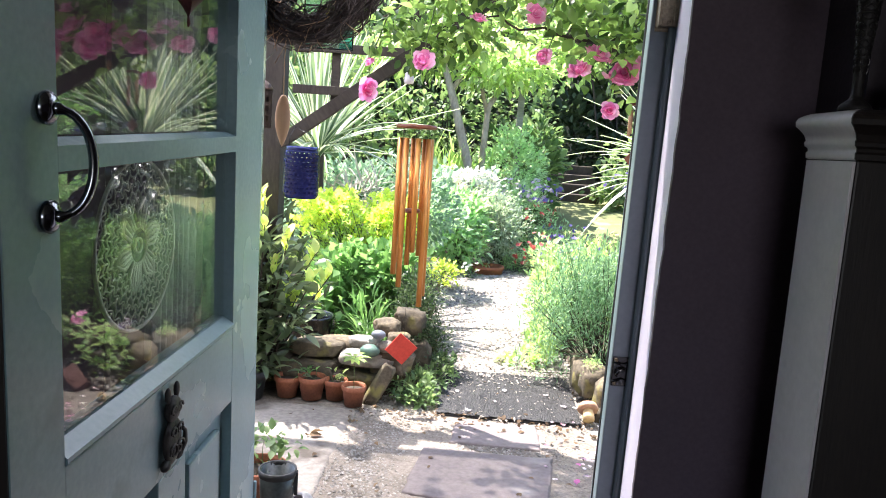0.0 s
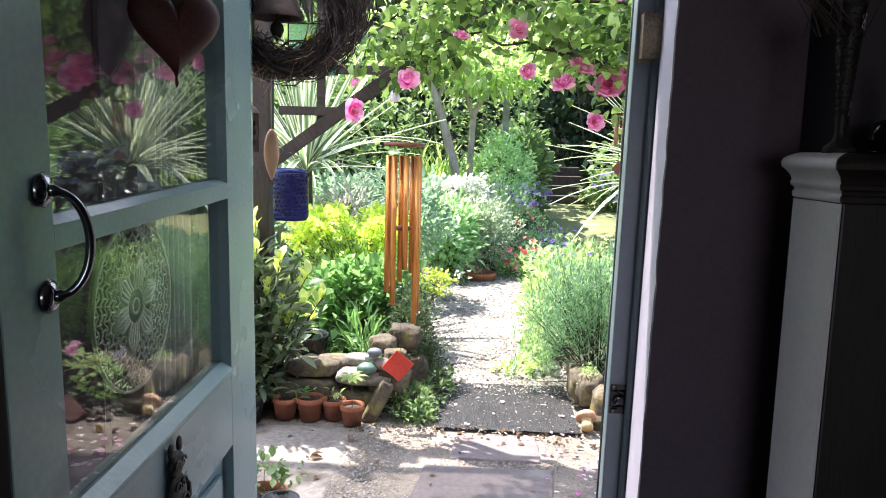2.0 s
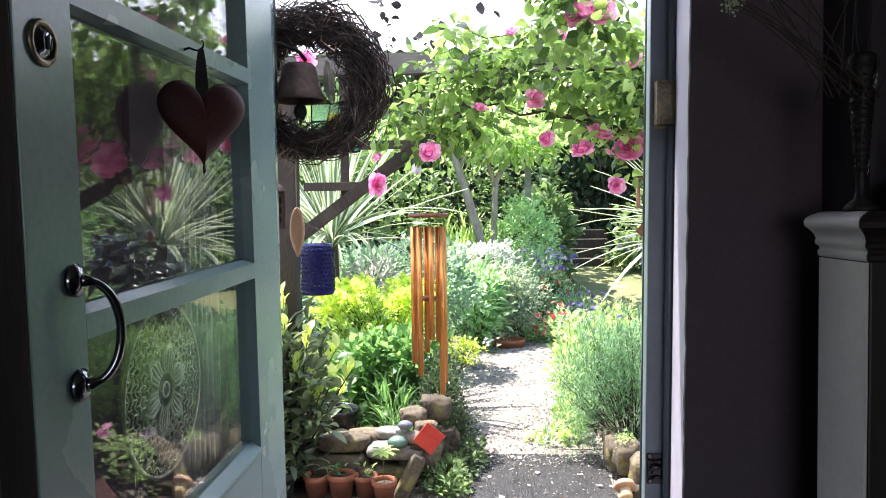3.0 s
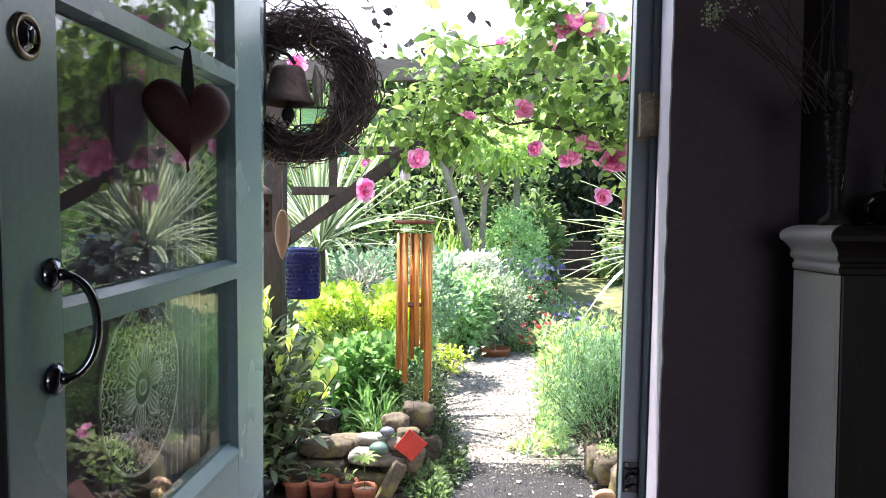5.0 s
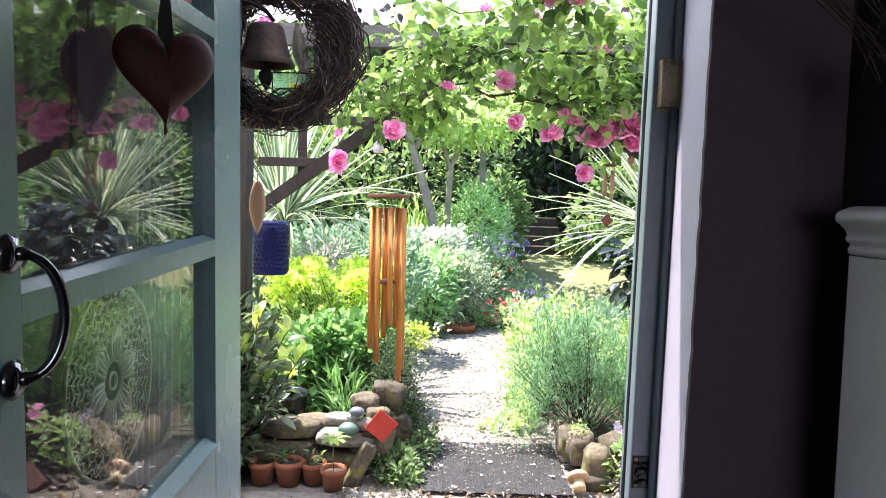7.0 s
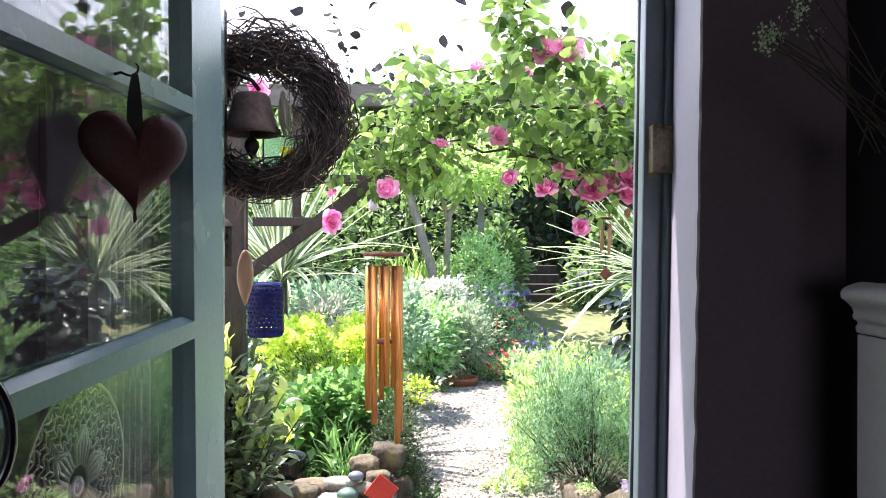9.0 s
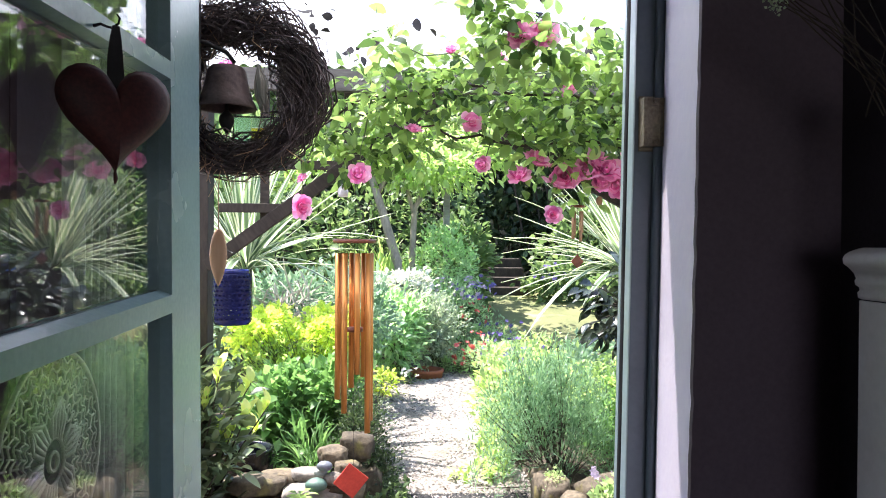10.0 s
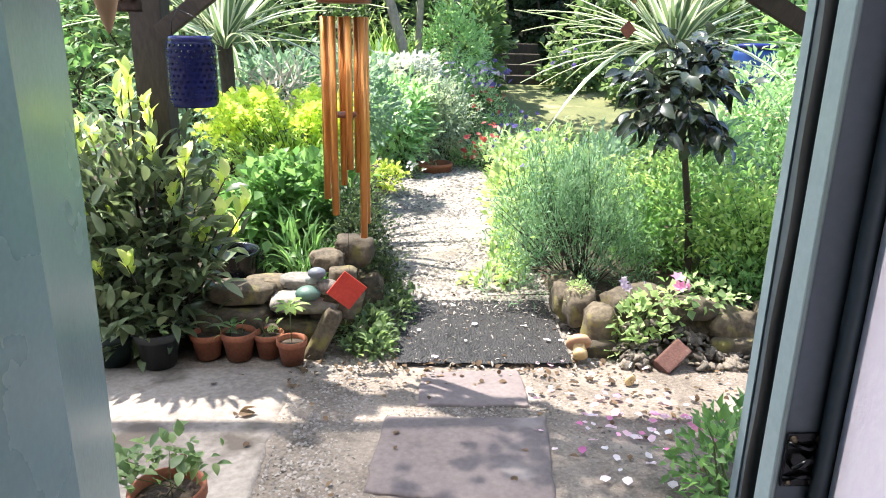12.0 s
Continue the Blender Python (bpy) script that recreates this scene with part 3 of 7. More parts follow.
blob(bm, (0.007, 0, -0.025), (0.009, 0.027, 0.040), 0.06, sub=3)
blob(bm, (0.008, 0, 0.028), (0.010, 0.021, 0.022), 0.06, sub=3)
for s in (-1, 1):
    blob(bm, (0.007, 0.014 * s, 0.055), (0.005, 0.007, 0.014), 0.05, sub=2)
    blob(bm, (0.007, 0.021 * s, -0.058), (0.008, 0.011, 0.010), 0.05, sub=2)
part("body", bm, CAST_IRON, knocker)
bm = bmesh.new()
for cz, r in ((-0.040, 0.014), (-0.008, 0.010), (0.028, 0.010)):
    for s in (-1, 1):
        sweep(bm, [(0.0165 - 0.00012 * k, s * (0.009 + r * (1 - k / 16) * math.cos(k * 0.62)), cz + r * (1 - k / 16) * math.sin(k * 0.62)) for k in range(15)], 0.0022, 5)
part("scrollwork", bm, CAST_IRON, knocker)
part("tail", sweep(bmesh.new(), [(0.010, 0.020, -0.058), (0.012, 0.034, -0.045), (0.012, 0.034, -0.025), (0.011, 0.026, -0.016)], [0.005, 0.005, 0.004, 0.003], 6), CAST_IRON, knocker)

knocker.scale = (1.0, 1.32, 1.10)

# stuffed heart on a black ribbon
heart = thing("heart_ornament", "dark red velvet heart hanging from a black ribbon", "ornament", (-0.478, 1.246, 1.629), rz=36)
bm = bmesh.new()
N, M = 48, 9
rows = []
for j in range(M + 1):
    s = j / M
    rows.append([bm.verts.new((16 * math.sin(a) ** 3 / 16 * 0.072 * s, 0, ((13 * math.cos(a) - 5 * math.cos(2 * a) - 2 * math.cos(3 * a) - math.cos(4 * a)) + 2.5) / 16 * 0.078 * s)) for a in [2 * math.pi * k / N for k in range(N)]])
back = [[bm.verts.new(v.co) for v in r] for r in rows[:-1]] + [rows[-1]]
for grid, sg in ((rows, -1), (back, 1)):
    for j in range(M + 1):
        for v in grid[j]:
            if j < M:
                v.co.y = sg * 0.026 * math.sqrt(max(0, 1 - (j / M) ** 2)) * (1 + 0.1 * noise.noise(v.co * 60))
    for j in range(M):
        for k in range(N):
            f = bm.faces.new((grid[j][k], grid[j][(k + 1) % N], grid[j + 1][(k + 1) % N], grid[j + 1][k]))
            f.smooth = True
bmesh.ops.remove_doubles(bm, verts=bm.verts[:], dist=0.0004)
for _ in range(5):
    bmesh.ops.smooth_vert(bm, verts=[v for v in bm.verts if abs(v.co.y) > 0.006], factor=0.5, use_axis_x=False, use_axis_y=True, use_axis_z=False)
part("heart", bm, VELVET, heart)
bm = bmesh.new()
rib = [(0.034, 0.0085), (0.060, 0.0105), (0.085, 0.0095), (0.108, 0.0070), (0.124, 0.0042)]
sides = [[[bm.verts.new((sg * w, yy + 0.0012 * math.sin(z * 90), z)) for sg in (-1, -0.2, 0.35, 1)] for z, w in rib] for yy in (-0.0015, 0.0006)]
for g in sides:
    for p, q in zip(g, g[1:]):
        for k in range(3):
            bm.faces.new((p[k], p[k + 1], q[k + 1], q[k])).smooth = True
part("ribbon", bm, BLACK_RIBBON, heart)
part("hook", sweep(bmesh.new(), [(-0.0205, 0.0245, 0.126), (-0.014, 0.017, 0.128), (-0.008, 0.010, 0.124), (-0.003, 0.004, 0.122), (0.003, -0.003, 0.127), (0.004, -0.005, 0.134), (0.001, -0.002, 0.139)], [0.0026, 0.0019, 0.0017, 0.0017, 0.0017, 0.0014, 0.0010], 6), BLACK_METAL, heart)
part("tail_bead", sweep(bmesh.new(), [(0, 0, -0.062), (0.001, 0, -0.076), (0, 0, -0.082)], [0.0015, 0.003, 0.001], 6), VELVET, heart)

# crochet doily and net curtain on the room side of the glass
doily = thing("crochet_doily", "round cream crochet doily hanging behind the glass", "doily", (-0.5405, 1.213, 1.193), rx=1.9)
bm = bmesh.new()


def ring(bm, r, w, n=64, wave=0.0, k=0):
    sweep(bm, [(0, (r + wave * math.cos(k * a)) * math.cos(a), (r + wave * math.cos(k * a)) * math.sin(a)) for a in [2 * math.pi * i / n for i in range(n + 1)]], w, 4, cap=False)


for r in (0.012, 0.030):
    ring(bm, r, 0.0028)
for i in range(6):
    a = 2 * math.pi * i / 6 + 0.26
    for w in (-0.8, -0.4, 0, 0.4, 0.8):
        sweep(bm, [(0, 0.030 * math.cos(a + w * 0.5), 0.030 * math.sin(a + w * 0.5)), (0, 0.058 * math.cos(a + w * 0.42), 0.058 * math.sin(a + w * 0.42)), (0, 0.080 * math.cos(a), 0.080 * math.sin(a))], 0.0036, 4)
for j, r in enumerate(np.linspace(0.060, 0.128, 6)):
    n = 28
    ring(bm, r, 0.0015, 160, 0.0045, n)
    sp = (0.128 - 0.060) / 5
    for i in range(n):
        a = 2 * math.pi * (i + 0.5 * (j % 2)) / n
        sweep(bm, [(0, r * math.cos(a), r * math.sin(a)), (0, (r + sp) * math.cos(a), (r + sp) * math.sin(a))], 0.0017, 4)
ring(bm, 0.139, 0.0036, 90)
part("crochet", bm, LACE, doily)
part("thread", sweep(bmesh.new(), [(0, 0, 0.139), (0, 0, 0.150)], 0.001, 5), LACE, doily)

curtain_m, cn, cl, cp = base_nodes("white_net")
cp.inputs["Base Color"].default_value, cp.inputs["Roughness"].default_value = (0.75, 0.75, 0.72, 1), 0.9
cw = cn.new("ShaderNodeTexNoise")
cw.inputs["Scale"].default_value = 60
cr = cn.new("ShaderNodeMapRange")
cr.inputs["To Min"].default_value, cr.inputs["To Max"].default_value = 0.20, 0.52
cl.new(cw.outputs["Fac"], cr.inputs["Value"])
cl.new(cr.outputs[0], cp.inputs["Alpha"])
curtain = thing("net_curtain", "thin white net curtain drawn into folds beside the door glass", "curtain", (-0.590, 1.26, 0.95))
bm = bmesh.new()
cols = []
for i in range(161):
    y = 0.095 + 0.255 * i / 160
    off = 0.010 * math.sin(y * 210 + 2 * math.sin(y * 31)) + 0.005 * noise.noise(Vector((y * 40, 0, 0)))
    cols.append([bm.verts.new((off * (1 + 0.3 * z), y, z)) for z in (0, 0.3, 0.6, 0.9, 1.2)])
for a, b in zip(cols, cols[1:]):
    for k in range(4):
        f = bm.faces.new((a[k], b[k], b[k + 1], a[k + 1]))
        f.smooth = True
part("net", bm, curtain_m, curtain)
part("curtain_wire", sweep(bmesh.new(), [(0, -0.37, 1.195), (0, 0.37, 1.195)], 0.003, 6), BRASS, curtain)
for y in (-0.37, 0.37):
    part("curtain_hook", sweep(bmesh.new(), [(0, y, 1.195), (0.035, y, 1.195)], 0.0025, 6), BRASS, curtain)

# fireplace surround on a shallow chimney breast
setting("chimney_breast", B(0.560, 2.20, 1.178, 1.3455, FL, 2.62), SHADED_WALL, "chimney breast in the wall's colour darkened for shade", "wall")
mantel = thing("fireplace_surround", "off-white painted wooden fireplace surround with a moulded shelf", "fireplace", (0.492, 1.038, FL))
MH = 1.470 - FL
# Fronts take the shaded tone; the side panel and return keep the lit off-white.
part("pilaster", B(0, 0.20, 0, 0.139, 0.10, MH - 0.066, bevel=0.003), SHADED_WOOD, mantel, "front pilaster coloured dark for the room's shade")
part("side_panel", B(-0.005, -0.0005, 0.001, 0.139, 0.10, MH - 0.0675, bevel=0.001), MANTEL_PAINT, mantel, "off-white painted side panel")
part("plinth", B(-0.012, 0.212, -0.012, 0.139, 0, 0.099, bevel=0.004), MANTEL_PAINT, mantel)
part("pilaster", B(1.38, 1.58, 0, 0.139, 0.10, MH - 0.066, bevel=0.003), SHADED_WOOD, mantel)
part("plinth", B(1.368, 1.592, -0.012, 0.139, 0, 0.099, bevel=0.004), MANTEL_PAINT, mantel)
part("frieze", B(0.201, 1.379, 0.004, 0.139, MH - 0.30, MH - 0.066, bevel=0.003), SHADED_WOOD, mantel)
# how far the moulding stands out at each depth below the shelf's top
PROF = [(0.000, -0.067), (0.005, -0.065), (0.006, -0.058), (0.003, -0.055), (0.004, -0.051), (0.009, -0.048), (0.010, -0.043), (0.008, -0.040), (0.011, -0.033), (0.018, -0.026), (0.025, -0.021), (0.026, -0.014), (0.023, -0.009), (0.016, -0.005), (0.006, -0.0015), (-0.002, 0.0)]
bm = bmesh.new()
loops = [[bm.verts.new(p) for p in ((-o, 0.139, MH + z), (-o, -o, MH + z), (1.58 + o, -o, MH + z), (1.58 + o, 0.139, MH + z))] for o, z in PROF]
for p, q in zip(loops, loops[1:]):
    for k in range(3):
        bm.faces.new((p[k], p[(k + 1) % 4], q[(k + 1) % 4], q[k]))
part("cornice", bm, SHADED_WOOD, mantel)
bm = bmesh.new()
loops = [[bm.verts.new(p) for p in ((-o - 0.0015, 0.139, MH + z + 0.0005), (-o - 0.0015, -o, MH + z + 0.0005))] for o, z in PROF]
for p, q in zip(loops, loops[1:]):
    bm.faces.new((p[0], p[1], q[1], q[0])).smooth = True
part("cornice_return", bm, MANTEL_PAINT, mantel, "off-white painted cornice return")
part("shelf", B(0.0, 1.58, 0.0, 0.139, MH - 0.012, MH - 0.001, bevel=0.002), SHADED_WOOD, mantel)
bm = bmesh.new()
box(bm, 0.201, 0.45, 0.02, 0.135, 0.0, MH - 0.301)
box(bm, 1.13, 1.379, 0.02, 0.135, 0.0, MH - 0.301)
box(bm, 0.451, 1.129, 0.02, 0.135, 0.72, MH - 0.301)
part("insert", bm, CAST_IRON, mantel, "black cast-iron fireplace insert")

# ---------------------------------------------------------------- ground
def sheet(nx, ny, x0, x1, y0, y1, fz, mask=None):
    bm = bmesh.new()
    vs = [[bm.verts.new((x0 + (x1 - x0) * i / nx, y0 + (y1 - y0) * j / ny, 0)) for i in range(nx + 1)] for j in range(ny + 1)]
    for r in vs:
        for v in r:
            v.co.z = fz(v.co.x, v.co.y)
    for j in range(ny):
        for i in range(nx):
            f = bm.faces.new((vs[j][i], vs[j][i + 1], vs[j + 1][i + 1], vs[j + 1][i]))
            f.smooth = True
    return bm


def nz(x, y, s=1.0, o=0.0):
    return noise.noise(Vector((x * s + o, y * s - o, o)))


def patio_z(x, y):
    return GZ + 0.007 * nz(x, y, 2.3) + 0.004 * nz(x, y, 9) + 0.002 * nz(x, y, 30)


def path_mid(y):
    return 0.22 + 0.05 * math.sin(y * 0.9) + 0.02 * (y - 5)


ground = setting("ground", sheet(60, 60, -60, 60, -60, 90, lambda x, y: GZ - 0.06 + 0.0 * x), LAWN, "grassy ground under and round the garden", "ground")
patio = setting("patio", sheet(150, 90, -4.2, 3.6, 1.805, 4.34, patio_z), GRIT, "gritty patio floor with soil and dust between the stones", "patio")


def flag(pts, thick, seed, top):
    """An irregular flagstone with worn edges."""
    rng = random.Random(seed)
    bm = bmesh.new()
    ring_pts = []
    for i, p in enumerate(pts):
        q = pts[(i + 1) % len(pts)]
        n = max(3, int(math.dist(p, q) / 0.05))
        for k in range(n):
            f = (k + 0.12 * rng.uniform(-1, 1)) / n
            ring_pts.append((p[0] + (q[0] - p[0]) * f + rng.uniform(-0.007, 0.007), p[1] + (q[1] - p[1]) * f + rng.uniform(-0.007, 0.007)))
    c = (sum(p[0] for p in ring_pts) / len(ring_pts), sum(p[1] for p in ring_pts) / len(ring_pts))
    levels = [(1.0, -thick), (1.0, -0.008), (0.985, -0.001), (0.95, 0.001), (0.7, 0.003), (0.35, 0.002)]
    rings = [[bm.verts.new((c[0] + (x - c[0]) * s, c[1] + (y - c[1]) * s, top + z + (0.004 * nz(x * s, y * s, 4, seed) if s < 0.99 else 0))) for x, y in ring_pts] for s, z in levels]
    mid = bm.verts.new((c[0], c[1], top + 0.002))
    n = len(ring_pts)
    for a, b in zip(rings, rings[1:]):
        for k in range(n):
            f = bm.faces.new((a[k], a[(k + 1) % n], b[(k + 1) % n], b[k]))
            f.smooth = True
    for k in range(n):
        bm.faces.new((rings[-1][k], rings[-1][(k + 1) % n], mid)).smooth = True
    return bm


part("flagstone", flag([(-0.17, 3.62), (0.48, 3.60), (0.41, 2.98), (-0.23, 3.12)], 0.05, 1, GZ + 0.014), SLAB, patio, "large mauve-grey sandstone flag")
part("flagstone", flag([(-0.02, 4.03), (0.44, 4.05), (0.43, 3.70), (-0.04, 3.72)], 0.05, 2, GZ + 0.010), SLAB, patio)
part("flagstone", flag([(-0.30, 2.86), (0.02, 2.92), (0.10, 2.62), (-0.26, 2.55)], 0.05, 3, GZ + 0.005), CONCRETE, patio)
part("flagstone", flag([(0.12, 2.88), (0.85, 2.86), (0.80, 2.40), (0.16, 2.45)], 0.05, 4, GZ + 0.008), CONCRETE, patio)
part("concrete_pad", flag([(-3.6, 4.12), (-0.57, 4.10), (-0.60, 3.45), (-0.63, 2.10), (-3.6, 2.10)], 0.05, 5, GZ + 0.006), CONCRETE, patio, "pale worn concrete pad")
setting("path", sheet(60, 240, -0.9, 1.3, 4.28, 10.4, lambda x, y: GZ - 0.004 + 0.012 * nz(x, y, 3) + 0.008 * nz(x, y, 22)), GRAVEL, "pale gravel garden path in the sun", "path")


def bed_z(x, y):
    left = -0.28 - x + 0.1 * nz(x, y, 2) - (0.25 if y > 8.6 else 0)
    right = x - 0.78 + 0.1 * nz(x, y, 2, 5)
    d = max(left, right)
    front = min(1.0, max(0, (y - 4.33) / 0.12))
    return GZ - 0.05 + front * max(0.0, min(1.0, d / 0.25 + 0.2)) * 0.20 + 0.03 * nz(x, y, 7)


setting("flower_bed", sheet(130, 130, -6, 7, 4.32, 12.0, bed_z), EARTH, "raised flower beds of dark soil", "soil")
setting("lawn", sheet(60, 60, 0.35, 8, 9.6, 19, lambda x, y: GZ + 0.02 + 0.03 * nz(x, y, 1.2) + 0.17 * min(max(0.0, y - 9.9), 3.9)), LAWN, "mossy sunlit lawn", "lawn")

# ---------------------------------------------------------------- plants: leaf materials
L_LAUREL = leafy("laurel_leaf", (0.050, 0.095, 0.036), (0.18, 0.26, 0.10), 0.30, 0.25, 0.5, per="object")
L_TIP = leafy("yellow_young_leaf", (0.40, 0.52, 0.06), (0.74, 0.80, 0.17), 0.35, 0.45, 0.5, per="object")
L_EUPH = leafy("acid_yellow_bract", (0.34, 0.47, 0.0), (0.70, 0.78, 0.0), 0.6, 0.4)
L_FRESH = leafy("fresh_green_leaf", (0.065, 0.195, 0.029), (0.169, 0.364, 0.065), 0.5, 0.4)
L_MID = leafy("mid_green_leaf", (0.055, 0.130, 0.032), (0.20, 0.31, 0.085), 0.5, 0.35)
L_PALE = leafy("pale_soft_leaf", (0.19, 0.38, 0.13), (0.44, 0.63, 0.31), 0.6, 0.4)
L_DARK = leafy("dark_green_leaf", (0.022, 0.052, 0.018), (0.080, 0.130, 0.040), 0.45, 0.25)
L_SAGE = leafy("grey_green_leaf", (0.23, 0.32, 0.20), (0.44, 0.53, 0.37), 0.8, 0.25)
L_SILVER = leafy("silver_leaf", (0.52, 0.56, 0.50), (0.70, 0.72, 0.66), 0.85, 0.2)
L_BLUE = leafy("blue_green_leaf", (0.130, 0.260, 0.156), (0.260, 0.416, 0.260), 0.6, 0.3)
L_LIME = leafy("lime_leaf", (0.195, 0.338, 0.052), (0.390, 0.546, 0.104), 0.5, 0.45)
L_YOUNG = leafy("young_green_leaf", (0.17, 0.30, 0.08), (0.40, 0.54, 0.19), 0.5, 0.4)
L_ROSEM = leafy("rosemary_needle", (0.060, 0.185, 0.072), (0.22, 0.44, 0.20), 0.6, 0.25)
L_ROSE = leafy("rose_leaf", (0.018, 0.066, 0.010), (0.26, 0.43, 0.055), 0.32, 0.45)
L_BAY = leafy("bay_leaf", (0.012, 0.026, 0.013), (0.050, 0.078, 0.040), 0.24, 0.10, 0.85, per="object")
L_CORD = leafy("cordyline_leaf", (0.07, 0.14, 0.06), (0.17, 0.27, 0.12), 0.4, 0.25, per="object")
L_CREAM = leafy("cordyline_margin", (0.48, 0.52, 0.36), (0.66, 0.68, 0.52), 0.4, 0.25, per="object")
L_DEAD = leafy("dead_leaf", (0.06, 0.035, 0.018), (0.20, 0.13, 0.07), 0.8, 0.15)
L_STRAW = leafy("dead_straw", (0.30, 0.25, 0.19), (0.58, 0.53, 0.45), 0.8, 0.2)
PETAL_PINK = leafy("pink_petal", (0.64, 0.16, 0.40), (0.90, 0.53, 0.72), 0.6, 0.35)
PETAL_FADED = leafy("faded_petal", (0.62, 0.34, 0.46), (0.84, 0.70, 0.74), 0.7, 0.3)
PETAL_RED = leafy("red_petal", (0.50, 0.06, 0.06), (0.70, 0.20, 0.18), 0.6, 0.3)
PETAL_BLUE = leafy("violet_petal", (0.09, 0.07, 0.26), (0.24, 0.19, 0.46), 0.6, 0.3)
PETAL_WHITE = leafy("white_petal", (0.72, 0.60, 0.64), (0.85, 0.82, 0.80), 0.6, 0.3)
PETAL_LILAC = leafy("lilac_petal", (0.42, 0.33, 0.50), (0.60, 0.48, 0.62), 0.6, 0.3)


def leaf_mesh(shape, length, width, material, name="leaf"):
    return leaf_data(shape, [(0, 0, 0)], [(1, 0, 0)], [(0, 0, 1)], length, width, name, material)


def aim(p, way, up, s=1.0):
    w = Vector(way).normalized()
    side = Vector(up).cross(w)
    side = side.normalized() if side.length > 1e-5 else w.orthogonal().normalized()
    n = w.cross(side)
    m = Matrix((w, side, n)).transposed().to_4x4()
    return Matrix.Translation(p) @ m @ Matrix.Diagonal((s, s, s, 1))


def leaf_parts(t, meshes, P, D, U, S, name="leaf"):
    for i in range(len(P)):
        o = new(name, meshes[i % len(meshes)])
        o.parent = t
        o.matrix_basis = aim(P[i], D[i], U[i], S[i])


def flowers(t, rng, lumps, me, size, name, up=0.8, stalk=None):
    """Countable blooms on a plant."""
    at = np.array(t.matrix_basis.translation)
    P, D, U = cloud(rng, lumps, up=up, inner=0.75)
    for p, d in zip(P, D):
        o = new(name, me)
        o.parent = t
        o.matrix_basis = aim(p - at, U[0] if abs(d[2]) > 2 else d, (0.1, 0.2, 1), size * rng.uniform(0.75, 1.25))


def bloom_mesh(material, petals, length, width, tilt, name):
    a = np.arange(petals) * 2 * math.pi / petals
    way = np.stack([np.full(petals, tilt), np.cos(a), np.sin(a)], 1)
    return leaf_data(SMALL, np.zeros((petals, 3)), way, np.tile((1.0, 0.02, 0.03), (petals, 1)), length, width, name, material)


# ---------------------------------------------------------------- left bed
rng = np.random.default_rng(21)
laurel = thing("laurel_shrub", "glossy dark evergreen shrub with yellow young tips", "shrub", (-1.28, 4.36, GZ + 0.02))
lm = [leaf_mesh(OVAL, 0.13, 0.44, L_LAUREL), leaf_mesh(OVAL, 0.11, 0.50, L_LAUREL)]
tm = [leaf_mesh(OVAL, 0.100, 0.44, L_TIP, "young_leaf"), leaf_mesh(OVAL, 0.082, 0.52, L_TIP, "young_leaf")]
twigs = bmesh.new()
LP, LD, LU, LS, TP, TD, TU, TS = [], [], [], [], [], [], [], []
for i in range(37):
    a, r = i * 2.4, 0.52 * math.sqrt((i + 0.5) / 37)
    z = rng.uniform(0.62, 1.32) * (1 - 0.30 * (r / 0.46) ** 2)
    if i % 4 == 3:
        z *= 0.55
    top = Vector((r * math.cos(a) * 0.95, r * math.sin(a) * 0.50 - 0.10, z))
    foot = Vector((rng.normal() * 0.05, rng.normal() * 0.04, 0))
    pts = [foot, foot.lerp(top, 0.4) + Vector((rng.normal() * 0.03, rng.normal() * 0.03, -0.03)), foot.lerp(top, 0.75), top]
    sweep(twigs, pts, [0.010, 0.007, 0.005, 0.003], 5)
    for k in range(8):
        f = 0.40 + 0.58 * k / 8
        p = foot.lerp(top, f) + Vector(rng.normal(size=3) * 0.015)
        b = k * 2.4 + i
        LP.append(p)
        LD.append((math.cos(b), math.sin(b), rng.uniform(-0.1, 0.9)))
        LU.append((rng.normal() * 0.3, rng.normal() * 0.3, 1))
        LS.append(rng.uniform(0.8, 1.4))
    for k in range(8 if i % 4 != 3 else 0):
            b = k * 1.05 + i
            TP.append(top.lerp(foot, 0.015 * k))
            TD.append(((0.35 + 0.5 * rng.random()) * math.cos(b), (0.35 + 0.5 * rng.random()) * math.sin(b), rng.uniform(0.8, 2.4)))
            TU.append((-math.cos(b), -math.sin(b), 0.6))
            TS.append(rng.uniform(0.6, 1.3))
tagged(part("twig_work", twigs, DARK_BARK, laurel), kind="stuff")
leaf_parts(laurel, lm, LP, LD, LU, LS)
leaf_parts(laurel, tm, TP, TD, TU, TS, "young_leaf")
L_LAUREL_IN = leafy("inner_laurel_leaf", (0.055, 0.095, 0.036), (0.21, 0.28, 0.12), 0.3, 0.2, 0.5)
IP, ID, IU = cloud(rng, [(-1.34, 4.24, 0.50, 0.40, 0.20, 0.48, 700), (-1.42, 4.24, 0.12, 0.34, 0.16, 0.26, 300), (-1.46, 4.08, 0.12, 0.26, 0.12, 0.20, 170)], inner=0.05, up=0.8)
tagged(part("inner_foliage", leaf_data(OVAL, shift(IP, (-1.28, 4.36, GZ + 0.02)), ID, IU, 0.115, 0.36, "inner_foliage", L_LAUREL_IN), L_LAUREL_IN, laurel), kind="stuff")

rng = np.random.default_rng(23)
heads = []
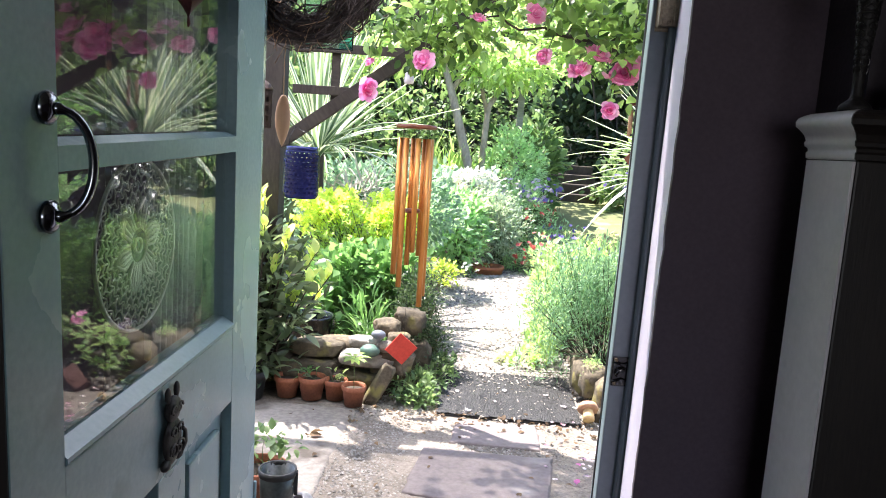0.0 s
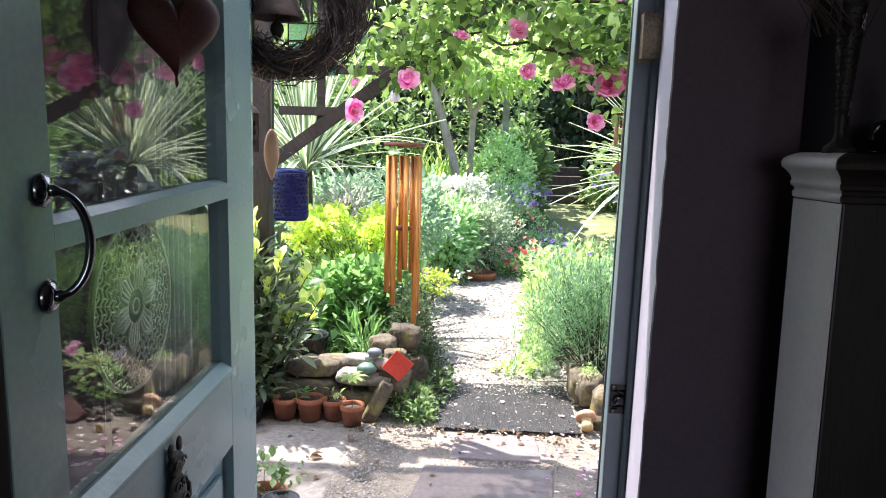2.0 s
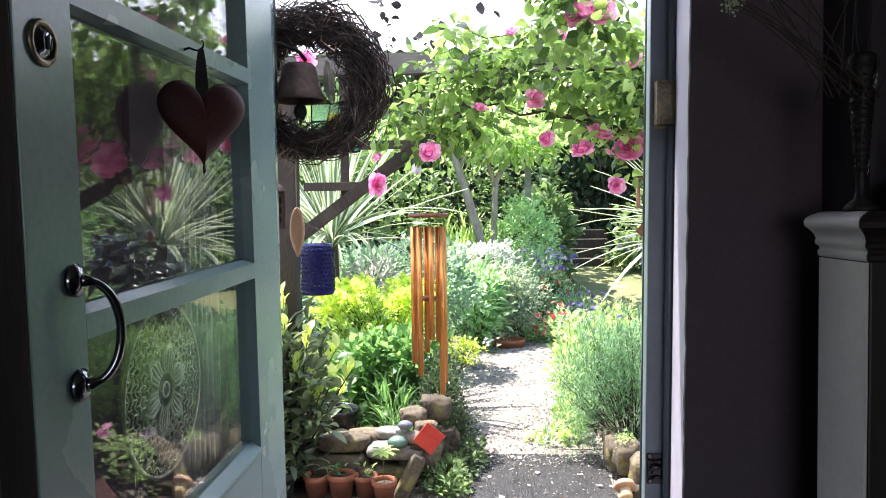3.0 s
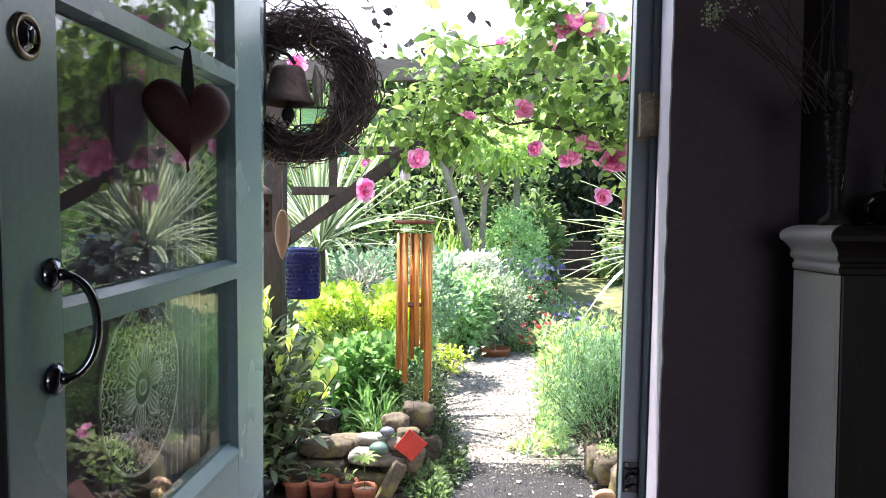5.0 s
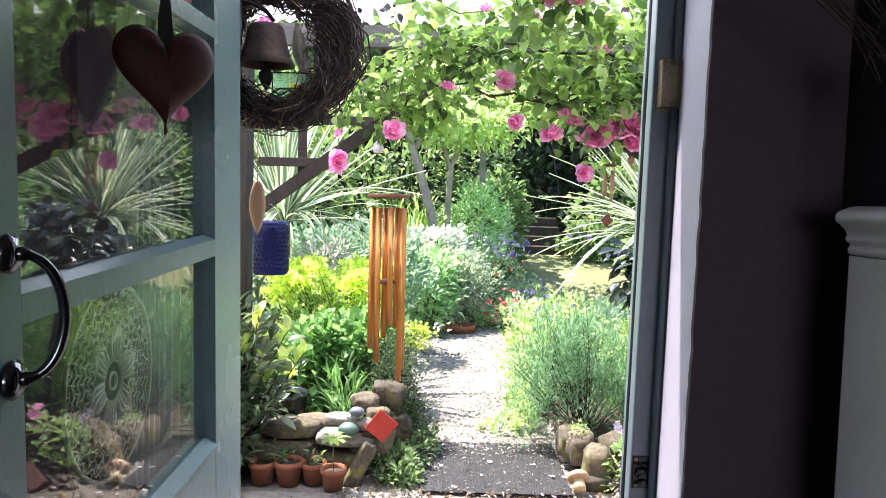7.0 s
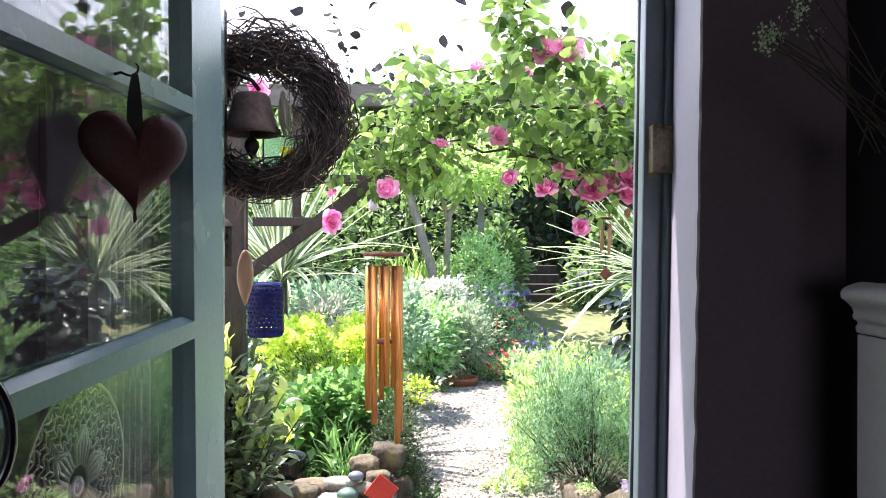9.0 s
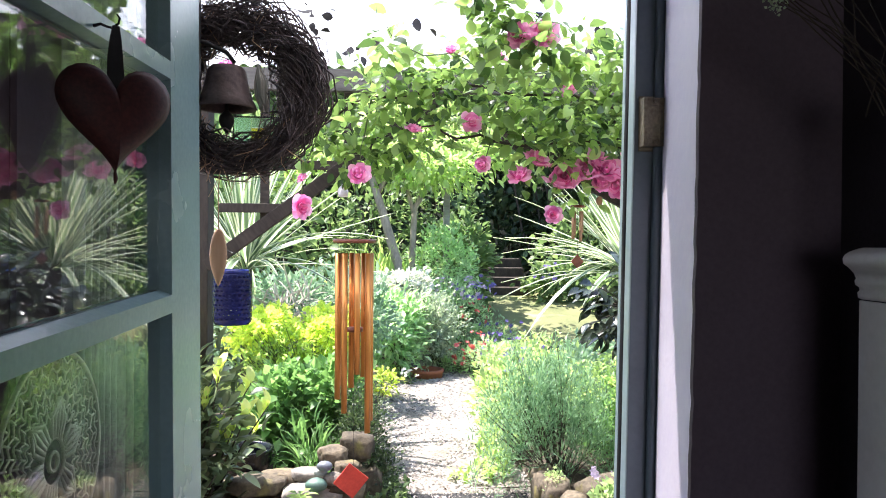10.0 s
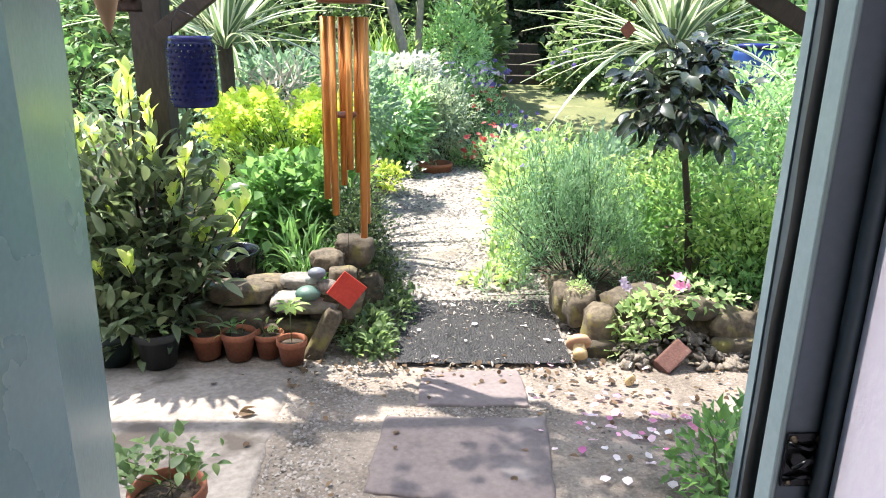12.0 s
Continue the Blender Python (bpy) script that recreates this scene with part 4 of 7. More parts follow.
for i in range(74):
    x, y = rng.uniform(-1.38, -0.50), rng.uniform(5.65, 6.3)
    z = 0.70 + 0.26 * rng.random() - 0.25 * (x + 0.9) ** 2
    heads.append((x, y, z, 0.070, 0.070, 0.042, 46))
    if i % 3 == 0:
        heads.append((x + 0.05, y - 0.05, z - 0.18, 0.05, 0.05, 0.06, 22))
plant("euphorbia", "acid-yellow euphorbia in full flower in the bed", "shrub", (-0.75, 6.0, GZ + 0.1), heads, SMALL, 0.040, 0.9, L_EUPH, 1, 90, up=0.9, inner=0.2)
plant("euphorbia", "green stems and leaves under the yellow euphorbia", "shrub", (-0.72, 5.9, GZ + 0.1), [(-0.95, 5.85, 0.42, 0.40, 0.3, 0.34, 1800), (-0.62, 5.9, 0.4, 0.28, 0.3, 0.34, 1300)], SMALL, 0.06, 0.4, L_LIME, 11, 40, up=0.3, inner=0.2)
plant("lovage", "fresh green leafy perennial in the bed", "plant", (-0.75, 5.25, GZ + 0.1), [(-0.88, 5.3, 0.36, 0.26, 0.2, 0.26, 900), (-0.6, 5.3, 0.40, 0.26, 0.2, 0.24, 900), (-0.75, 5.2, 0.18, 0.36, 0.2, 0.2, 700)], SMALL, 0.085, 0.62, L_FRESH, 2, 50, up=0.2, inner=0.2)
plant("teasel_tuft", "tall strap-leaved green tuft behind the stones", "plant", (-0.60, 4.75, GZ + 0.1), [(-0.58, 4.74, 0.10, 0.09, 0.07, 0.14, 70), (-0.66, 4.78, 0.20, 0.09, 0.07, 0.18, 80)], STRAP, 0.13, 0.085, L_FRESH, 12, 8, up=1.6, wild=0.5)
plant("cotoneaster", "low dark small-leaved evergreen beside the path", "shrub", (-0.30, 4.9, GZ + 0.05), [(-0.33, 4.92, 0.22, 0.17, 0.22, 0.26, 2400), (-0.22, 4.85, 0.05, 0.13, 0.2, 0.16, 1000), (-0.38, 5.1, 0.35, 0.16, 0.2, 0.2, 1000)], SMALL, 0.026, 0.55, L_DARK, 3, 60, inner=0.15, stem_mat=DARK_BARK, stem_r=0.004)
plant("groundcover", "trailing green weeds spilling on to the path edge", "plant", (-0.26, 4.45, GZ), [(-0.28, 4.4, -0.08, 0.14, 0.22, 0.08, 500), (-0.18, 4.75, -0.08, 0.14, 0.22, 0.09, 420), (-0.25, 4.25, -0.1, 0.1, 0.1, 0.05, 150)], SMALL, 0.045, 0.5, L_MID, 13, 20, wild=0.9)
plant("catmint", "blue-green leafy plants deeper in the bed", "plant", (-1.0, 7.6, GZ + 0.1), [(-1.2, 7.6, 0.75, 0.5, 0.4, 0.4, 1500), (-0.6, 7.8, 0.75, 0.4, 0.4, 0.42, 1500), (-1.9, 7.4, 0.7, 0.6, 0.4, 0.5, 1300)], SMALL, 0.085, 0.5, L_BLUE, 14, 40)
plant("straw_clump", "dry fallen cordyline leaves and stalks", "plant", (-1.05, 6.9, GZ + 0.1), [(-1.1, 6.9, 0.85, 0.25, 0.2, 0.12, 160)], STRAP, 0.3, 0.06, L_STRAW, 15, 0, wild=0.6, droop=0.6)
plant("peony_clump", "light green leafy clump at the bend of the path", "shrub", (-0.15, 9.3, GZ + 0.05), [(-0.22, 9.2, 0.30, 0.36, 0.3, 0.4, 1200), (-0.25, 9.4, 0.6, 0.4, 0.3, 0.25, 900)], SMALL, 0.12, 0.38, L_PALE, 5, 30, inner=0.25)
plant("wormwood", "soft silver-grey bush at the bend of the path", "shrub", (0.38, 9.6, GZ + 0.05), [(0.32, 9.6, 0.35, 0.32, 0.3, 0.42, 2600), (0.2, 9.8, 0.62, 0.26, 0.3, 0.22, 1200)], SMALL, 0.07, 0.3, L_SAGE, 16, 40, inner=0.2)
sil = plant("silver_ragwort", "white-silver foliage plant with pink flowers", "plant", (-0.1, 10.2, GZ + 0.1), [(-0.1, 10.1, 0.88, 0.36, 0.25, 0.18, 900), (-0.45, 10.0, 0.75, 0.25, 0.25, 0.15, 400)], SMALL, 0.10, 0.6, L_SILVER, 17, 20)
FL_PINK = bloom_mesh(PETAL_PINK, 6, 0.035, 0.8, 0.5, "flower")
FL_RED = bloom_mesh(PETAL_RED, 6, 0.034, 0.9, 0.4, "flower")
FL_BLUE = bloom_mesh(PETAL_BLUE, 6, 0.036, 0.75, 0.5, "flower")
FL_LILAC = bloom_mesh(PETAL_LILAC, 6, 0.04, 0.7, 0.5, "flower")
FL_WHITE = bloom_mesh(PETAL_WHITE, 6, 0.03, 0.8, 0.5, "flower")
FL_YEL = bloom_mesh(L_EUPH, 6, 0.035, 0.8, 0.5, "flower")
rng = np.random.default_rng(31)
flowers(sil, rng, [(-0.35, 9.9, 0.8, 0.35, 0.15, 0.14, 18)], FL_RED, 0.8, "flower")
col = plant("columbine_drift", "tall columbines in blue, lilac and red", "flowers", (0.75, 10.4, GZ + 0.05), [(0.75, 10.4, 0.45, 0.35, 0.3, 0.45, 1100), (1.2, 10.3, 0.15, 0.3, 0.25, 0.25, 600), (0.55, 10.6, 0.75, 0.35, 0.2, 0.35, 700)], SMALL, 0.06, 0.35, L_PALE, 18, 60, up=0.5)
flowers(col, rng, [(0.68, 10.3, 0.85, 0.32, 0.2, 0.18, 40)], FL_LILAC, 1.0, "lilac_flower")
flowers(col, rng, [(0.92, 10.3, 0.86, 0.26, 0.2, 0.14, 26)], FL_BLUE, 1.1, "blue_flower")
flowers(col, rng, [(0.88, 10.1, 0.55, 0.18, 0.15, 0.16, 14), (0.65, 9.3, 0.12, 0.14, 0.1, 0.14, 14)], FL_RED, 1.0, "red_flower")
flowers(col, rng, [(1.25, 10.1, 0.33, 0.35, 0.15, 0.12, 18)], FL_BLUE, 1.0, "blue_flower")
edge_col = plant("columbine_drift", "low columbines in red and blue where the path meets the lawn", "flowers", (0.85, 9.35, GZ), [(0.55, 9.5, -0.03, 0.16, 0.12, 0.10, 260), (0.85, 9.35, 0.06, 0.22, 0.2, 0.20, 520), (1.2, 9.3, 0.05, 0.24, 0.2, 0.18, 480), (0.95, 8.9, 0.06, 0.16, 0.18, 0.2, 320)], SMALL, 0.055, 0.4, L_PALE, 48, 40, up=0.5, inner=0.1)
flowers(edge_col, rng, [(0.80, 9.1, 0.28, 0.16, 0.12, 0.12, 16)], FL_RED, 1.0, "red_flower")
flowers(edge_col, rng, [(1.05, 8.9, 0.30, 0.26, 0.15, 0.10, 14)], FL_BLUE, 1.0, "blue_flower")
dais = plant("daisy_tuft", "small white daisies at the path edge", "flowers", (0.0, 8.75, GZ), [(0.0, 8.75, -0.08, 0.1, 0.06, 0.06, 60)], SMALL, 0.04, 0.4, L_MID, 19, 8)
flowers(dais, rng, [(0.0, 8.7, 0.0, 0.12, 0.05, 0.05, 7)], FL_WHITE, 1.2, "flower")
plant("lady_mantle", "yellow-green tuft at the path edge", "plant", (-0.28, 8.1, GZ), [(-0.3, 8.1, 0.0, 0.18, 0.15, 0.12, 300)], SMALL, 0.05, 0.8, L_EUPH, 20, 8)
plant("montbretia", "upright bright green sword leaves under the trees", "plant", (-0.35, 11.2, GZ), [(-0.42, 11.2, 0.5, 0.35, 0.2, 0.25, 170)], STRAP, 0.75, 0.06, L_LIME, 22, 0, up=2.4, wild=0.45, out=0.5)
plant("variegated_euonymus", "pale variegated rounded shrub under the trees", "shrub", (0.55, 11.8, GZ), [(0.55, 11.6, 1.1, 0.5, 0.4, 0.6, 2400)], SMALL, 0.08, 0.55, L_PALE, 23, 20)
plant("hydrangea", "broad-leaved dark green shrub by the hollow", "shrub", (1.2, 12.4, GZ), [(0.95, 12.6, 1.25, 0.40, 0.3, 0.6, 800), (0.9, 12.2, 0.7, 0.35, 0.3, 0.4, 450)], OVAL, 0.16, 0.6, L_MID, 24, 14)

# ---------------------------------------------------------------- right bed
rr = np.random.default_rng(44)
sprigs = []
for k in range(120):
    a, r = k * 2.4, math.sqrt((k + 0.5) / 120)
    r *= 1 + 0.13 * rr.normal()
    x, y = 0.86 + 0.42 * r * math.cos(a), 4.95 + 0.28 * r * math.sin(a)
    z = 0.58 - 0.32 * r * r - 0.16 * (x - 0.9) + 0.12 * rr.normal()
    sprigs += [(x, y, z, 0.032, 0.032, 0.12, 50), (x + 0.02 * rr.normal(), y, z - 0.2, 0.045, 0.045, 0.13, 34)]
rosem = plant("rosemary", "bushy upright rosemary beside the path", "shrub", (0.92, 5.0, GZ + 0.05), sprigs, STRAP, 0.042, 0.13, L_ROSEM, 4, 70, up=1.0, wild=0.5, inner=0.05, stem_r=0.005, stem_mat=DARK_BARK)
plant("ox_eye_patch", "tall lime-green perennials in bud behind the rosemary", "plant", (0.85, 6.0, GZ + 0.1), [(0.66, 5.85, 0.22, 0.15, 0.25, 0.32, 330), (0.85, 6.0, 0.42, 0.24, 0.25, 0.24, 330), (1.2, 6.0, 0.36, 0.28, 0.25, 0.24, 340), (0.60, 5.4, 0.0, 0.06, 0.2, 0.2, 110), (0.62, 5.9, 0.62, 0.10, 0.15, 0.12, 40), (0.95, 6.0, 0.70, 0.2, 0.15, 0.10, 36)], SMALL, 0.060, 0.42, L_YOUNG, 45, 70, up=0.8, inner=0.1, wild=0.7)
plant("aquilegia_patch", "lime-green leafy patch with dark blue flowers", "plant", (1.0, 6.9, GZ + 0.1), [(0.80, 6.6, 0.15, 0.26, 0.4, 0.26, 650), (1.2, 7.0, 0.25, 0.42, 0.4, 0.24, 900), (0.66, 6.0, 0.0, 0.12, 0.4, 0.16, 350), (0.95, 8.0, 0.05, 0.26, 0.4, 0.26, 500), (1.3, 8.4, 0.1, 0.4, 0.5, 0.3, 700)], SMALL, 0.075, 0.5, L_LIME, 25, 60, up=0.5, inner=0.2)
aq = plant("geranium_patch", "pale green cut-leaved patch beside the path", "plant", (1.6, 7.0, GZ + 0.1), [(1.7, 6.8, 0.36, 0.45, 0.4, 0.26, 1500), (1.35, 6.3, 0.34, 0.25, 0.25, 0.22, 600), (2.2, 6.6, 0.4, 0.4, 0.4, 0.3, 1000)], SMALL, 0.08, 0.5, L_BLUE, 26, 30)
flowers(aq, rng, [(1.0, 6.4, 0.5, 0.4, 0.3, 0.12, 12)], FL_BLUE, 1.0, "flower")
plant("weed_tuft", "small weeds growing in the gravel", "plant", (0.46, 5.3, GZ), [(0.42, 5.28, -0.10, 0.14, 0.10, 0.04, 60), (0.56, 5.5, -0.05, 0.1, 0.25, 0.10, 160)], SMALL, 0.07, 0.45, L_LIME, 27, 0, wild=0.8)
plant("fern_geranium", "feathery green plants round the lollipop bay", "plant", (1.75, 5.0, GZ + 0.1), [(1.62, 5.2, 0.30, 0.34, 0.4, 0.32, 2200), (2.1, 5.1, 0.35, 0.36, 0.4, 0.36, 2000), (1.35, 5.3, 0.15, 0.2, 0.3, 0.26, 900), (1.75, 4.6, 0.05, 0.4, 0.15, 0.18, 900), (2.5, 5.0, 0.3, 0.3, 0.4, 0.4, 900)], SMALL, 0.05, 0.45, L_FRESH, 28, 60, inner=0.1, wild=0.8)
plant("feverfew", "yellow-green ferny growth in the sunny bed", "plant", (1.9, 4.9, GZ + 0.1), [(1.75, 4.85, 0.36, 0.34, 0.25, 0.26, 1100), (2.2, 4.8, 0.3, 0.34, 0.25, 0.32, 1000), (1.45, 5.6, 0.42, 0.3, 0.3, 0.22, 700), (1.85, 6.0, 0.5, 0.4, 0.3, 0.2, 800)], SMALL, 0.045, 0.55, L_LIME, 34, 40, inner=0.1, wild=0.8)
trail = plant("trailing_geranium", "trailing pale-green plant hanging over the stones", "plant", (1.15, 4.4, GZ + 0.2), [(1.08, 4.24, 0.05, 0.16, 0.08, 0.14, 200), (1.35, 4.3, 0.14, 0.2, 0.1, 0.07, 130), (1.0, 4.2, -0.08, 0.09, 0.06, 0.08, 90)], SMALL, 0.045, 0.85, L_YOUNG, 29, 14, wild=0.8, stem_r=0.003)
flowers(trail, rng, [(1.22, 4.25, 0.22, 0.04, 0.03, 0.03, 3)], FL_PINK, 1.0, "flower")
flowers(trail, rng, [(0.98, 4.3, 0.18, 0.12, 0.05, 0.05, 5)], FL_LILAC, 0.6, "flower")
plant("moss_clump", "yellow-green moss and saxifrage on the stones", "plant", (0.83, 4.5, GZ), [(0.79, 4.46, 0.06, 0.05, 0.08, 0.10, 500)], SMALL, 0.018, 0.7, L_YOUNG, 30, 0)

bay = thing("lollipop_bay", "clipped bay tree with a bare stem and dark glossy crown", "tree", (1.52, 4.9, GZ + 0.05))
part("trunk", sweep(bmesh.new(), [(0, 0, 0), (0.004, 0.01, 0.2), (-0.02, 0, 0.45), (-0.055, 0.01, 0.66), (-0.09, 0, 0.85), (-0.13, 0, 1.05), (-0.15, 0.0, 1.2)], [0.024, 0.022, 0.020, 0.019, 0.016, 0.012, 0.006], 9), DARK_BARK, bay)
rng = np.random.default_rng(41)
bbm = bmesh.new()
BP, BD, BU, BS = [], [], [], []
for i in range(46):
    a, e = i * 2.4, rng.uniform(-0.85, 1.4)
    d = Vector((math.cos(a) * math.cos(e), math.sin(a) * math.cos(e), math.sin(e)))
    s = Vector((-0.13, 0, 1.13))
    tip = s + Vector((d.x * 0.36, d.y * 0.34, d.z * 0.36)) * rng.uniform(0.7, 1.05)
    sweep(bbm, [s, s.lerp(tip, 0.5) + Vector((0, 0, 0.02)), tip], [0.006, 0.004, 0.002], 4)
    for k in range(8):
        f = 0.42 + 0.58 * k / 7
        b = k * 2.4
        w = d * 0.6 + Vector((math.cos(b), math.sin(b), rng.uniform(-1.5, 0.1))) * 0.8
        BP.append(s.lerp(tip, f))
        BD.append(w)
        BU.append((rng.normal() * 0.5, rng.normal() * 0.5 - 0.3, 1))
        BS.append(rng.uniform(0.85, 1.35))
tagged(part("twig_work", bbm, DARK_BARK, bay), kind="stuff")
leaf_parts(bay, [leaf_mesh(OVAL, 0.125, 0.42, L_BAY), leaf_mesh(OVAL, 0.10, 0.5, L_BAY)], BP, BD, BU, BS)


def blade_mesh(curve, name="sword_leaf"):
    bm = bmesh.new()
    n = 7
    rows = []
    for i in range(n + 1):
        f = i / n
        w = 0.019 * (0.55 + 0.9 * min(f * 3, 1)) * (1 - f ** 3) + 0.0015
        z = -curve * f ** 2.2
        rows.append([bm.verts.new((f * (1 - 0.12 * curve * f), s * w, z + 0.006 * abs(s))) for s in (-1, -0.55, 0, 0.55, 1)])
    for a, b in zip(rows, rows[1:]):
        for k in range(4):
            f = bm.faces.new((a[k], a[k + 1], b[k + 1], b[k]))
            f.smooth, f.material_index = True, int(k in (0, 3))
    me = bpy.data.meshes.new(name)
    bm.to_mesh(me)
    bm.free()
    me.materials.append(L_CORD)
    me.materials.append(L_CREAM)
    return me


BLADES = [blade_mesh(c) for c in (0.05, 0.16, 0.34, 0.55)]


def cordyline(at, trunk_h, n, length, seed, label, low=-0.35):
    rng = np.random.default_rng(seed)
    t = thing("cordyline", label, "palm", at)
    part("trunk", sweep(bmesh.new(), [(0, 0, 0), (0.02, 0, trunk_h * 0.5), (0, 0, trunk_h)], [0.06, 0.05, 0.055], 10), DARK_BARK, t)
    for i in range(n):
        a = i * 2.39996 + rng.normal() * 0.1
        e = low + (1.45 - low) * (1 - i / n) ** 0.8 + rng.normal() * 0.06
        o = new("sword_leaf", BLADES[0 if e > 0.75 else int(rng.integers(0, 3)) if e > 0.1 else int(rng.integers(1, 4))])
        o.parent = t
        d = (math.cos(a) * math.cos(e), math.sin(a) * math.cos(e), math.sin(e))
        o.matrix_basis = aim((0, 0, trunk_h + rng.uniform(-0.12, 0.02)), d, (0, 0, 1), length * rng.uniform(0.8, 1.12))
    return t


cordyline((1.82, 6.35, GZ + 0.05), 1.40, 130, 1.10, 51, "spiky cordyline palm with striped cream-green sword leaves", low=-0.12)
cordyline((-1.42, 6.6, GZ + 0.05), 1.40, 76, 1.22, 52, "spiky cordyline palm behind the pergola post", low=0.0)

# ---------------------------------------------------------------- trees and hedges
TREE_L = leafy("cherry_leaf", (0.18, 0.30, 0.06), (0.40, 0.54, 0.14), 0.5, 0.5)


def tree(at, limbs, crown, label, leaf, seed, size=0.09, n_shape=OVAL, width=0.42):
    rng = np.random.default_rng(seed)
    t = thing("tree", label, "tree", at)
    for i, (pts, r) in enumerate(limbs):
        part("trunk" if i == 0 else "limb", sweep(bmesh.new(), [Vector(p) - Vector(at) for p in pts], [r * (1 - 0.55 * k / (len(pts) - 1)) for k in range(len(pts))], 9), BARK, t)
    P, D, U = cloud(rng, crown, droop=0.5, wild=0.7, inner=0.1)
    tagged(part("crown", leaf_data(n_shape, shift(P, at), D, U, size * (0.7 + 0.6 * rng.random(len(P))), width, "crown", leaf), leaf, t), kind="stuff")
    return t


tree((-0.12, 11.0, GZ), [([(-0.12, 11.0, GZ), (-0.16, 11, 1.2), (-0.38, 11, 1.95), (-0.56, 11, 2.5), (-0.7, 11.2, 3.3)], 0.085), ([(-0.45, 11, 2.2), (-0.1, 11.2, 2.8), (0.2, 11.5, 3.2)], 0.04)],
     [(-0.7, 11.2, 2.75, 0.9, 0.3, 0.34, 650), (0.3, 11.0, 2.55, 0.8, 0.3, 0.30, 650), (-0.2, 12.4, 3.5, 1.6, 0.4, 0.4, 450), (1.2, 11.5, 2.9, 0.8, 0.3, 0.36, 500), (-1.9, 11.2, 2.6, 0.7, 0.3, 0.4, 400)], "leaning fruit tree with bright hanging leaves", TREE_L, 61, 0.14)
tree((0.06, 11.3, GZ), [([(0.06, 11.3, GZ), (0.06, 11.3, 1.2), (0.10, 11.3, 2.0), (0.35, 11.4, 2.45), (0.6, 11.6, 3.2)], 0.06), ([(0.09, 11.3, 1.9), (-0.05, 11.3, 2.4), (-0.25, 11.4, 3.0)], 0.035)],
     [(0.6, 12.2, 3.4, 1.0, 0.4, 0.4, 300), (0.1, 11.7, 2.85, 0.7, 0.3, 0.3, 300)], "forked small tree in the border", TREE_L, 62, 0.14)
nest = thing("garden_post", "grey weathered wooden post among the shrubs", "post", (0.62, 12.0, GZ))
part("post", B(-0.05, 0.05, -0.05, 0.05, 0, 2.45, bevel=0.006), GREY_TIMBER, nest)
part("cap", B(-0.08, 0.08, -0.08, 0.08, 2.451, 2.49, bevel=0.006), GREY_TIMBER, nest)


def hedge(label, lumps, leaf, size, seed, group, name="shrub", base=GZ):
    """A row of shrubs or trees, each with its own stems and leaves."""
    first = None
    for k, q in enumerate(lumps):
        t = plant(name, label, name, (q[0], q[1], base), [q], OVAL, size, 0.55, leaf, seed * 20 + k, 9, stem_mat=DARK_BARK, inner=0.35, stem_r=0.035 if name == "tree" else 0.016, group=group)
        first = first or t
    return first


hedge("mid-green leafy shrub along the garden's side", [(-2.2 - 0.7 * i, 9.5 + 0.9 * i, 1.5 + 0.35 * (i % 3), 1.0, 0.9, 1.5, 1500) for i in range(6)], L_MID, 0.14, 71, "side border")
hedge("leafy mid-green shrub below the fruit trees", [(-1.5, 12.9, 1.5, 0.8, 0.4, 0.8, 700), (-0.5, 13.4, 1.7, 0.8, 0.4, 0.9, 700), (0.6, 13.8, 2.2, 0.8, 0.5, 0.8, 650), (-2.6, 12.4, 2.6, 1.0, 0.5, 0.9, 800)], L_MID, 0.13, 72, "shrubs below the trees")
hedge("dark evergreen tree at the end of the garden", [(-6 + 1.7 * i, 17.8 + 0.8 * (i % 2), 2.8 + 1.0 * (i % 3), 1.7, 1.0, 2.6, 1900) for i in range(11)], L_DARK, 0.24, 73, "evergreens at the garden end", "tree")
hedge("mid-green tree rising behind the garden", [(-8 + 1.9 * i, 16.4 + 0.7 * (i % 3), 4.6 + 0.6 * (i % 2), 1.6, 0.9, 1.4, 1300) for i in range(10)], L_MID, 0.22, 74, "trees behind the garden", "tree")
hedge("leafy shrub on the far side of the lawn", [(3.4 + 0.9 * i, 14.4 - 0.5 * i, 1.3 + 0.4 * (i % 2), 0.8, 0.6, 1.0, 1200) for i in range(5)], L_MID, 0.15, 75, "far lawn border")
low = hedge("low leafy shrub at the lawn's edge", [(2.75, 13.5, 0.75, 0.55, 0.3, 0.4, 800), (3.6, 12.6, 0.6, 0.5, 0.3, 0.35, 600)], L_MID, 0.13, 76, "lawn edge border", base=0.4)
flowers(low, rng, [(2.6, 13.2, 0.95, 0.4, 0.1, 0.15, 14)], FL_BLUE, 1.4, "flower")
hedge("fresh green shrub on the garden's sunny side", [(4.4 + 0.8 * i, 9.0 + 0.8 * i, 0.9, 0.8, 0.7, 0.9, 1000) for i in range(4)], L_FRESH, 0.13, 77, "sunny side border")
hedge("fresh green shrub beyond the pergola post", [(-2.7, 5.6, 0.4, 0.6, 0.5, 0.6, 1200), (-3.3, 7.0, 1.2, 0.8, 0.7, 1.2, 1500), (-2.3, 4.9, 0.2, 0.5, 0.3, 0.4, 700)], L_FRESH, 0.09, 78, "shaded side border")
hedge("dark thicket shrub in the hollow at the garden's end", [(-7 + 1.5 * i, 17.0 + 0.4 * (i % 2), 1.3 + 0.5 * (i % 3), 1.2, 0.6, 1.5, 1000) for i in range(12)], L_DARK, 0.2, 79, "thicket in the hollow")
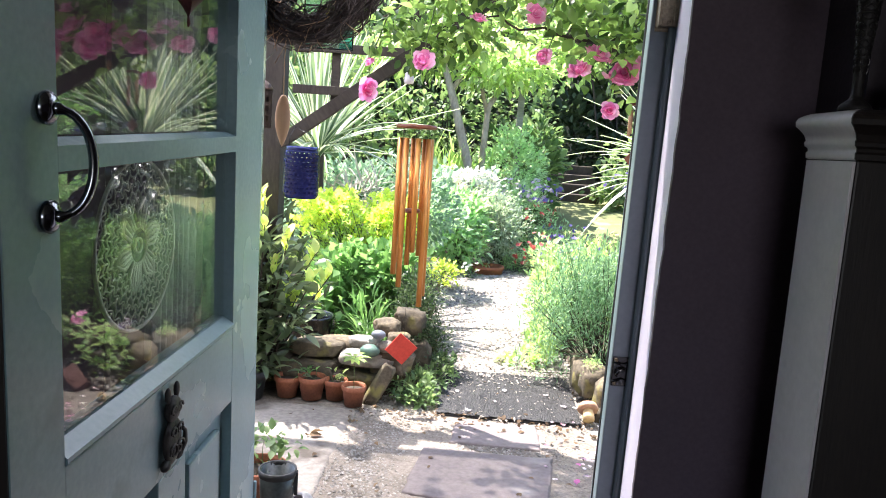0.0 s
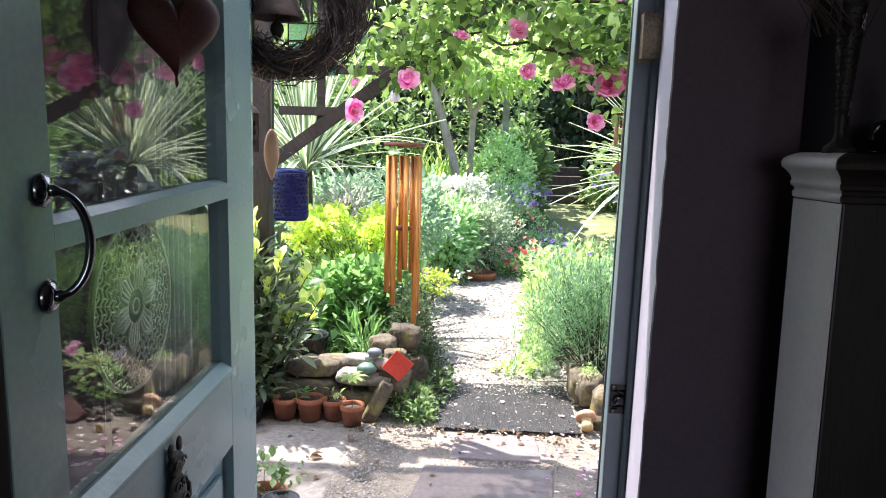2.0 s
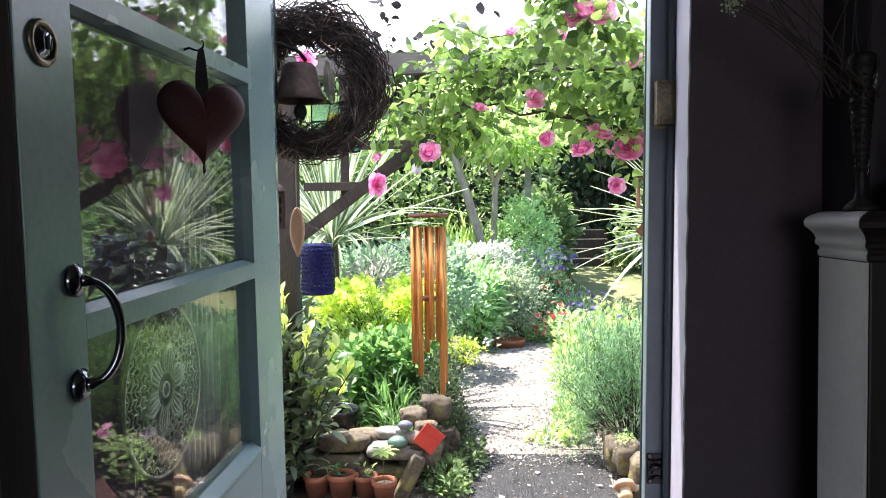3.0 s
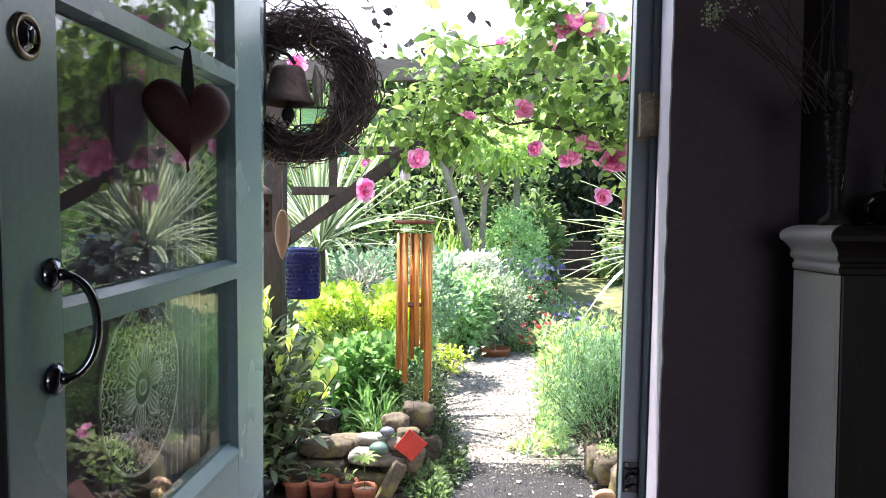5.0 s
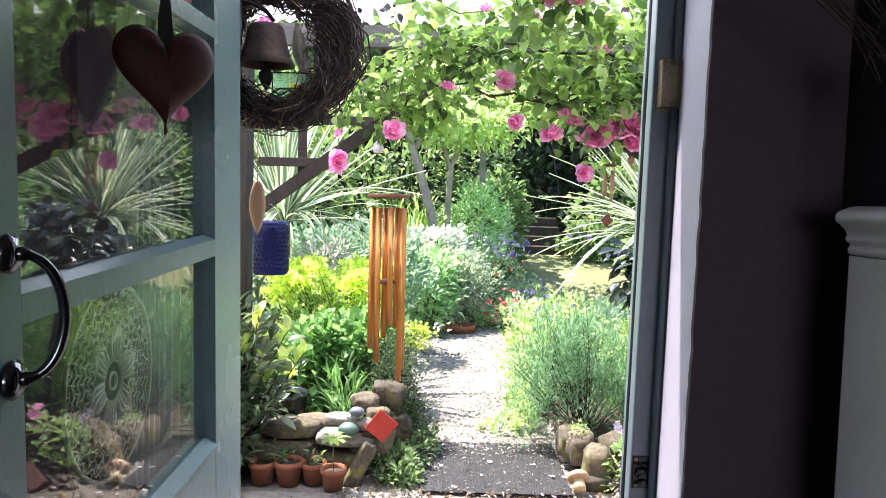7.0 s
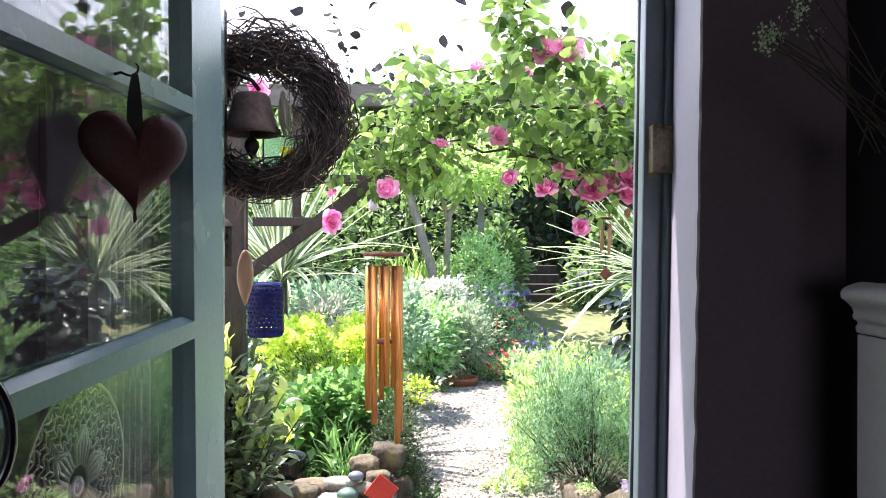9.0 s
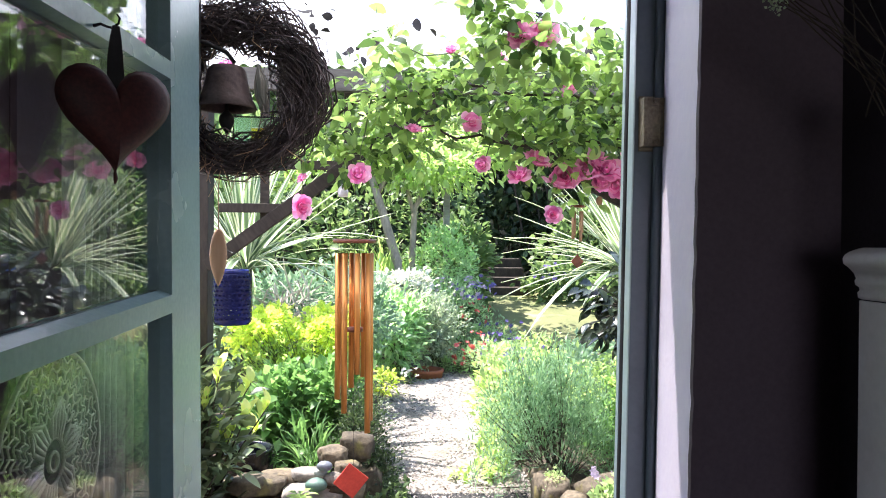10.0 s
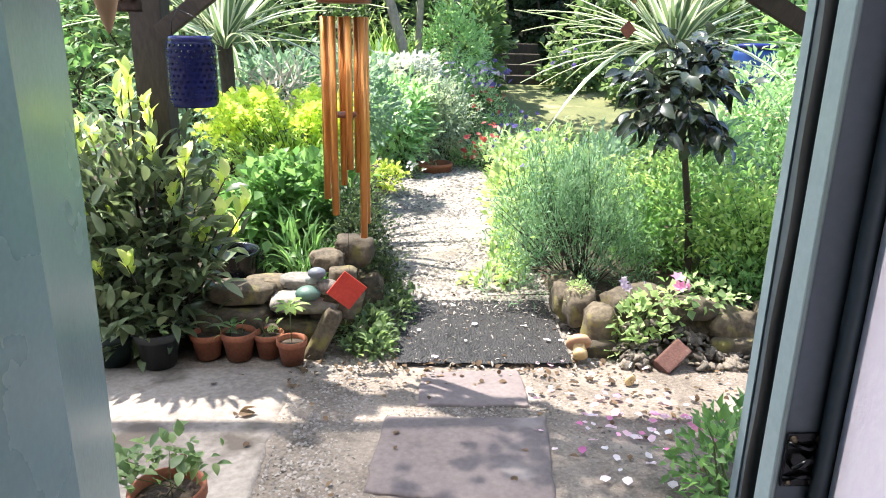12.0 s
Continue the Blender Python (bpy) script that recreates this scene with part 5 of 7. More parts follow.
# Added sheet closes gaps between the trees, near-black like their deep shade.
setting("backdrop_sheet", sheet(40, 20, -30, 30, 20.5, 34, lambda x, y: GZ + min(8.0, (y - 20.5) * 1.6) + 0.8 * nz(x, y, 0.6)), BACKING, "dark backing sheet added behind the garden's trees", "bank")
steps = thing("garden_steps", "dark mossy steps in the shaded hollow", "steps", (1.72, 13.75, 0.50))
for i in range(4):
    part("step", B(-0.55, 0.55, i * 0.32, i * 0.32 + 0.36, 0, 0.17 * (i + 1), bevel=0.02), DARK_BARK, steps)

butt = thing("water_butt", "blue plastic water butt beyond the bay tree", "water butt", (3.42, 8.5, GZ - 0.12))
part("barrel", lathe(bmesh.new(), [(0.18, 0), (0.21, 0.1), (0.22, 0.8), (0.21, 1.45), (0.20, 1.50), (0.02, 1.52)], 28), plain("blue_plastic", (0.018, 0.06, 0.24), 0.45), butt)
part("lid", lathe(bmesh.new(), [(0.02, 1.521), (0.215, 1.521), (0.22, 1.55), (0.1, 1.57), (0.01, 1.57)], 28), BLUE_GLAZE, butt)
bench = thing("garden_bench", "grey metal garden bench with scrolled back", "bench", (3.42, 7.8, GZ))
for x in (-0.5, 0.5):
    part("leg", sweep(bmesh.new(), [(x, -0.2, 0), (x, -0.18, 0.4), (x, -0.2, 0.79), (x, 0.2, 0.79), (x, 0.22, 0)], 0.015, 8), CLOG_GREY, bench)
for k in range(6):
    part("slat", B(-0.52, 0.52, -0.2 + 0.07 * k, -0.145 + 0.07 * k, 0.80, 0.825, bevel=0.003), PALE_WOOD, bench)
part("back_rail", sweep(bmesh.new(), [(-0.52, 0.22, 0.8), (-0.5, 0.24, 1.1), (0, 0.25, 1.2), (0.5, 0.24, 1.1), (0.52, 0.22, 0.8)], 0.014, 8), CLOG_GREY, bench)
for k in range(7):
    part("scroll", sweep(bmesh.new(), [(-0.42 + 0.14 * k + 0.05 * (1 - j / 16) * math.cos(j * 0.7), 0.235, 0.97 + 0.09 * (1 - j / 16) * math.sin(j * 0.7)) for j in range(15)], 0.008, 6), CLOG_GREY, bench)
plant("mugwort", "pale grey-green bushy growth in front of the bench", "plant", (2.9, 7.0, GZ), [(2.55, 6.9, 0.45, 0.4, 0.3, 0.35, 900), (2.88, 7.1, 0.76, 0.42, 0.3, 0.42, 1400), (3.5, 7.2, 0.45, 0.4, 0.3, 0.4, 800)], SMALL, 0.07, 0.45, L_PALE, 46, 30, inner=0.1)

# ---------------------------------------------------------------- pergola and roof
perg = thing("pergola", "dark weathered timber pergola with braces and trellis rails", "pergola", (-1.24, 4.47, GZ))


def timber(name, p, q, w, d, material=OLD_TIMBER, parent=perg, at=(-1.24, 4.47, GZ)):
    """A squared timber from p to q: w thick across the picture plane of the pergola, d deep."""
    p, q = Vector(p) - Vector(at), Vector(q) - Vector(at)
    x = (q - p).normalized()
    y = Vector((0, 1, 0))
    if abs(x.y) > 0.9:
        y = Vector((1, 0, 0))
    z = x.cross(y).normalized()
    y = z.cross(x)
    bm = box(bmesh.new(), 0, (q - p).length, -d / 2, d / 2, -w / 2, w / 2, 0.004)
    o = part(name, bm, material, parent)
    o.matrix_basis = Matrix.Translation(p) @ Matrix((x, y, z)).transposed().to_4x4()
    return o


part("post", B(-0.068, 0.072, -0.07, 0.07, 0, 2.425, bevel=0.006), OLD_TIMBER, perg)
part("post", B(3.32, 3.47, -0.075, 0.075, 0, 2.425, bevel=0.006), OLD_TIMBER, perg)
timber("beam", (-3.3, 4.34, 2.36), (2.7, 4.34, 2.36), 0.12, 0.05, BEAM_WOOD)
timber("brace", (-1.155, 4.33, 1.34), (0.10, 4.27, 2.26), 0.070, 0.05)
timber("brace", (2.10, 4.36, 1.215), (0.45, 4.27, 2.07), 0.085, 0.05)
timber("trellis_rail", (-1.10, 4.38, 1.66), (-0.62, 4.38, 1.66), 0.05, 0.03)
timber("trellis_rail", (-1.10, 4.385, 1.90), (-0.30, 4.385, 1.90), 0.05, 0.03)
for x in (-0.86, -0.40):
    timber("trellis_upright", (x, 4.412, 1.60 if x < -0.5 else 2.0), (x, 4.412, 2.34), 0.05, 0.022)
timber("header", (-1.6, 2.22, 2.27), (2.4, 2.22, 2.27), 0.106, 0.05, GREY_TIMBER)

roof_m, rn, rl, rp = base_nodes("clear_corrugated_plastic")
rp.inputs["Base Color"].default_value, rp.inputs["Roughness"].default_value = (0.9, 0.93, 0.96, 1), 0.25
rt, rd, rx1, rx2 = rn.new("ShaderNodeBsdfTransparent"), rn.new("ShaderNodeBsdfTranslucent"), rn.new("ShaderNodeMixShader"), rn.new("ShaderNodeMixShader")
rd.inputs["Color"].default_value = (0.92, 0.95, 1.0, 1)
rx1.inputs[0].default_value, rx2.inputs[0].default_value = 0.67, 0.9
rl.new(rt.outputs[0], rx1.inputs[1])
rl.new(rd.outputs[0], rx1.inputs[2])
rl.new(rp.outputs[0], rx2.inputs[1])
rl.new(rx1.outputs[0], rx2.inputs[2])
rl.new(rx2.outputs[0], rn["Material Output"].inputs["Surface"])


def roof_z(y):
    return 2.44 + (4.36 - y) * 0.135


bm = bmesh.new()
cols = []
for i in range(421):
    x = -3.0 + 5.6 * i / 420
    c = 0.009 * math.sin(x * 2 * math.pi / 0.076)
    cols.append([bm.verts.new((x, y, roof_z(y) + c)) for y in (1.81, 2.8, 3.6, 4.36)])
for a, b in zip(cols, cols[1:]):
    for k in range(3):
        bm.faces.new((a[k], b[k], b[k + 1], a[k + 1])).smooth = True
setting("roof_sheet", bm, roof_m, "clear corrugated plastic roof over the pergola", "roof")
rng = np.random.default_rng(81)
# Near-black leaf colour imitates the backlit look of the roof litter.
L_SILHOUETTE = leafy("silhouette_leaf", (0.012, 0.012, 0.016), (0.050, 0.042, 0.042), 0.8, 0.05)
n = 116
P = np.stack([rng.uniform(-1.2, 1.6, n), rng.uniform(2.6, 4.3, n), np.zeros(n)], 1)
P[:46, 0] = np.repeat([-0.52, 0.30], 23) + rng.normal(size=46) * 0.012
P[:46, 1] = np.tile(np.linspace(2.9, 4.2, 23), 2)
# Set just below the sheet so that they read dark against it.
P[:, 2] = roof_z(P[:, 1]) - 0.03
D = rng.normal(size=(n, 3)) * (1, 1, 0.9)
S = rng.uniform(0.03, 0.085, n)
S[:46] *= 0.55
tagged(new("roof_litter", leaf_data(OVAL, P, D, rng.normal(size=(n, 3)), S, 0.75, "roof_litter", L_SILHOUETTE)), "dead leaves and petals hung below the clear roof, coloured as silhouettes", "leaf litter", kind="stuff")

# ---------------------------------------------------------------- climbing rose
rng = np.random.default_rng(91)
rose = thing("climbing_rose", "climbing rose with double pink blooms over the pergola beam", "rose", (2.05, 4.45, GZ))
RA = np.array((2.05, 4.45, GZ))
canes = [[(2.05, 4.45, GZ), (2.0, 4.4, 1.2), (1.7, 4.2, 2.1), (0.9, 4.0, 2.2), (0.3, 3.9, 2.25), (-0.25, 3.95, 2.2), (-0.62, 3.98, 2.0)],
         [(2.05, 4.45, GZ), (1.95, 4.4, 1.3), (1.5, 4.1, 1.95), (0.95, 3.95, 1.98), (0.35, 3.9, 1.98), (0.1, 3.9, 2.02), (-0.05, 3.9, 2.08)],
         [(0.9, 4.0, 2.2), (0.55, 3.7, 2.38), (0.26, 3.35, 2.46), (0.21, 3.25, 2.53)],
         [(0.7, 3.95, 2.2), (0.75, 3.85, 2.0), (0.82, 3.85, 1.85)], [(0.35, 3.9, 1.98), (0.30, 3.88, 1.90)], [(-0.25, 3.95, 2.2), (-0.3, 3.9, 1.95), (-0.31, 3.9, 1.83)], [(-0.5, 3.98, 2.05), (-0.58, 3.9, 1.85), (-0.59, 3.9, 1.7)],
         [(0.4, 3.9, 2.3), (0.2, 3.7, 2.33), (-0.08, 3.4, 2.30), (-0.17, 3.28, 2.36)], [(0.9, 3.9, 2.2), (1.0, 3.6, 2.25), (0.88, 3.3, 2.30)], [(0.7, 3.9, 1.95), (0.65, 3.88, 1.75), (0.64, 3.88, 1.66)]]
for i, c in enumerate(canes):
    pts = []
    for a, b in zip(c, c[1:]):
        for k in range(4):
            pts.append(Vector(a).lerp(Vector(b), k / 4) - Vector(RA) + Vector((0, 0, 0.02 * math.sin(k * 1.6))))
    pts.append(Vector(c[-1]) - Vector(RA))
    r0 = 0.014 if i < 2 else 0.005
    part("cane", sweep(bmesh.new(), pts, [r0 * (1 - 0.75 * k / len(pts)) for k in range(len(pts))], 6), DARK_BARK if i < 2 else STEM, rose)
# Lumps at x 1.2 and 1.6, out of view, are thickened for patio shade.
lumps = [(0.35, 3.88, 2.22, 0.42, 0.22, 0.24, 330), (0.82, 3.85, 2.12, 0.36, 0.24, 0.32, 360), (-0.15, 3.92, 2.2, 0.34, 0.18, 0.18, 170), (-0.45, 3.95, 2.0, 0.24, 0.16, 0.17, 110),
         (0.27, 3.82, 2.62, 0.12, 0.1, 0.16, 40), (0.55, 3.86, 2.42, 0.26, 0.16, 0.14, 110), (-0.2, 3.86, 2.45, 0.09, 0.08, 0.12, 24), (1.2, 3.95, 2.1, 0.3, 0.3, 0.34, 420), (1.6, 4.1, 2.05, 0.35, 0.3, 0.36, 420), (-0.1, 4.1, 2.0, 0.28, 0.1, 0.14, 130), (-0.32, 4.12, 1.9, 0.2, 0.08, 0.12, 70), (0.62, 3.86, 1.95, 0.3, 0.16, 0.12, 100), (0.75, 3.88, 1.72, 0.14, 0.08, 0.08, 22), (1.0, 3.84, 2.42, 0.14, 0.1, 0.1, 40), (0.28, 3.84, 2.70, 0.11, 0.08, 0.12, 44), (0.48, 3.86, 2.50, 0.26, 0.12, 0.12, 90), (0.92, 3.86, 2.36, 0.26, 0.15, 0.14, 130), (0.0, 3.9, 2.3, 0.22, 0.14, 0.13, 80)]
def under_roof(x, y, z):
    """High shoots hang nearer the house, below the clear sheet."""
    return (x * 0.84, 0.3 + (y - 0.3) * 0.84, 1.4 + (z - 1.4) * 0.84) if z > 2.40 else (x, y, z)


lumps = [(*under_roof(*q[:3]), *q[3:6], int(q[6] * 1.3)) for q in lumps]
P, D, U = cloud(rng, lumps, droop=0.5, wild=0.9, inner=0.1)
tagged(part("foliage", leaf_data(OVAL, P - RA, D, U, 0.063 * (0.6 + 0.8 * rng.random(len(P))), 0.66, "foliage", L_ROSE), L_ROSE, rose), kind="stuff")


def rose_bloom(seed):
    """A full double rose: overlapping cupped petals, tight in the middle, flaring outside."""
    rng = np.random.default_rng(seed)
    V, F = [], []
    for ringi, (n, R, H, flare, hw) in enumerate(((3, 0.010, 0.034, 0.0, 1.3), (4, 0.017, 0.036, 0.05, 1.0), (5, 0.024, 0.036, 0.2, 0.85), (6, 0.031, 0.033, 0.45, 0.72), (7, 0.036, 0.026, 0.8, 0.64))):
        for k in range(n):
            a0 = 2 * math.pi * k / n + ringi * 0.6 + rng.normal() * 0.12
            Rk, Hk, fl = R * rng.uniform(0.92, 1.1), H * rng.uniform(0.9, 1.1), flare * rng.uniform(0.6, 1.3)
            o = len(V)
            for i in range(5):
                for j in range(5):
                    u, v = i / 2 - 1, j / 4
                    wide = hw * (0.55 + 0.6 * math.sin(math.pi * (0.1 + 0.72 * v)))
                    a = a0 + u * wide
                    rad = Rk * math.sin(0.15 + v * 1.42) ** 0.75 * (1 + fl * v ** 3 * (1 - 0.5 * u * u)) + 0.0016 * u * (k % 2)
                    z = Hk * v ** 1.2 - fl * 0.012 * v ** 4 - 0.006 * u * u * v + 0.0032 * rng.normal() * (j == 4)
                    V.append((math.cos(a) * rad, math.sin(a) * rad, z))
            for i in range(4):
                for j in range(4):
                    b = o + i * 5 + j
                    F.append((b, b + 1, b + 6, b + 5))
    for k in range(5):
        o = len(V)
        a = 1.257 * k
        V += [(0.004 * math.cos(a), 0.004 * math.sin(a), -0.002), (0.02 * math.cos(a - 0.25), 0.02 * math.sin(a - 0.25), 0.002), (0.036 * math.cos(a), 0.036 * math.sin(a), -0.006), (0.02 * math.cos(a + 0.25), 0.02 * math.sin(a + 0.25), 0.002)]
        F.append((o, o + 1, o + 2, o + 3))
    me = bpy.data.meshes.new("bloom")
    me.from_pydata(V, [], F)
    me.materials.append(PETAL_PINK)
    me.materials.append(L_ROSE)
    for p in me.polygons[-5:]:
        p.material_index = 1
    me.shade_smooth()
    return me


BLOOMS = [rose_bloom(s) for s in (1, 2, 3)]
rose_spots = [(-0.31, 1.80, 1.15), (-0.59, 1.66, 1.1), (-0.58, 1.79, 0.6), (-0.05, 2.02, 0.85), (0.23, 2.07, 0.9), (0.30, 1.87, 0.85), (0.55, 1.87, 1.25), (0.47, 1.80, 1.1), (0.70, 1.82, 1.2), (0.83, 1.88, 1.2), (0.80, 1.80, 1.2), (0.87, 1.77, 1.0), (0.76, 1.85, 0.9), (0.73, 2.24, 1.0), (0.50, 2.49, 1.2), (0.56, 2.51, 1.2), (0.45, 2.52, 1.0), (0.36, 2.37, 0.95), (0.12, 2.44, 0.7), (0.64, 1.63, 0.7), (-0.95, 2.3, 1.0), (-1.0, 2.15, 0.9), (1.25, 1.9, 1.1), (1.4, 2.2, 1.0), (1.15, 2.3, 1.0), (0.66, 1.76, 1.15), (0.90, 1.84, 1.25), (0.96, 1.78, 1.2), (1.02, 1.86, 1.2), (1.10, 1.80, 1.1), (1.16, 1.74, 1.2), (1.22, 1.82, 1.2), (1.32, 1.78, 1.1), (1.05, 1.95, 1.0), (1.4, 1.9, 1.2), (1.5, 1.84, 1.1)]
for i, (x, z, s) in enumerate(rose_spots):
    o = part("bloom", BLOOMS[i % 3], PETAL_PINK, rose)
    s *= 1.18 if x > 0.45 and z < 1.9 else 1.04
    x, y, z = under_roof(x, 3.84 if s > 0.8 else 3.9, z)
    o.matrix_basis = pose(x - RA[0], y - RA[1], z - RA[2] - 0.01, 62 + 40 * math.sin(i * 1.7), 0, 45 * math.sin(i * 2.3)) @ Matrix.Diagonal(((0.86 + 0.1 * math.sin(i * 5.1)) * s, 0.9 * s, 1.25 * s, 1))

# ---------------------------------------------------------------- hanging things
chime = thing("wind_chime", "large wind chime with copper tubes and cherry-wood rings", "wind chime", (-0.345, 4.14, 1.47))
part("top_ring", lathe(bmesh.new(), [(0.02, 0.0), (0.108, 0.0), (0.114, 0.008), (0.112, 0.018), (0.104, 0.022), (0.02, 0.022)], 36), CHERRY, chime)
part("striker", lathe(bmesh.new(), [(0.01, -0.462), (0.044, -0.462), (0.047, -0.452), (0.044, -0.440), (0.01, -0.440)], 24), CHERRY, chime)
LEN = [0.70, 0.76, 0.82, 0.62, 0.93, 0.88, 0.66, 0.72]
for i in range(8):
    a = 2 * math.pi * (i + 0.3) / 8
    x, y = 0.086 * math.cos(a), 0.086 * math.sin(a)
    L = LEN[(i + 5) % 8]
    bm = bmesh.new()
    lathe(bm, [(0.0155, -0.052 - L), (0.0155, -0.052), (0.013, -0.052), (0.013, -0.052 - L)], 18, (x, y), close=True)
    tube = part("tube", bm, COPPER_TUBE, chime)
    part("cord", sweep(bmesh.new(), [(x, y, 0.0), (x, y, -0.06)], 0.0012, 4), BLACK_RIBBON, tube)
part("cord", sweep(bmesh.new(), [(0, 0, 0.0), (0, 0, -0.462)], 0.0015, 4), BLACK_RIBBON, chime)
for k in range(3):
    a = 2 * math.pi * k / 3
    part("cord", sweep(bmesh.new(), [(0.09 * math.cos(a), 0.09 * math.sin(a), 0.02), (0, 0, 0.10), (0, 0.11, 0.86)], 0.0012, 4), BLACK_RIBBON, chime)

part("cord", sweep(bmesh.new(), [(0, 0, -0.462), (0, 0, -1.16)], 0.0012, 4), BLACK_RIBBON, chime)
o = part("sail", B(-0.066, 0.066, -0.005, 0.005, -0.066, 0.066, bevel=0.002), RED_TILE, chime, "square red wind sail hanging by a corner")
o.matrix_basis = pose(-0.012, 0, -1.245, 0, 40, 10)

mini = thing("small_wind_chime", "small wind chime with wooden tubes and a diamond sail", "wind chime", (0.795, 3.98, 1.66))
part("disc", lathe(bmesh.new(), [(0.005, 0), (0.035, 0), (0.037, 0.006), (0.033, 0.012), (0.005, 0.012)], 20), CHERRY, mini)
for i in range(4):
    a = 1.57 * i + 0.4
    part("tube", sweep(bmesh.new(), [(0.027 * math.cos(a), 0.027 * math.sin(a), -0.02), (0.027 * math.cos(a), 0.027 * math.sin(a), -0.13 - 0.015 * i)], 0.008, 10), PALE_WOOD, mini)
part("cord", sweep(bmesh.new(), [(0, 0, 0.5), (0, 0, -0.26)], 0.0012, 4), BLACK_RIBBON, mini)
o = part("sail", B(-0.026, 0.026, -0.002, 0.002, -0.026, 0.026, bevel=0.002), CHERRY, mini, "dark diamond-shaped wooden sail")
o.matrix_basis = pose(0, 0, -0.275, 0, 45, 15)
token = thing("shell_disc", "pale oval shell disc hanging in the rose", "ornament", (0.885, 3.9, 1.69))
part("disc", blob(bmesh.new(), (0, 0, 0), (0.018, 0.005, 0.024), 0.08, sub=2), PALE_WOOD, token)
part("cord", sweep(bmesh.new(), [(0, 0, 0.02), (0, 0.02, 0.3)], 0.001, 4), BLACK_RIBBON, token)

blue = thing("blue_lantern", "cobalt blue glazed pierced ceramic lantern hanging from the post", "lantern", (-0.965, 4.10, 1.05))
bm = bmesh.new()
NA, NZ, R, Hh = 96, 34, 0.098, 0.265


def lan_r(f):
    return R * (0.86 + 0.14 * math.sin(min(1, f / 0.10, (1 - f) / 0.12) * math.pi / 2))


grid = [[bm.verts.new((lan_r(j / NZ) * math.cos(2 * math.pi * i / NA), lan_r(j / NZ) * math.sin(2 * math.pi * i / NA), Hh * j / NZ)) for i in range(NA)] for j in range(NZ + 1)]
for j in range(NZ):
    for i in range(NA):
        if 2 <= j < NZ - 2 and j % 3 == 1 and (i + 2 * ((j // 3) % 2)) % 4 < 2:
            continue
        bm.faces.new((grid[j][i], grid[j][(i + 1) % NA], grid[j + 1][(i + 1) % NA], grid[j + 1][i])).smooth = True
bmesh.ops.solidify(bm, geom=bm.faces[:], thickness=0.006)
lan_body = part("body", bm, BLUE_GLAZE, blue)
part("rim", lathe(bmesh.new(), [(0.062, Hh - 0.004), (0.086, Hh - 0.004), (0.088, Hh + 0.012), (0.080, Hh + 0.018), (0.064, Hh + 0.014)], 30, close=True), BLUE_GLAZE, lan_body)
part("wire_handle", sweep(bmesh.new(), [(-0.075, 0, Hh + 0.01), (-0.07, 0, Hh + 0.07), (-0.05, 0.03, Hh + 0.12), (-0.10, 0.07, Hh + 0.16)], 0.002, 6), BLACK_METAL, blue)
part("wire_handle", sweep(bmesh.new(), [(0.075, 0, Hh + 0.01), (0.05, 0, Hh + 0.08), (-0.05, 0.03, Hh + 0.12)], 0.002, 6), BLACK_METAL, blue)

tin = thing("tin_lantern", "small rusty pierced tin lantern hanging by the post", "lantern", (-1.17, 4.02, 1.42))
bm = bmesh.new()
grid = [[bm.verts.new((0.05 * math.cos(2 * math.pi * i / 28), 0.05 * math.sin(2 * math.pi * i / 28), 0.20 * j / 16)) for i in range(28)] for j in range(17)]
for j in range(16):
    for i in range(28):
        if j in (3, 4, 7, 8, 11, 12) and i % 4 == 0:
            continue
        bm.faces.new((grid[j][i], grid[j][(i + 1) % 28], grid[j + 1][(i + 1) % 28], grid[j + 1][i])).smooth = True
bmesh.ops.solidify(bm, geom=bm.faces[:], thickness=0.003)
tin_body = part("body", bm, RUST, tin)
part("lid", lathe(bmesh.new(), [(0.054, 0.20), (0.056, 0.206), (0.035, 0.235), (0.012, 0.25)], 24), RUST, tin_body)
part("wire", sweep(bmesh.new(), [(0, 0, 0.25), (0, 0.02, 0.35), (0.0, 0.18, 0.42)], 0.002, 5), BLACK_METAL, tin)

owl = thing("white_ornament", "small white ceramic owl-like ornament on the trellis", "ornament", (-0.42, 4.30, 1.72))
bm = lathe(bmesh.new(), [(0.006, 0), (0.026, 0.002), (0.030, 0.03), (0.024, 0.05), (0.027, 0.066), (0.022, 0.084), (0.006, 0.09)], 18)
part("body", bm, WHITE_PLASTER, owl)
for s in (-1, 1):
    part("eye", blob(bmesh.new(), (0.010 * s, -0.026, 0.067), (0.005, 0.003, 0.005), 0, sub=2), BLACK_PLASTIC, owl)
part("cord", sweep(bmesh.new(), [(0, 0, 0.09), (0, 0.02, 0.34)], 0.0012, 4), BLACK_RIBBON, owl)

glass_t = thing("stained_glass_panel", "hanging stained-glass panel in teal, yellow and red", "ornament", (-0.66, 3.2, 1.86))
for (x0, x1, z0, z1, c) in ((-0.10, -0.035, -0.10, 0.02, (0.30, 0.62, 0.62)), (-0.033, 0.045, -0.10, -0.02, (0.55, 0.75, 0.75)), (0.047, 0.10, -0.10, 0.0, (0.10, 0.45, 0.50)), (-0.033, 0.03, -0.018, 0.06, (0.75, 0.62, 0.08)), (0.032, 0.10, 0.002, 0.06, (0.35, 0.66, 0.60)), (-0.10, -0.035, 0.022, 0.10, (0.45, 0.70, 0.68)), (-0.033, 0.10, 0.062, 0.10, (0.50, 0.68, 0.66))):
    part("glass_piece", B(x0, x1, -0.002, 0.002, z0, z1), glassy("stained_glass", c, 0.15), glass_t)
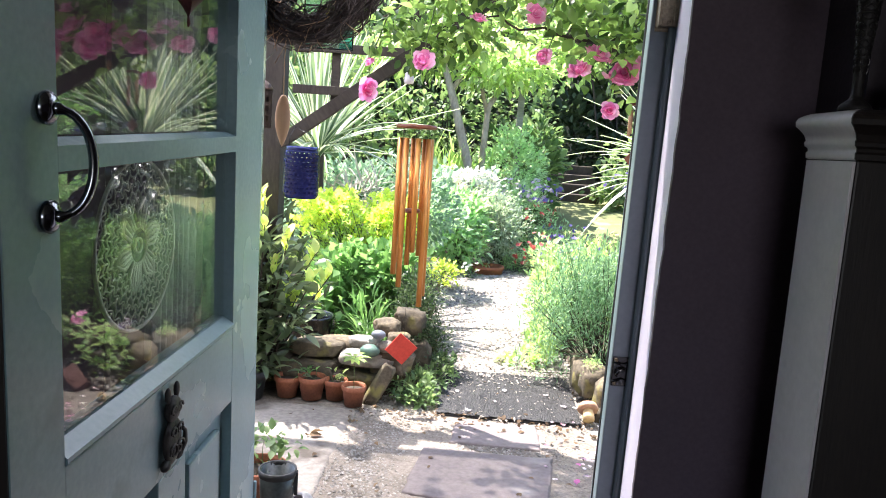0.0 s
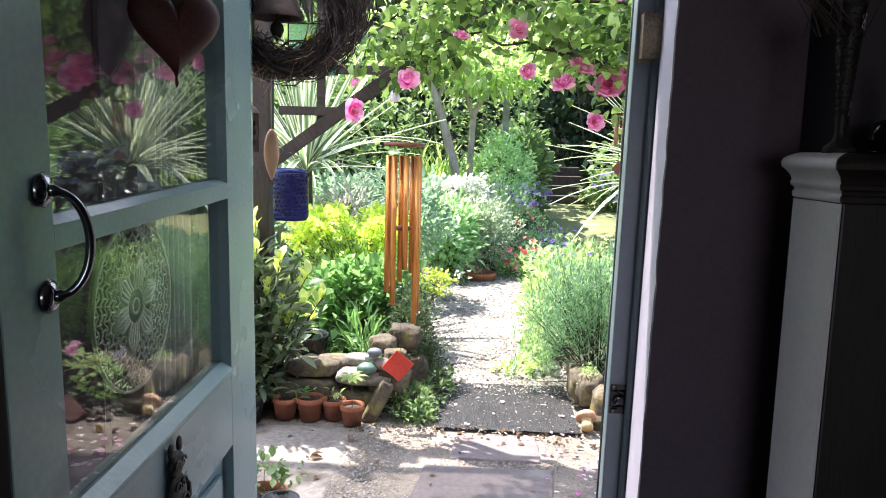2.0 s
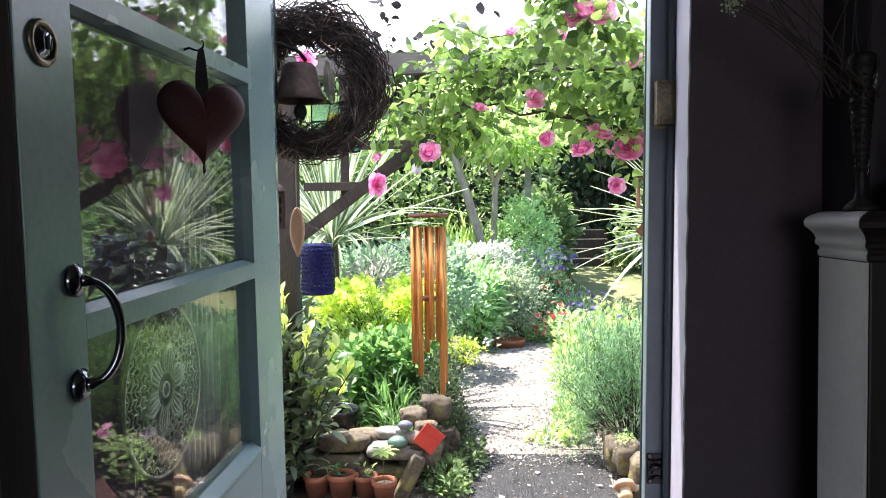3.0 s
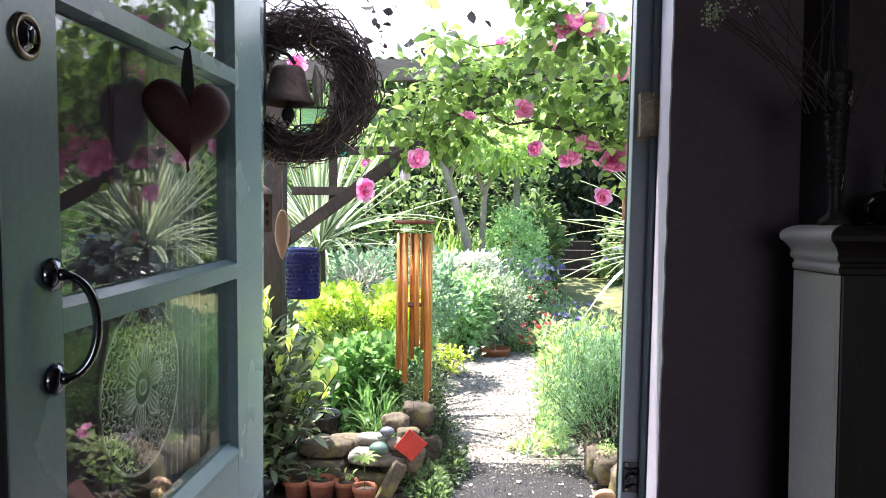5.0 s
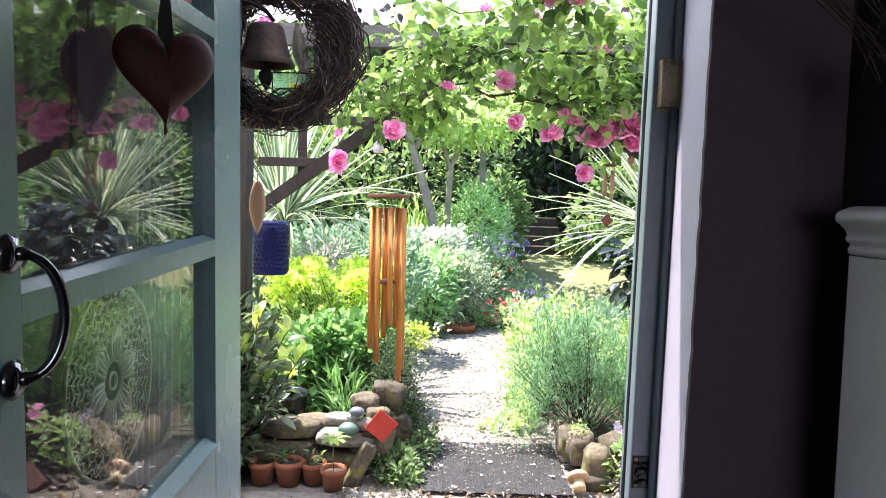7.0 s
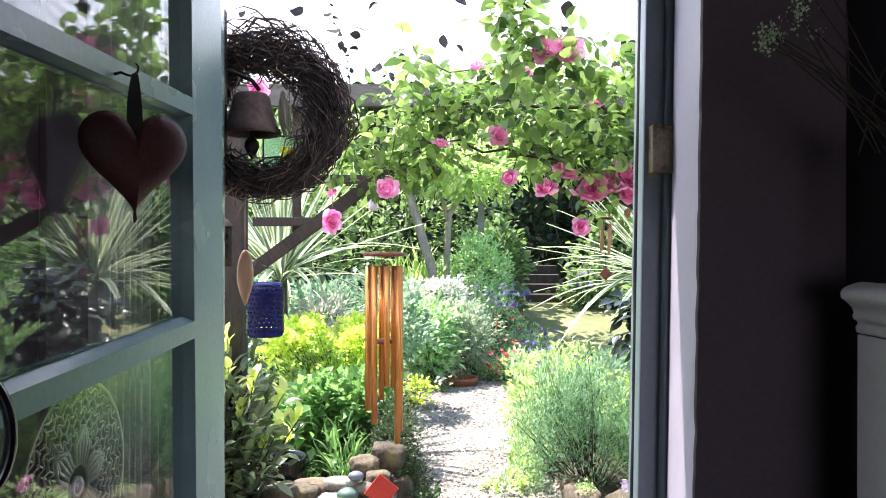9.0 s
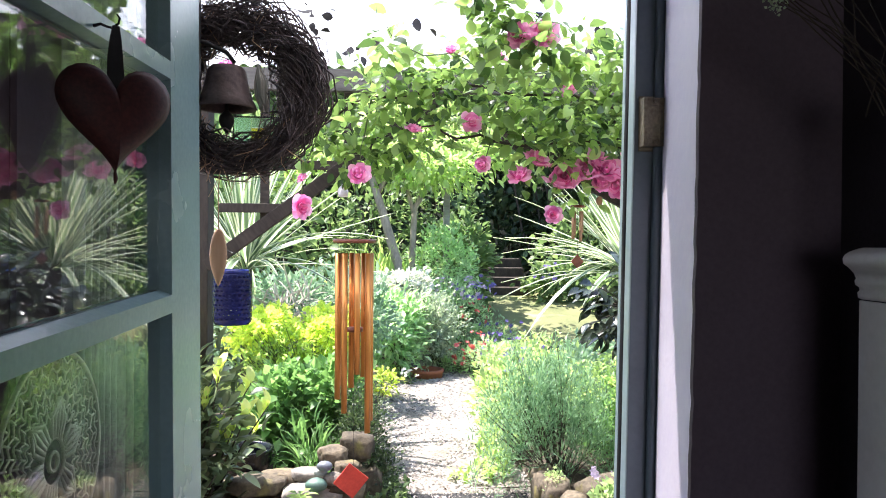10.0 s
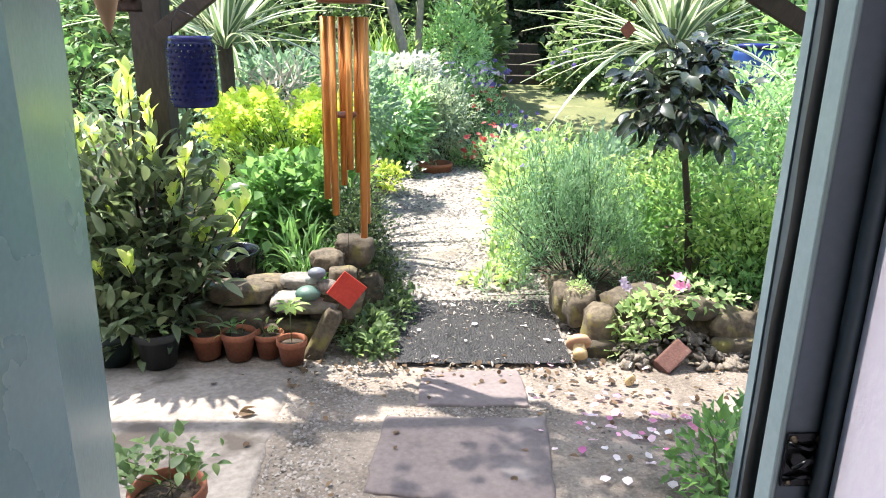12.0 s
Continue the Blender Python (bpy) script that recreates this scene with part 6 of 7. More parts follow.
for a in ((-0.106, -0.1005, -0.106, 0.106), (0.1005, 0.106, -0.106, 0.106), (-0.1, 0.1, -0.106, -0.1005), (-0.1, 0.1, 0.1005, 0.106)):
    part("lead_edge", B(a[0], a[1], -0.004, 0.004, a[2], a[3]), BLACK_METAL, glass_t)
part("chain", sweep(bmesh.new(), [(0, 0, 0.106), (0, 0.02, 0.70)], 0.0015, 4), BLACK_METAL, glass_t)

# wreath, bell and driftwood by the door
wreath = thing("twig_wreath", "thick dark wreath of woven twigs with cobwebs", "wreath", (-0.538, 2.235, 1.880), rz=4)
rng = np.random.default_rng(101)
for k in range(120):
    bm = bmesh.new()
    for _ in range(5):
        rad, off = rng.uniform(0.120, 0.216), rng.uniform(-0.05, 0.05)
        a0, span = rng.uniform(0, 6.28), rng.uniform(1.2, 3.4)
        ph, am = rng.uniform(0, 6.28), rng.uniform(0.006, 0.040) * (1.0 + 0.5 * (k % 5 == 0))
        pts = []
        for i in range(13):
            a = a0 + span * i / 12
            rr = rad + am * math.sin(4 * a + ph) + rng.normal() * 0.002 + 0.030 * (i / 12) ** 3 * rng.uniform(-0.6, 1)
            rr += 0.030 * max(0, -math.sin(a)) * (0.215 - rr) / 0.09
            pts.append((rr * math.cos(a), off + am * math.cos(5 * a + ph), rr * math.sin(a) * 1.03))
        r0 = rng.uniform(0.0009, 0.0029)
        sweep(bm, pts, [r0] * 9 + [r0 * 0.9, r0 * 0.7, r0 * 0.5, r0 * 0.3], 4)
    part("twig", bm, TWIG, wreath)
bm = bmesh.new()
sweep(bm, [((0.174 + 0.018 * max(0, -math.sin(a))) * math.cos(a), 0, (0.178 + 0.018 * max(0, -math.sin(a))) * math.sin(a)) for a in np.linspace(0, 2 * math.pi, 40)], 0.018, 8, cap=False)
part("core", bm, TWIG, wreath)
for k in range(40):
    a = rng.uniform(1.2, 5.6)
    p = Vector((0.17 * math.cos(a), -0.03, 0.17 * math.sin(a)))
    q = p + Vector((rng.normal() * 0.05, -0.02 + rng.normal() * 0.02, -0.05 - 0.08 * rng.random()))
    part("raffia_strand", sweep(bmesh.new(), [p + Vector((0.03, 0, 0.05)), p, p.lerp(q, 0.6) + Vector((rng.normal() * 0.015, 0, 0)), q], 0.0012, 4), PALE_WOOD, wreath)
bell = thing("door_bell", "rusty cast metal hand bell hanging from a bracket", "bell", (-0.552, 2.18, 1.812))
part("bell_body", lathe(bmesh.new(), [(0.074, 0.0), (0.077, 0.004), (0.066, 0.025), (0.056, 0.06), (0.048, 0.098), (0.040, 0.108), (0.012, 0.112), (0.008, 0.108), (0.036, 0.10), (0.050, 0.058), (0.070, 0.004)], 32, close=True), RUST, bell)
part("clapper", lathe(bmesh.new(), [(0.003, 0.06), (0.004, -0.002), (0.018, -0.018), (0.020, -0.032), (0.012, -0.050), (0.004, -0.058), (0.003, -0.064)], 16), CAST_IRON, bell)
part("arm", sweep(bmesh.new(), [(-0.08, -0.04, 0.165), (-0.05, -0.02, 0.165), (0.0, 0, 0.145), (0.02, 0, 0.118)], 0.006, 8), CAST_IRON, bell)
part("bracket", B(-0.078, -0.058, -0.050, -0.022, -0.05, 0.32, bevel=0.004), CAST_IRON, bell)
part("pull_cord", sweep(bmesh.new(), [(0, 0, -0.06), (0.004, 0, -0.16), (0.0, 0.0, -0.20)], 0.0009, 5), TWIG, bell)
pod = thing("seed_husk", "pale dried straw husk tucked in the wreath", "ornament", (-0.466, 2.19, 1.868))
for k in range(16):
    a = k * 2.4
    w = 0.006 + 0.013 * ((k * 7) % 16) / 16
    part("straw", sweep(bmesh.new(), [(0.3 * w * math.cos(a) - 0.006, 0.3 * w * math.sin(a), 0.062 - 0.012 * (k % 3)), (w * math.cos(a), w * math.sin(a), 0.02), (w * 0.9 * math.cos(a), w * 0.9 * math.sin(a), -0.02), (0.35 * w * math.cos(a) + 0.008, 0.3 * w * math.sin(a), -0.062 + 0.010 * (k % 4))], [0.0012, 0.0038, 0.0038, 0.0012], 5), L_STRAW, pod)
fish = thing("wooden_fish", "carved pale wooden leaf-shaped hanging ornament", "ornament", (-0.60, 2.30, 1.43))
bm = bmesh.new()
blob(bm, (0, 0, 0), (0.024, 0.010, 0.078), 0.05, sub=3)
for v in bm.verts:
    v.co.x *= 1 - 0.55 * max(0, -v.co.z / 0.078) ** 1.5
part("body", bm, PALE_WOOD, fish)
part("cord", sweep(bmesh.new(), [(0, 0, 0.075), (0.004, -0.02, 0.18), (0.02, -0.06, 0.26)], 0.0016, 5), PALE_WOOD, fish)

# ---------------------------------------------------------------- pots and stones
def pot(name, label, at, r, h, material, seed, plant_mat=None, tall=0.1, n=40, tilt=0.0, group="", leaf=0.035):
    rng = np.random.default_rng(seed)
    t = thing(name, label, "plant pot", at, rz=seed * 40, group=group, rx=tilt)
    part("pot", lathe(bmesh.new(), [(r * 0.70, 0), (r * 0.90, h * 0.76), (r * 0.98, h * 0.78), (r, h * 0.80), (r, h * 0.98), (r * 0.97, h), (r * 0.90, h), (r * 0.88, h * 0.80), (r * 0.66, 0.012)], 30, close=True), material, t)
    part("soil", lathe(bmesh.new(), [(r * 0.72, 0.013), (r * 0.865, h * 0.78), (r * 0.5, h * 0.82), (0.001, h * 0.80)], 22), EARTH, t)
    if plant_mat:
        tops = [(rng.normal() * r * 0.5, rng.normal() * r * 0.5, h + tall * rng.uniform(0.5, 1)) for _ in range(4)]
        part("stem", stems_bm(rng, (0, 0, h * 0.8), tops, 0.0022, 0.001), STEM, t)
        P = np.array(tops)[rng.integers(0, 4, n)] + rng.normal(size=(n, 3)) * (r * 0.35, r * 0.35, tall * 0.12)
        tagged(part("foliage", leaf_data(OVAL, P, rng.normal(size=(n, 3)) + (0, 0, 0.2), np.tile((0.1, 0.1, 1.0), (n, 1)), leaf * (0.6 + 0.8 * rng.random(n)), 0.6, "foliage", plant_mat), plant_mat, t), kind="stuff")
    return t


PG = "terracotta pots along the stones"
Z0 = GZ + 0.012
pot("flower_pot", "small terracotta pot of bare soil", (-1.02, 4.20, Z0), 0.078, 0.125, TERRACOTTA, 1, None, group=PG)
pot("flower_pot", "small terracotta pot with a few green seedlings", (-0.872, 4.19, Z0), 0.082, 0.135, TERRACOTTA, 2, L_FRESH, 0.05, 14, group=PG)
pot("flower_pot", "small terracotta pot with pale seedlings", (-0.735, 4.21, Z0), 0.072, 0.12, TERRACOTTA, 3, L_LIME, 0.05, 8, group=PG)
p4 = pot("flower_pot", "small orange terracotta pot with one tall seedling", (-0.615, 4.13, Z0), 0.072, 0.12, TERRACOTTA, 4, None, group=PG)
part("seedling_stem", sweep(bmesh.new(), [(0, 0, 0.095), (0.004, 0, 0.2), (0, 0, 0.29)], 0.002, 5), STEM, p4)
rng = np.random.default_rng(5)
a = np.arange(16) * 2.4
leafs = np.stack([0.03 * np.cos(a) * (a / 30), 0.03 * np.sin(a) * (a / 30), 0.26 + 0.002 * np.arange(16)], 1)
tagged(part("seedling_leaf", leaf_data(OVAL, leafs, np.stack([np.cos(a), np.sin(a), 0.1 + 0 * a], 1), np.tile((0, 0, 1.0), (16, 1)), 0.065, 0.5, "seedling_leaf", L_LIME), L_LIME, p4), kind="stuff")
pot("nursery_pot", "black plastic nursery pot", (-1.22, 4.12, Z0), 0.105, 0.17, BLACK_PLASTIC, 6, L_MID, 0.04, 10)
pot("nursery_pot", "dark green plastic nursery pot", (-1.43, 4.14, Z0), 0.095, 0.15, GREEN_PLASTIC, 7, L_DARK, 0.05, 12)
pot("flower_pot", "orange terracotta pot with a leafy green plant beside the boots", (-0.80, 2.90, Z0), 0.115, 0.17, TERRACOTTA, 8, L_MID, 0.14, 130, leaf=0.045)
pot("flower_pot", "second orange pot beside the boots", (-0.99, 2.72, Z0), 0.11, 0.17, TERRACOTTA, 9, L_MID, 0.12, 40, leaf=0.05)
BLACK_GLAZE = surface("black_glazed_pottery", (0.006, 0.007, 0.010), (0.014, 0.015, 0.020), 0.16, 9, 80, 0.03)
bowl = thing("black_bowl", "wide empty glossy black bowl standing in the bed", "bowl", (-1.02, 4.74, 0.04))
part("bowl", lathe(bmesh.new(), [(0.08, 0), (0.125, 0.05), (0.148, 0.12), (0.150, 0.17), (0.158, 0.185), (0.160, 0.196), (0.152, 0.202), (0.140, 0.194), (0.138, 0.15), (0.112, 0.06), (0.06, 0.025)], 40, close=True), BLACK_GLAZE, bowl)
part("base", lathe(bmesh.new(), [(0.0005, 0.02), (0.062, 0.022), (0.07, 0.03), (0.0005, 0.028)], 28), BLACK_GLAZE, bowl)

edge = thing("stone_edging", "rough stones stacked round the raised flower bed", "stone wall", (-0.7, 4.35, GZ))
GREY_ROCK = surface("grey_field_stone", (0.13, 0.118, 0.102), (0.30, 0.278, 0.245), 0.9, 9, 45, 0.9, spots=((0.10, 0.095, 0.07), 6, 0.60), per_object=0.2)
STONES = [(-0.93, 4.36, -0.02, 0.20, 0.11, 0.085, 0.25, 0), (-0.90, 4.42, 0.12, 0.16, 0.10, 0.05, 0.2, 1), (-0.58, 4.37, 0.09, 0.165, 0.10, 0.045, 0.12, 2), (-0.70, 4.36, -0.05, 0.21, 0.10, 0.06, 0.2, 3), (-0.42, 4.36, 0.14, 0.09, 0.08, 0.045, 0.2, 4), (-0.48, 4.55, 0.24, 0.09, 0.08, 0.055, 0.3, 5), (-0.36, 4.62, 0.27, 0.10, 0.09, 0.08, 0.3, 6), (-0.62, 4.47, 0.16, 0.09, 0.07, 0.03, 0.2, 7), (-0.40, 4.44, 0.20, 0.07, 0.06, 0.04, 0.2, 8), (-0.78, 4.5, 0.13, 0.12, 0.08, 0.04, 0.3, 9), (-1.15, 4.42, 0.0, 0.14, 0.10, 0.10, 0.25, 10), (-0.30, 4.75, 0.0, 0.09, 0.12, 0.12, 0.3, 11), (-0.26, 5.05, -0.03, 0.08, 0.12, 0.10, 0.3, 12), (-0.44, 4.45, 0.05, 0.13, 0.1, 0.08, 0.3, 13), (-0.85, 4.5, 0.02, 0.3, 0.1, 0.1, 0.3, 14)]
for x, y, z, a, b, c, rg, s in STONES:
    part("stone", blob(bmesh.new(), (x + 0.7, y - 4.35, z - GZ), (a, b, c), rg, 1.9, 3, s * 3.7, 0.42), GREY_ROCK if s in (2, 7) else ROCK, edge)
o = part("stone", blob(bmesh.new(), (0, 0, 0), (0.046, 0.05, 0.150), 0.16, 1.9, 3, 77, 0.5), ROCK, edge)
o.matrix_basis = pose(0.215, -0.13, 0.100, 0, 26, 0)
PB = surface("blue_grey_pebble", (0.11, 0.125, 0.15), (0.16, 0.175, 0.205), 0.55, 9, 120, 0.1)
PGN = surface("green_pebble", (0.06, 0.12, 0.095), (0.10, 0.17, 0.135), 0.5, 9, 120, 0.1)
PW = surface("pale_pebble", (0.24, 0.26, 0.245), (0.33, 0.345, 0.33), 0.55, 9, 120, 0.1)
for x, y, z, r, m, lab in ((-0.51, 4.30, 0.255, 0.038, PB, "smooth blue-grey pebble on the stones"), (-0.55, 4.26, 0.165, 0.052, PGN, "smooth green pebble on the stones"), (-0.535, 4.33, 0.215, 0.034, PW, "smooth pale pebble on the stones"), (-0.46, 4.30, 0.185, 0.05, COBBLE, "smooth brown pebble on the stones")):
    tagged(new("pebble", mesh_of("pebble", blob(bmesh.new(), (0, 0, 0), (r * 1.15, r, r * 0.72), 0.08, 1.2, 3, r * 90), m)), lab, "pebble", "pebbles on the bed edge").location = (x, y, z)
edger = thing("stone_edging", "rounded field stones holding up the flower bed with rubble between", "stone wall", (1.2, 4.3, GZ))
for x, y, z, a, b, c, rg, s in [(0.87, 4.30, -0.02, 0.085, 0.09, 0.11, 0.2, 21), (0.86, 4.25, -0.10, 0.10, 0.08, 0.05, 0.2, 22), (0.80, 4.45, 0.03, 0.08, 0.1, 0.10, 0.25, 23), (1.30, 4.30, 0.075, 0.15, 0.09, 0.052, 0.12, 24), (1.52, 4.30, 0.0, 0.13, 0.10, 0.08, 0.25, 25), (1.55, 4.24, -0.09, 0.15, 0.09, 0.06, 0.25, 26), (1.08, 4.42, 0.02, 0.16, 0.1, 0.12, 0.3, 27), (1.30, 4.35, -0.03, 0.2, 0.09, 0.06, 0.3, 28), (0.78, 4.62, 0.0, 0.09, 0.12, 0.1, 0.3, 29), (0.80, 4.85, -0.02, 0.08, 0.12, 0.09, 0.3, 30), (1.8, 4.3, 0.0, 0.16, 0.1, 0.13, 0.3, 31), (2.1, 4.3, 0.0, 0.16, 0.1, 0.12, 0.3, 32), (0.98, 4.2, -0.11, 0.05, 0.05, 0.04, 0.25, 33)]:
    part("stone", blob(bmesh.new(), (x - 1.2, y - 4.3, z - GZ), (a, b, c), rg, 1.9, 3, s * 3.7, 0.34), ROCK, edger)
rng = random.Random(7)
cob = [mesh_of("cobble", blob(bmesh.new(), (0, 0, 0), (1, 0.8, 0.55), 0.9, 2.3, 2, k * 9.1, 0.42), COBBLE) for k in range(4)]
for i in range(190):
    x = rng.uniform(0.92, 1.70)
    f = rng.random()
    o = part("cobble", cob[i % 4], COBBLE, edger)
    s = rng.uniform(0.010, 0.026) * (1.3 if f < 0.3 else 1)
    o.matrix_basis = pose(x - 1.2, -0.30 + 0.22 * f + 0.05, 0.01 + 0.15 * f * (0.6 + 0.4 * math.sin(x * 7)), rng.uniform(0, 60), rng.uniform(0, 60), rng.uniform(0, 360)) @ Matrix.Diagonal((s, s, s, 1))
brick = tagged(new("old_brick", mesh_of("old_brick", B(-0.085, 0.085, -0.045, 0.045, -0.03, 0.03, bevel=0.010), OLD_BRICK)), "broken old red brick leaning on the rubble", "brick")
brick.matrix_basis = pose(1.16, 4.07, -0.085, 35, -28, 30)
pot_edge = thing("buried_pot", "old terracotta planter edge at the foot of the plants", "plant pot", (0.22, 9.2, GZ - 0.07))
part("pot", lathe(bmesh.new(), [(0.17, 0), (0.2, 0.12), (0.21, 0.13), (0.21, 0.16), (0.18, 0.16), (0.15, 0.02)], 24, close=True), TERRACOTTA, pot_edge)

# ---------------------------------------------------------------- doormat, shoes, small things
mat_t = thing("rubber_mat", "black ribbed rubber mat on the path, strewn with petals", "doormat", (0.29, 4.50, GZ + 0.012), rz=-1)
bm = bmesh.new()
NXm, NYm = 170, 150
mat_rng = np.random.default_rng(17)
grid = [[bm.verts.new((-0.415 + 0.83 * i / NXm + 0.006 * nz(i * 0.17, j * 0.1, 1), -0.41 + 0.84 * j / NYm + 0.008 * nz(i * 0.11, j * 0.03, 1, 4), 0.008 + 0.0055 * mat_rng.random() + 0.006 * nz(i * 0.03, j * 0.026, 1, 2))) for i in range(NXm + 1)] for j in range(NYm + 1)]
for j in range(NYm):
    for i in range(NXm):
        bm.faces.new((grid[j][i], grid[j][i + 1], grid[j + 1][i + 1], grid[j + 1][i]))
part("mat", bm, MAT_RUBBER, mat_t)
part("underside", B(-0.412, 0.412, -0.405, 0.425, -0.02, 0.002), MAT_RUBBER, mat_t)

STALK_WOOD = surface("yellow_pine", (0.46, 0.31, 0.14), (0.60, 0.44, 0.23), 0.6, 8, 60, 0.1)
toad = thing("wooden_toadstool", "small wooden toadstool ornament tipped back beside the mat", "ornament", (0.735, 4.10, GZ + 0.045), rx=-52)
part("stalk", lathe(bmesh.new(), [(0.001, 0), (0.033, 0), (0.035, 0.02), (0.030, 0.05), (0.028, 0.07)], 20), STALK_WOOD, toad, "pale yellow wooden stalk")
part("cap", lathe(bmesh.new(), [(0.015, 0.062), (0.056, 0.064), (0.062, 0.074), (0.052, 0.098), (0.026, 0.112), (0.002, 0.116)], 24), PALE_WOOD, toad)


def clog(at, rz):
    t = thing("garden_clog", "grey slip-on garden clog with a fleece lining", "shoe", at, rz=rz, group="pair of clogs")
    bm = bmesh.new()
    n = 32
    rings = [[] for _ in range(12)]
    for k in range(n):
        a = 2 * math.pi * k / n
        ca, sa = math.cos(a), math.sin(a)
        out = Vector((0.050 * ca * (1 + 0.14 * sa), 0.004 + 0.142 * math.copysign(abs(sa) ** 0.92, sa), 0))
        edge = Vector((0.037 * ca * (1 + 0.10 * sa), -0.036 + 0.086 * sa, 0))
        top = 0.060 + 0.024 * max(0, sa) ** 1.5
        rings[0].append(bm.verts.new(out * 0.94 + Vector((0, 0, 0.0))))
        for q, f in enumerate((0.0, 0.12, 0.3, 0.5, 0.72, 0.9, 1.0)):
            p = out.lerp(edge, f)
            p.z = 0.010 + (top - 0.010) * math.sin(f * math.pi / 2) ** 0.55
            rings[1 + q].append(bm.verts.new(p))
        lip = edge.lerp(Vector((0, -0.036, 0)), 0.07)
        rings[8].append(bm.verts.new((lip.x, lip.y, top + 0.002)))
        rings[9].append(bm.verts.new((lip.x, lip.y, top - 0.004)))
        low = edge.lerp(out, 0.55 if sa > 0 else 0.1)
        rings[10].append(bm.verts.new((low.x * 0.95, low.y * 0.97, 0.032)))
        rings[11].append(bm.verts.new((low.x * 0.9, low.y * 0.95, 0.016)))
    for p, q in zip(rings, rings[1:]):
        for k in range(n):
            bm.faces.new((p[k], p[(k + 1) % n], q[(k + 1) % n], q[k])).smooth = True
    bm.faces.new(rings[11])
    bm.faces.new(rings[0][::-1])
    part("upper", bm, CLOG_GREY, t)
    part("lining", blob(bmesh.new(), (0, -0.026, 0.018), (0.031, 0.085, 0.005), 0.1, sub=2), FLEECE, t)
    part("sole", blob(bmesh.new(), (0, 0, 0.004), (0.051, 0.142, 0.009), 0.02, sub=3, flat=0.12), CLOG_GREY, t)
    return t


clog((-0.485, 2.77, GZ + 0.016), -20)
clog((-0.625, 2.79, GZ + 0.016), -12)


def boot(at, rz, tilt):
    t = thing("wellington_boot", "black patterned rubber wellington boot", "boot", at, rz=rz, group="pair of wellingtons", rx=tilt)
    prof = [(0.0, 0.0, 0.040, 0.045), (0.0, 0.03, 0.043, 0.050), (0.0, 0.09, 0.042, 0.050), (0.0, 0.16, 0.050, 0.052), (0.0, 0.26, 0.060, 0.062), (0.0, 0.345, 0.063, 0.066)]
    bm = bmesh.new()
    rings = [[bm.verts.new((rx * math.cos(2 * math.pi * k / 22), c + ry * math.sin(2 * math.pi * k / 22), z)) for k in range(22)] for c, z, rx, ry in prof + [(0.0, 0.345, 0.058, 0.061), (0.0, 0.10, 0.040, 0.045)]]
    for p, q in zip(rings, rings[1:]):
        for k in range(22):
            bm.faces.new((p[k], p[(k + 1) % 22], q[(k + 1) % 22], q[k])).smooth = True
    bm.faces.new(rings[-1])
    shaft = part("shaft", bm, BOOT_PRINT, t)
    part("foot", blob(bmesh.new(), (0, 0.09, 0.045), (0.046, 0.12, 0.046), 0.03, sub=3, flat=0.1), BOOT_PRINT, t)
    part("sole", blob(bmesh.new(), (0, 0.06, 0.008), (0.050, 0.155, 0.012), 0.01, sub=3, flat=0.25), RUBBER, t)
    part("top_band", lathe(bmesh.new(), [(0.060, 0.325), (0.0665, 0.325), (0.0675, 0.348), (0.060, 0.348)], 26, close=True), RUBBER, shaft)
    part("strap", B(0.060, 0.072, -0.012, 0.012, 0.25, 0.335, bevel=0.002), RUBBER, shaft)
    return t


boot((-0.625, 2.50, GZ + 0.014), 12, 0)
boot((-0.79, 2.46, GZ + 0.014), 6, 0)

shrub = plant("seedling_shrub", "small bright green shrub growing by the wall", "shrub", (0.98, 3.02, GZ), [(0.98, 3.02, 0.0, 0.18, 0.16, 0.16, 420), (1.15, 3.3, -0.05, 0.12, 0.12, 0.1, 150)], SMALL, 0.05, 0.5, L_FRESH, 33, 16, up=0.5)
flowers(shrub, np.random.default_rng(3), [(1.0, 3.25, 0.06, 0.05, 0.03, 0.03, 2)], FL_PINK, 1.2, "flower")

snail = thing("snail_shell", "empty yellow-brown snail shell at the foot of the rubble", "shell", (0.911, 3.904, GZ + 0.022), rz=25)
coil = [(0.021 * (1 - k / 46) * math.cos(k * 0.36), -0.004 - 0.010 * k / 46, 0.021 * (1 - k / 46) * math.sin(k * 0.36)) for k in range(44)]
part("whorl", sweep(bmesh.new(), coil, [0.0125 * (1 - 0.80 * k / 44) for k in range(44)], 10), STALK_WOOD, snail)
curl = tagged(new("curled_leaf", leaf_data(OVAL, [(0, 0, 0), (0.004, 0.012, 0.004)], [(1, 0.15, 0.12), (1, 0.3, 0.35)], [(0.1, -0.5, 1), (0.1, 0.7, 0.7)], 0.070, 0.46, "curled_leaf", L_DEAD)), "large curled brown dead leaf on the concrete", "leaf")
curl.location = (-0.76, 3.63, GZ + 0.018)

# ---------------------------------------------------------------- litter and gravel
rng = np.random.default_rng(111)


PETAL = (np.array([(0, 0, 0.02), (.12, .30, .10), (.45, .50, .13), (.82, .40, .02), (1, .08, .10), (.96, -.25, -.03), (.62, -.48, .12), (.2, -.36, .08), (.5, 0, -.02)]), [(8, a, (a + 1) % 8) for a in range(8)])


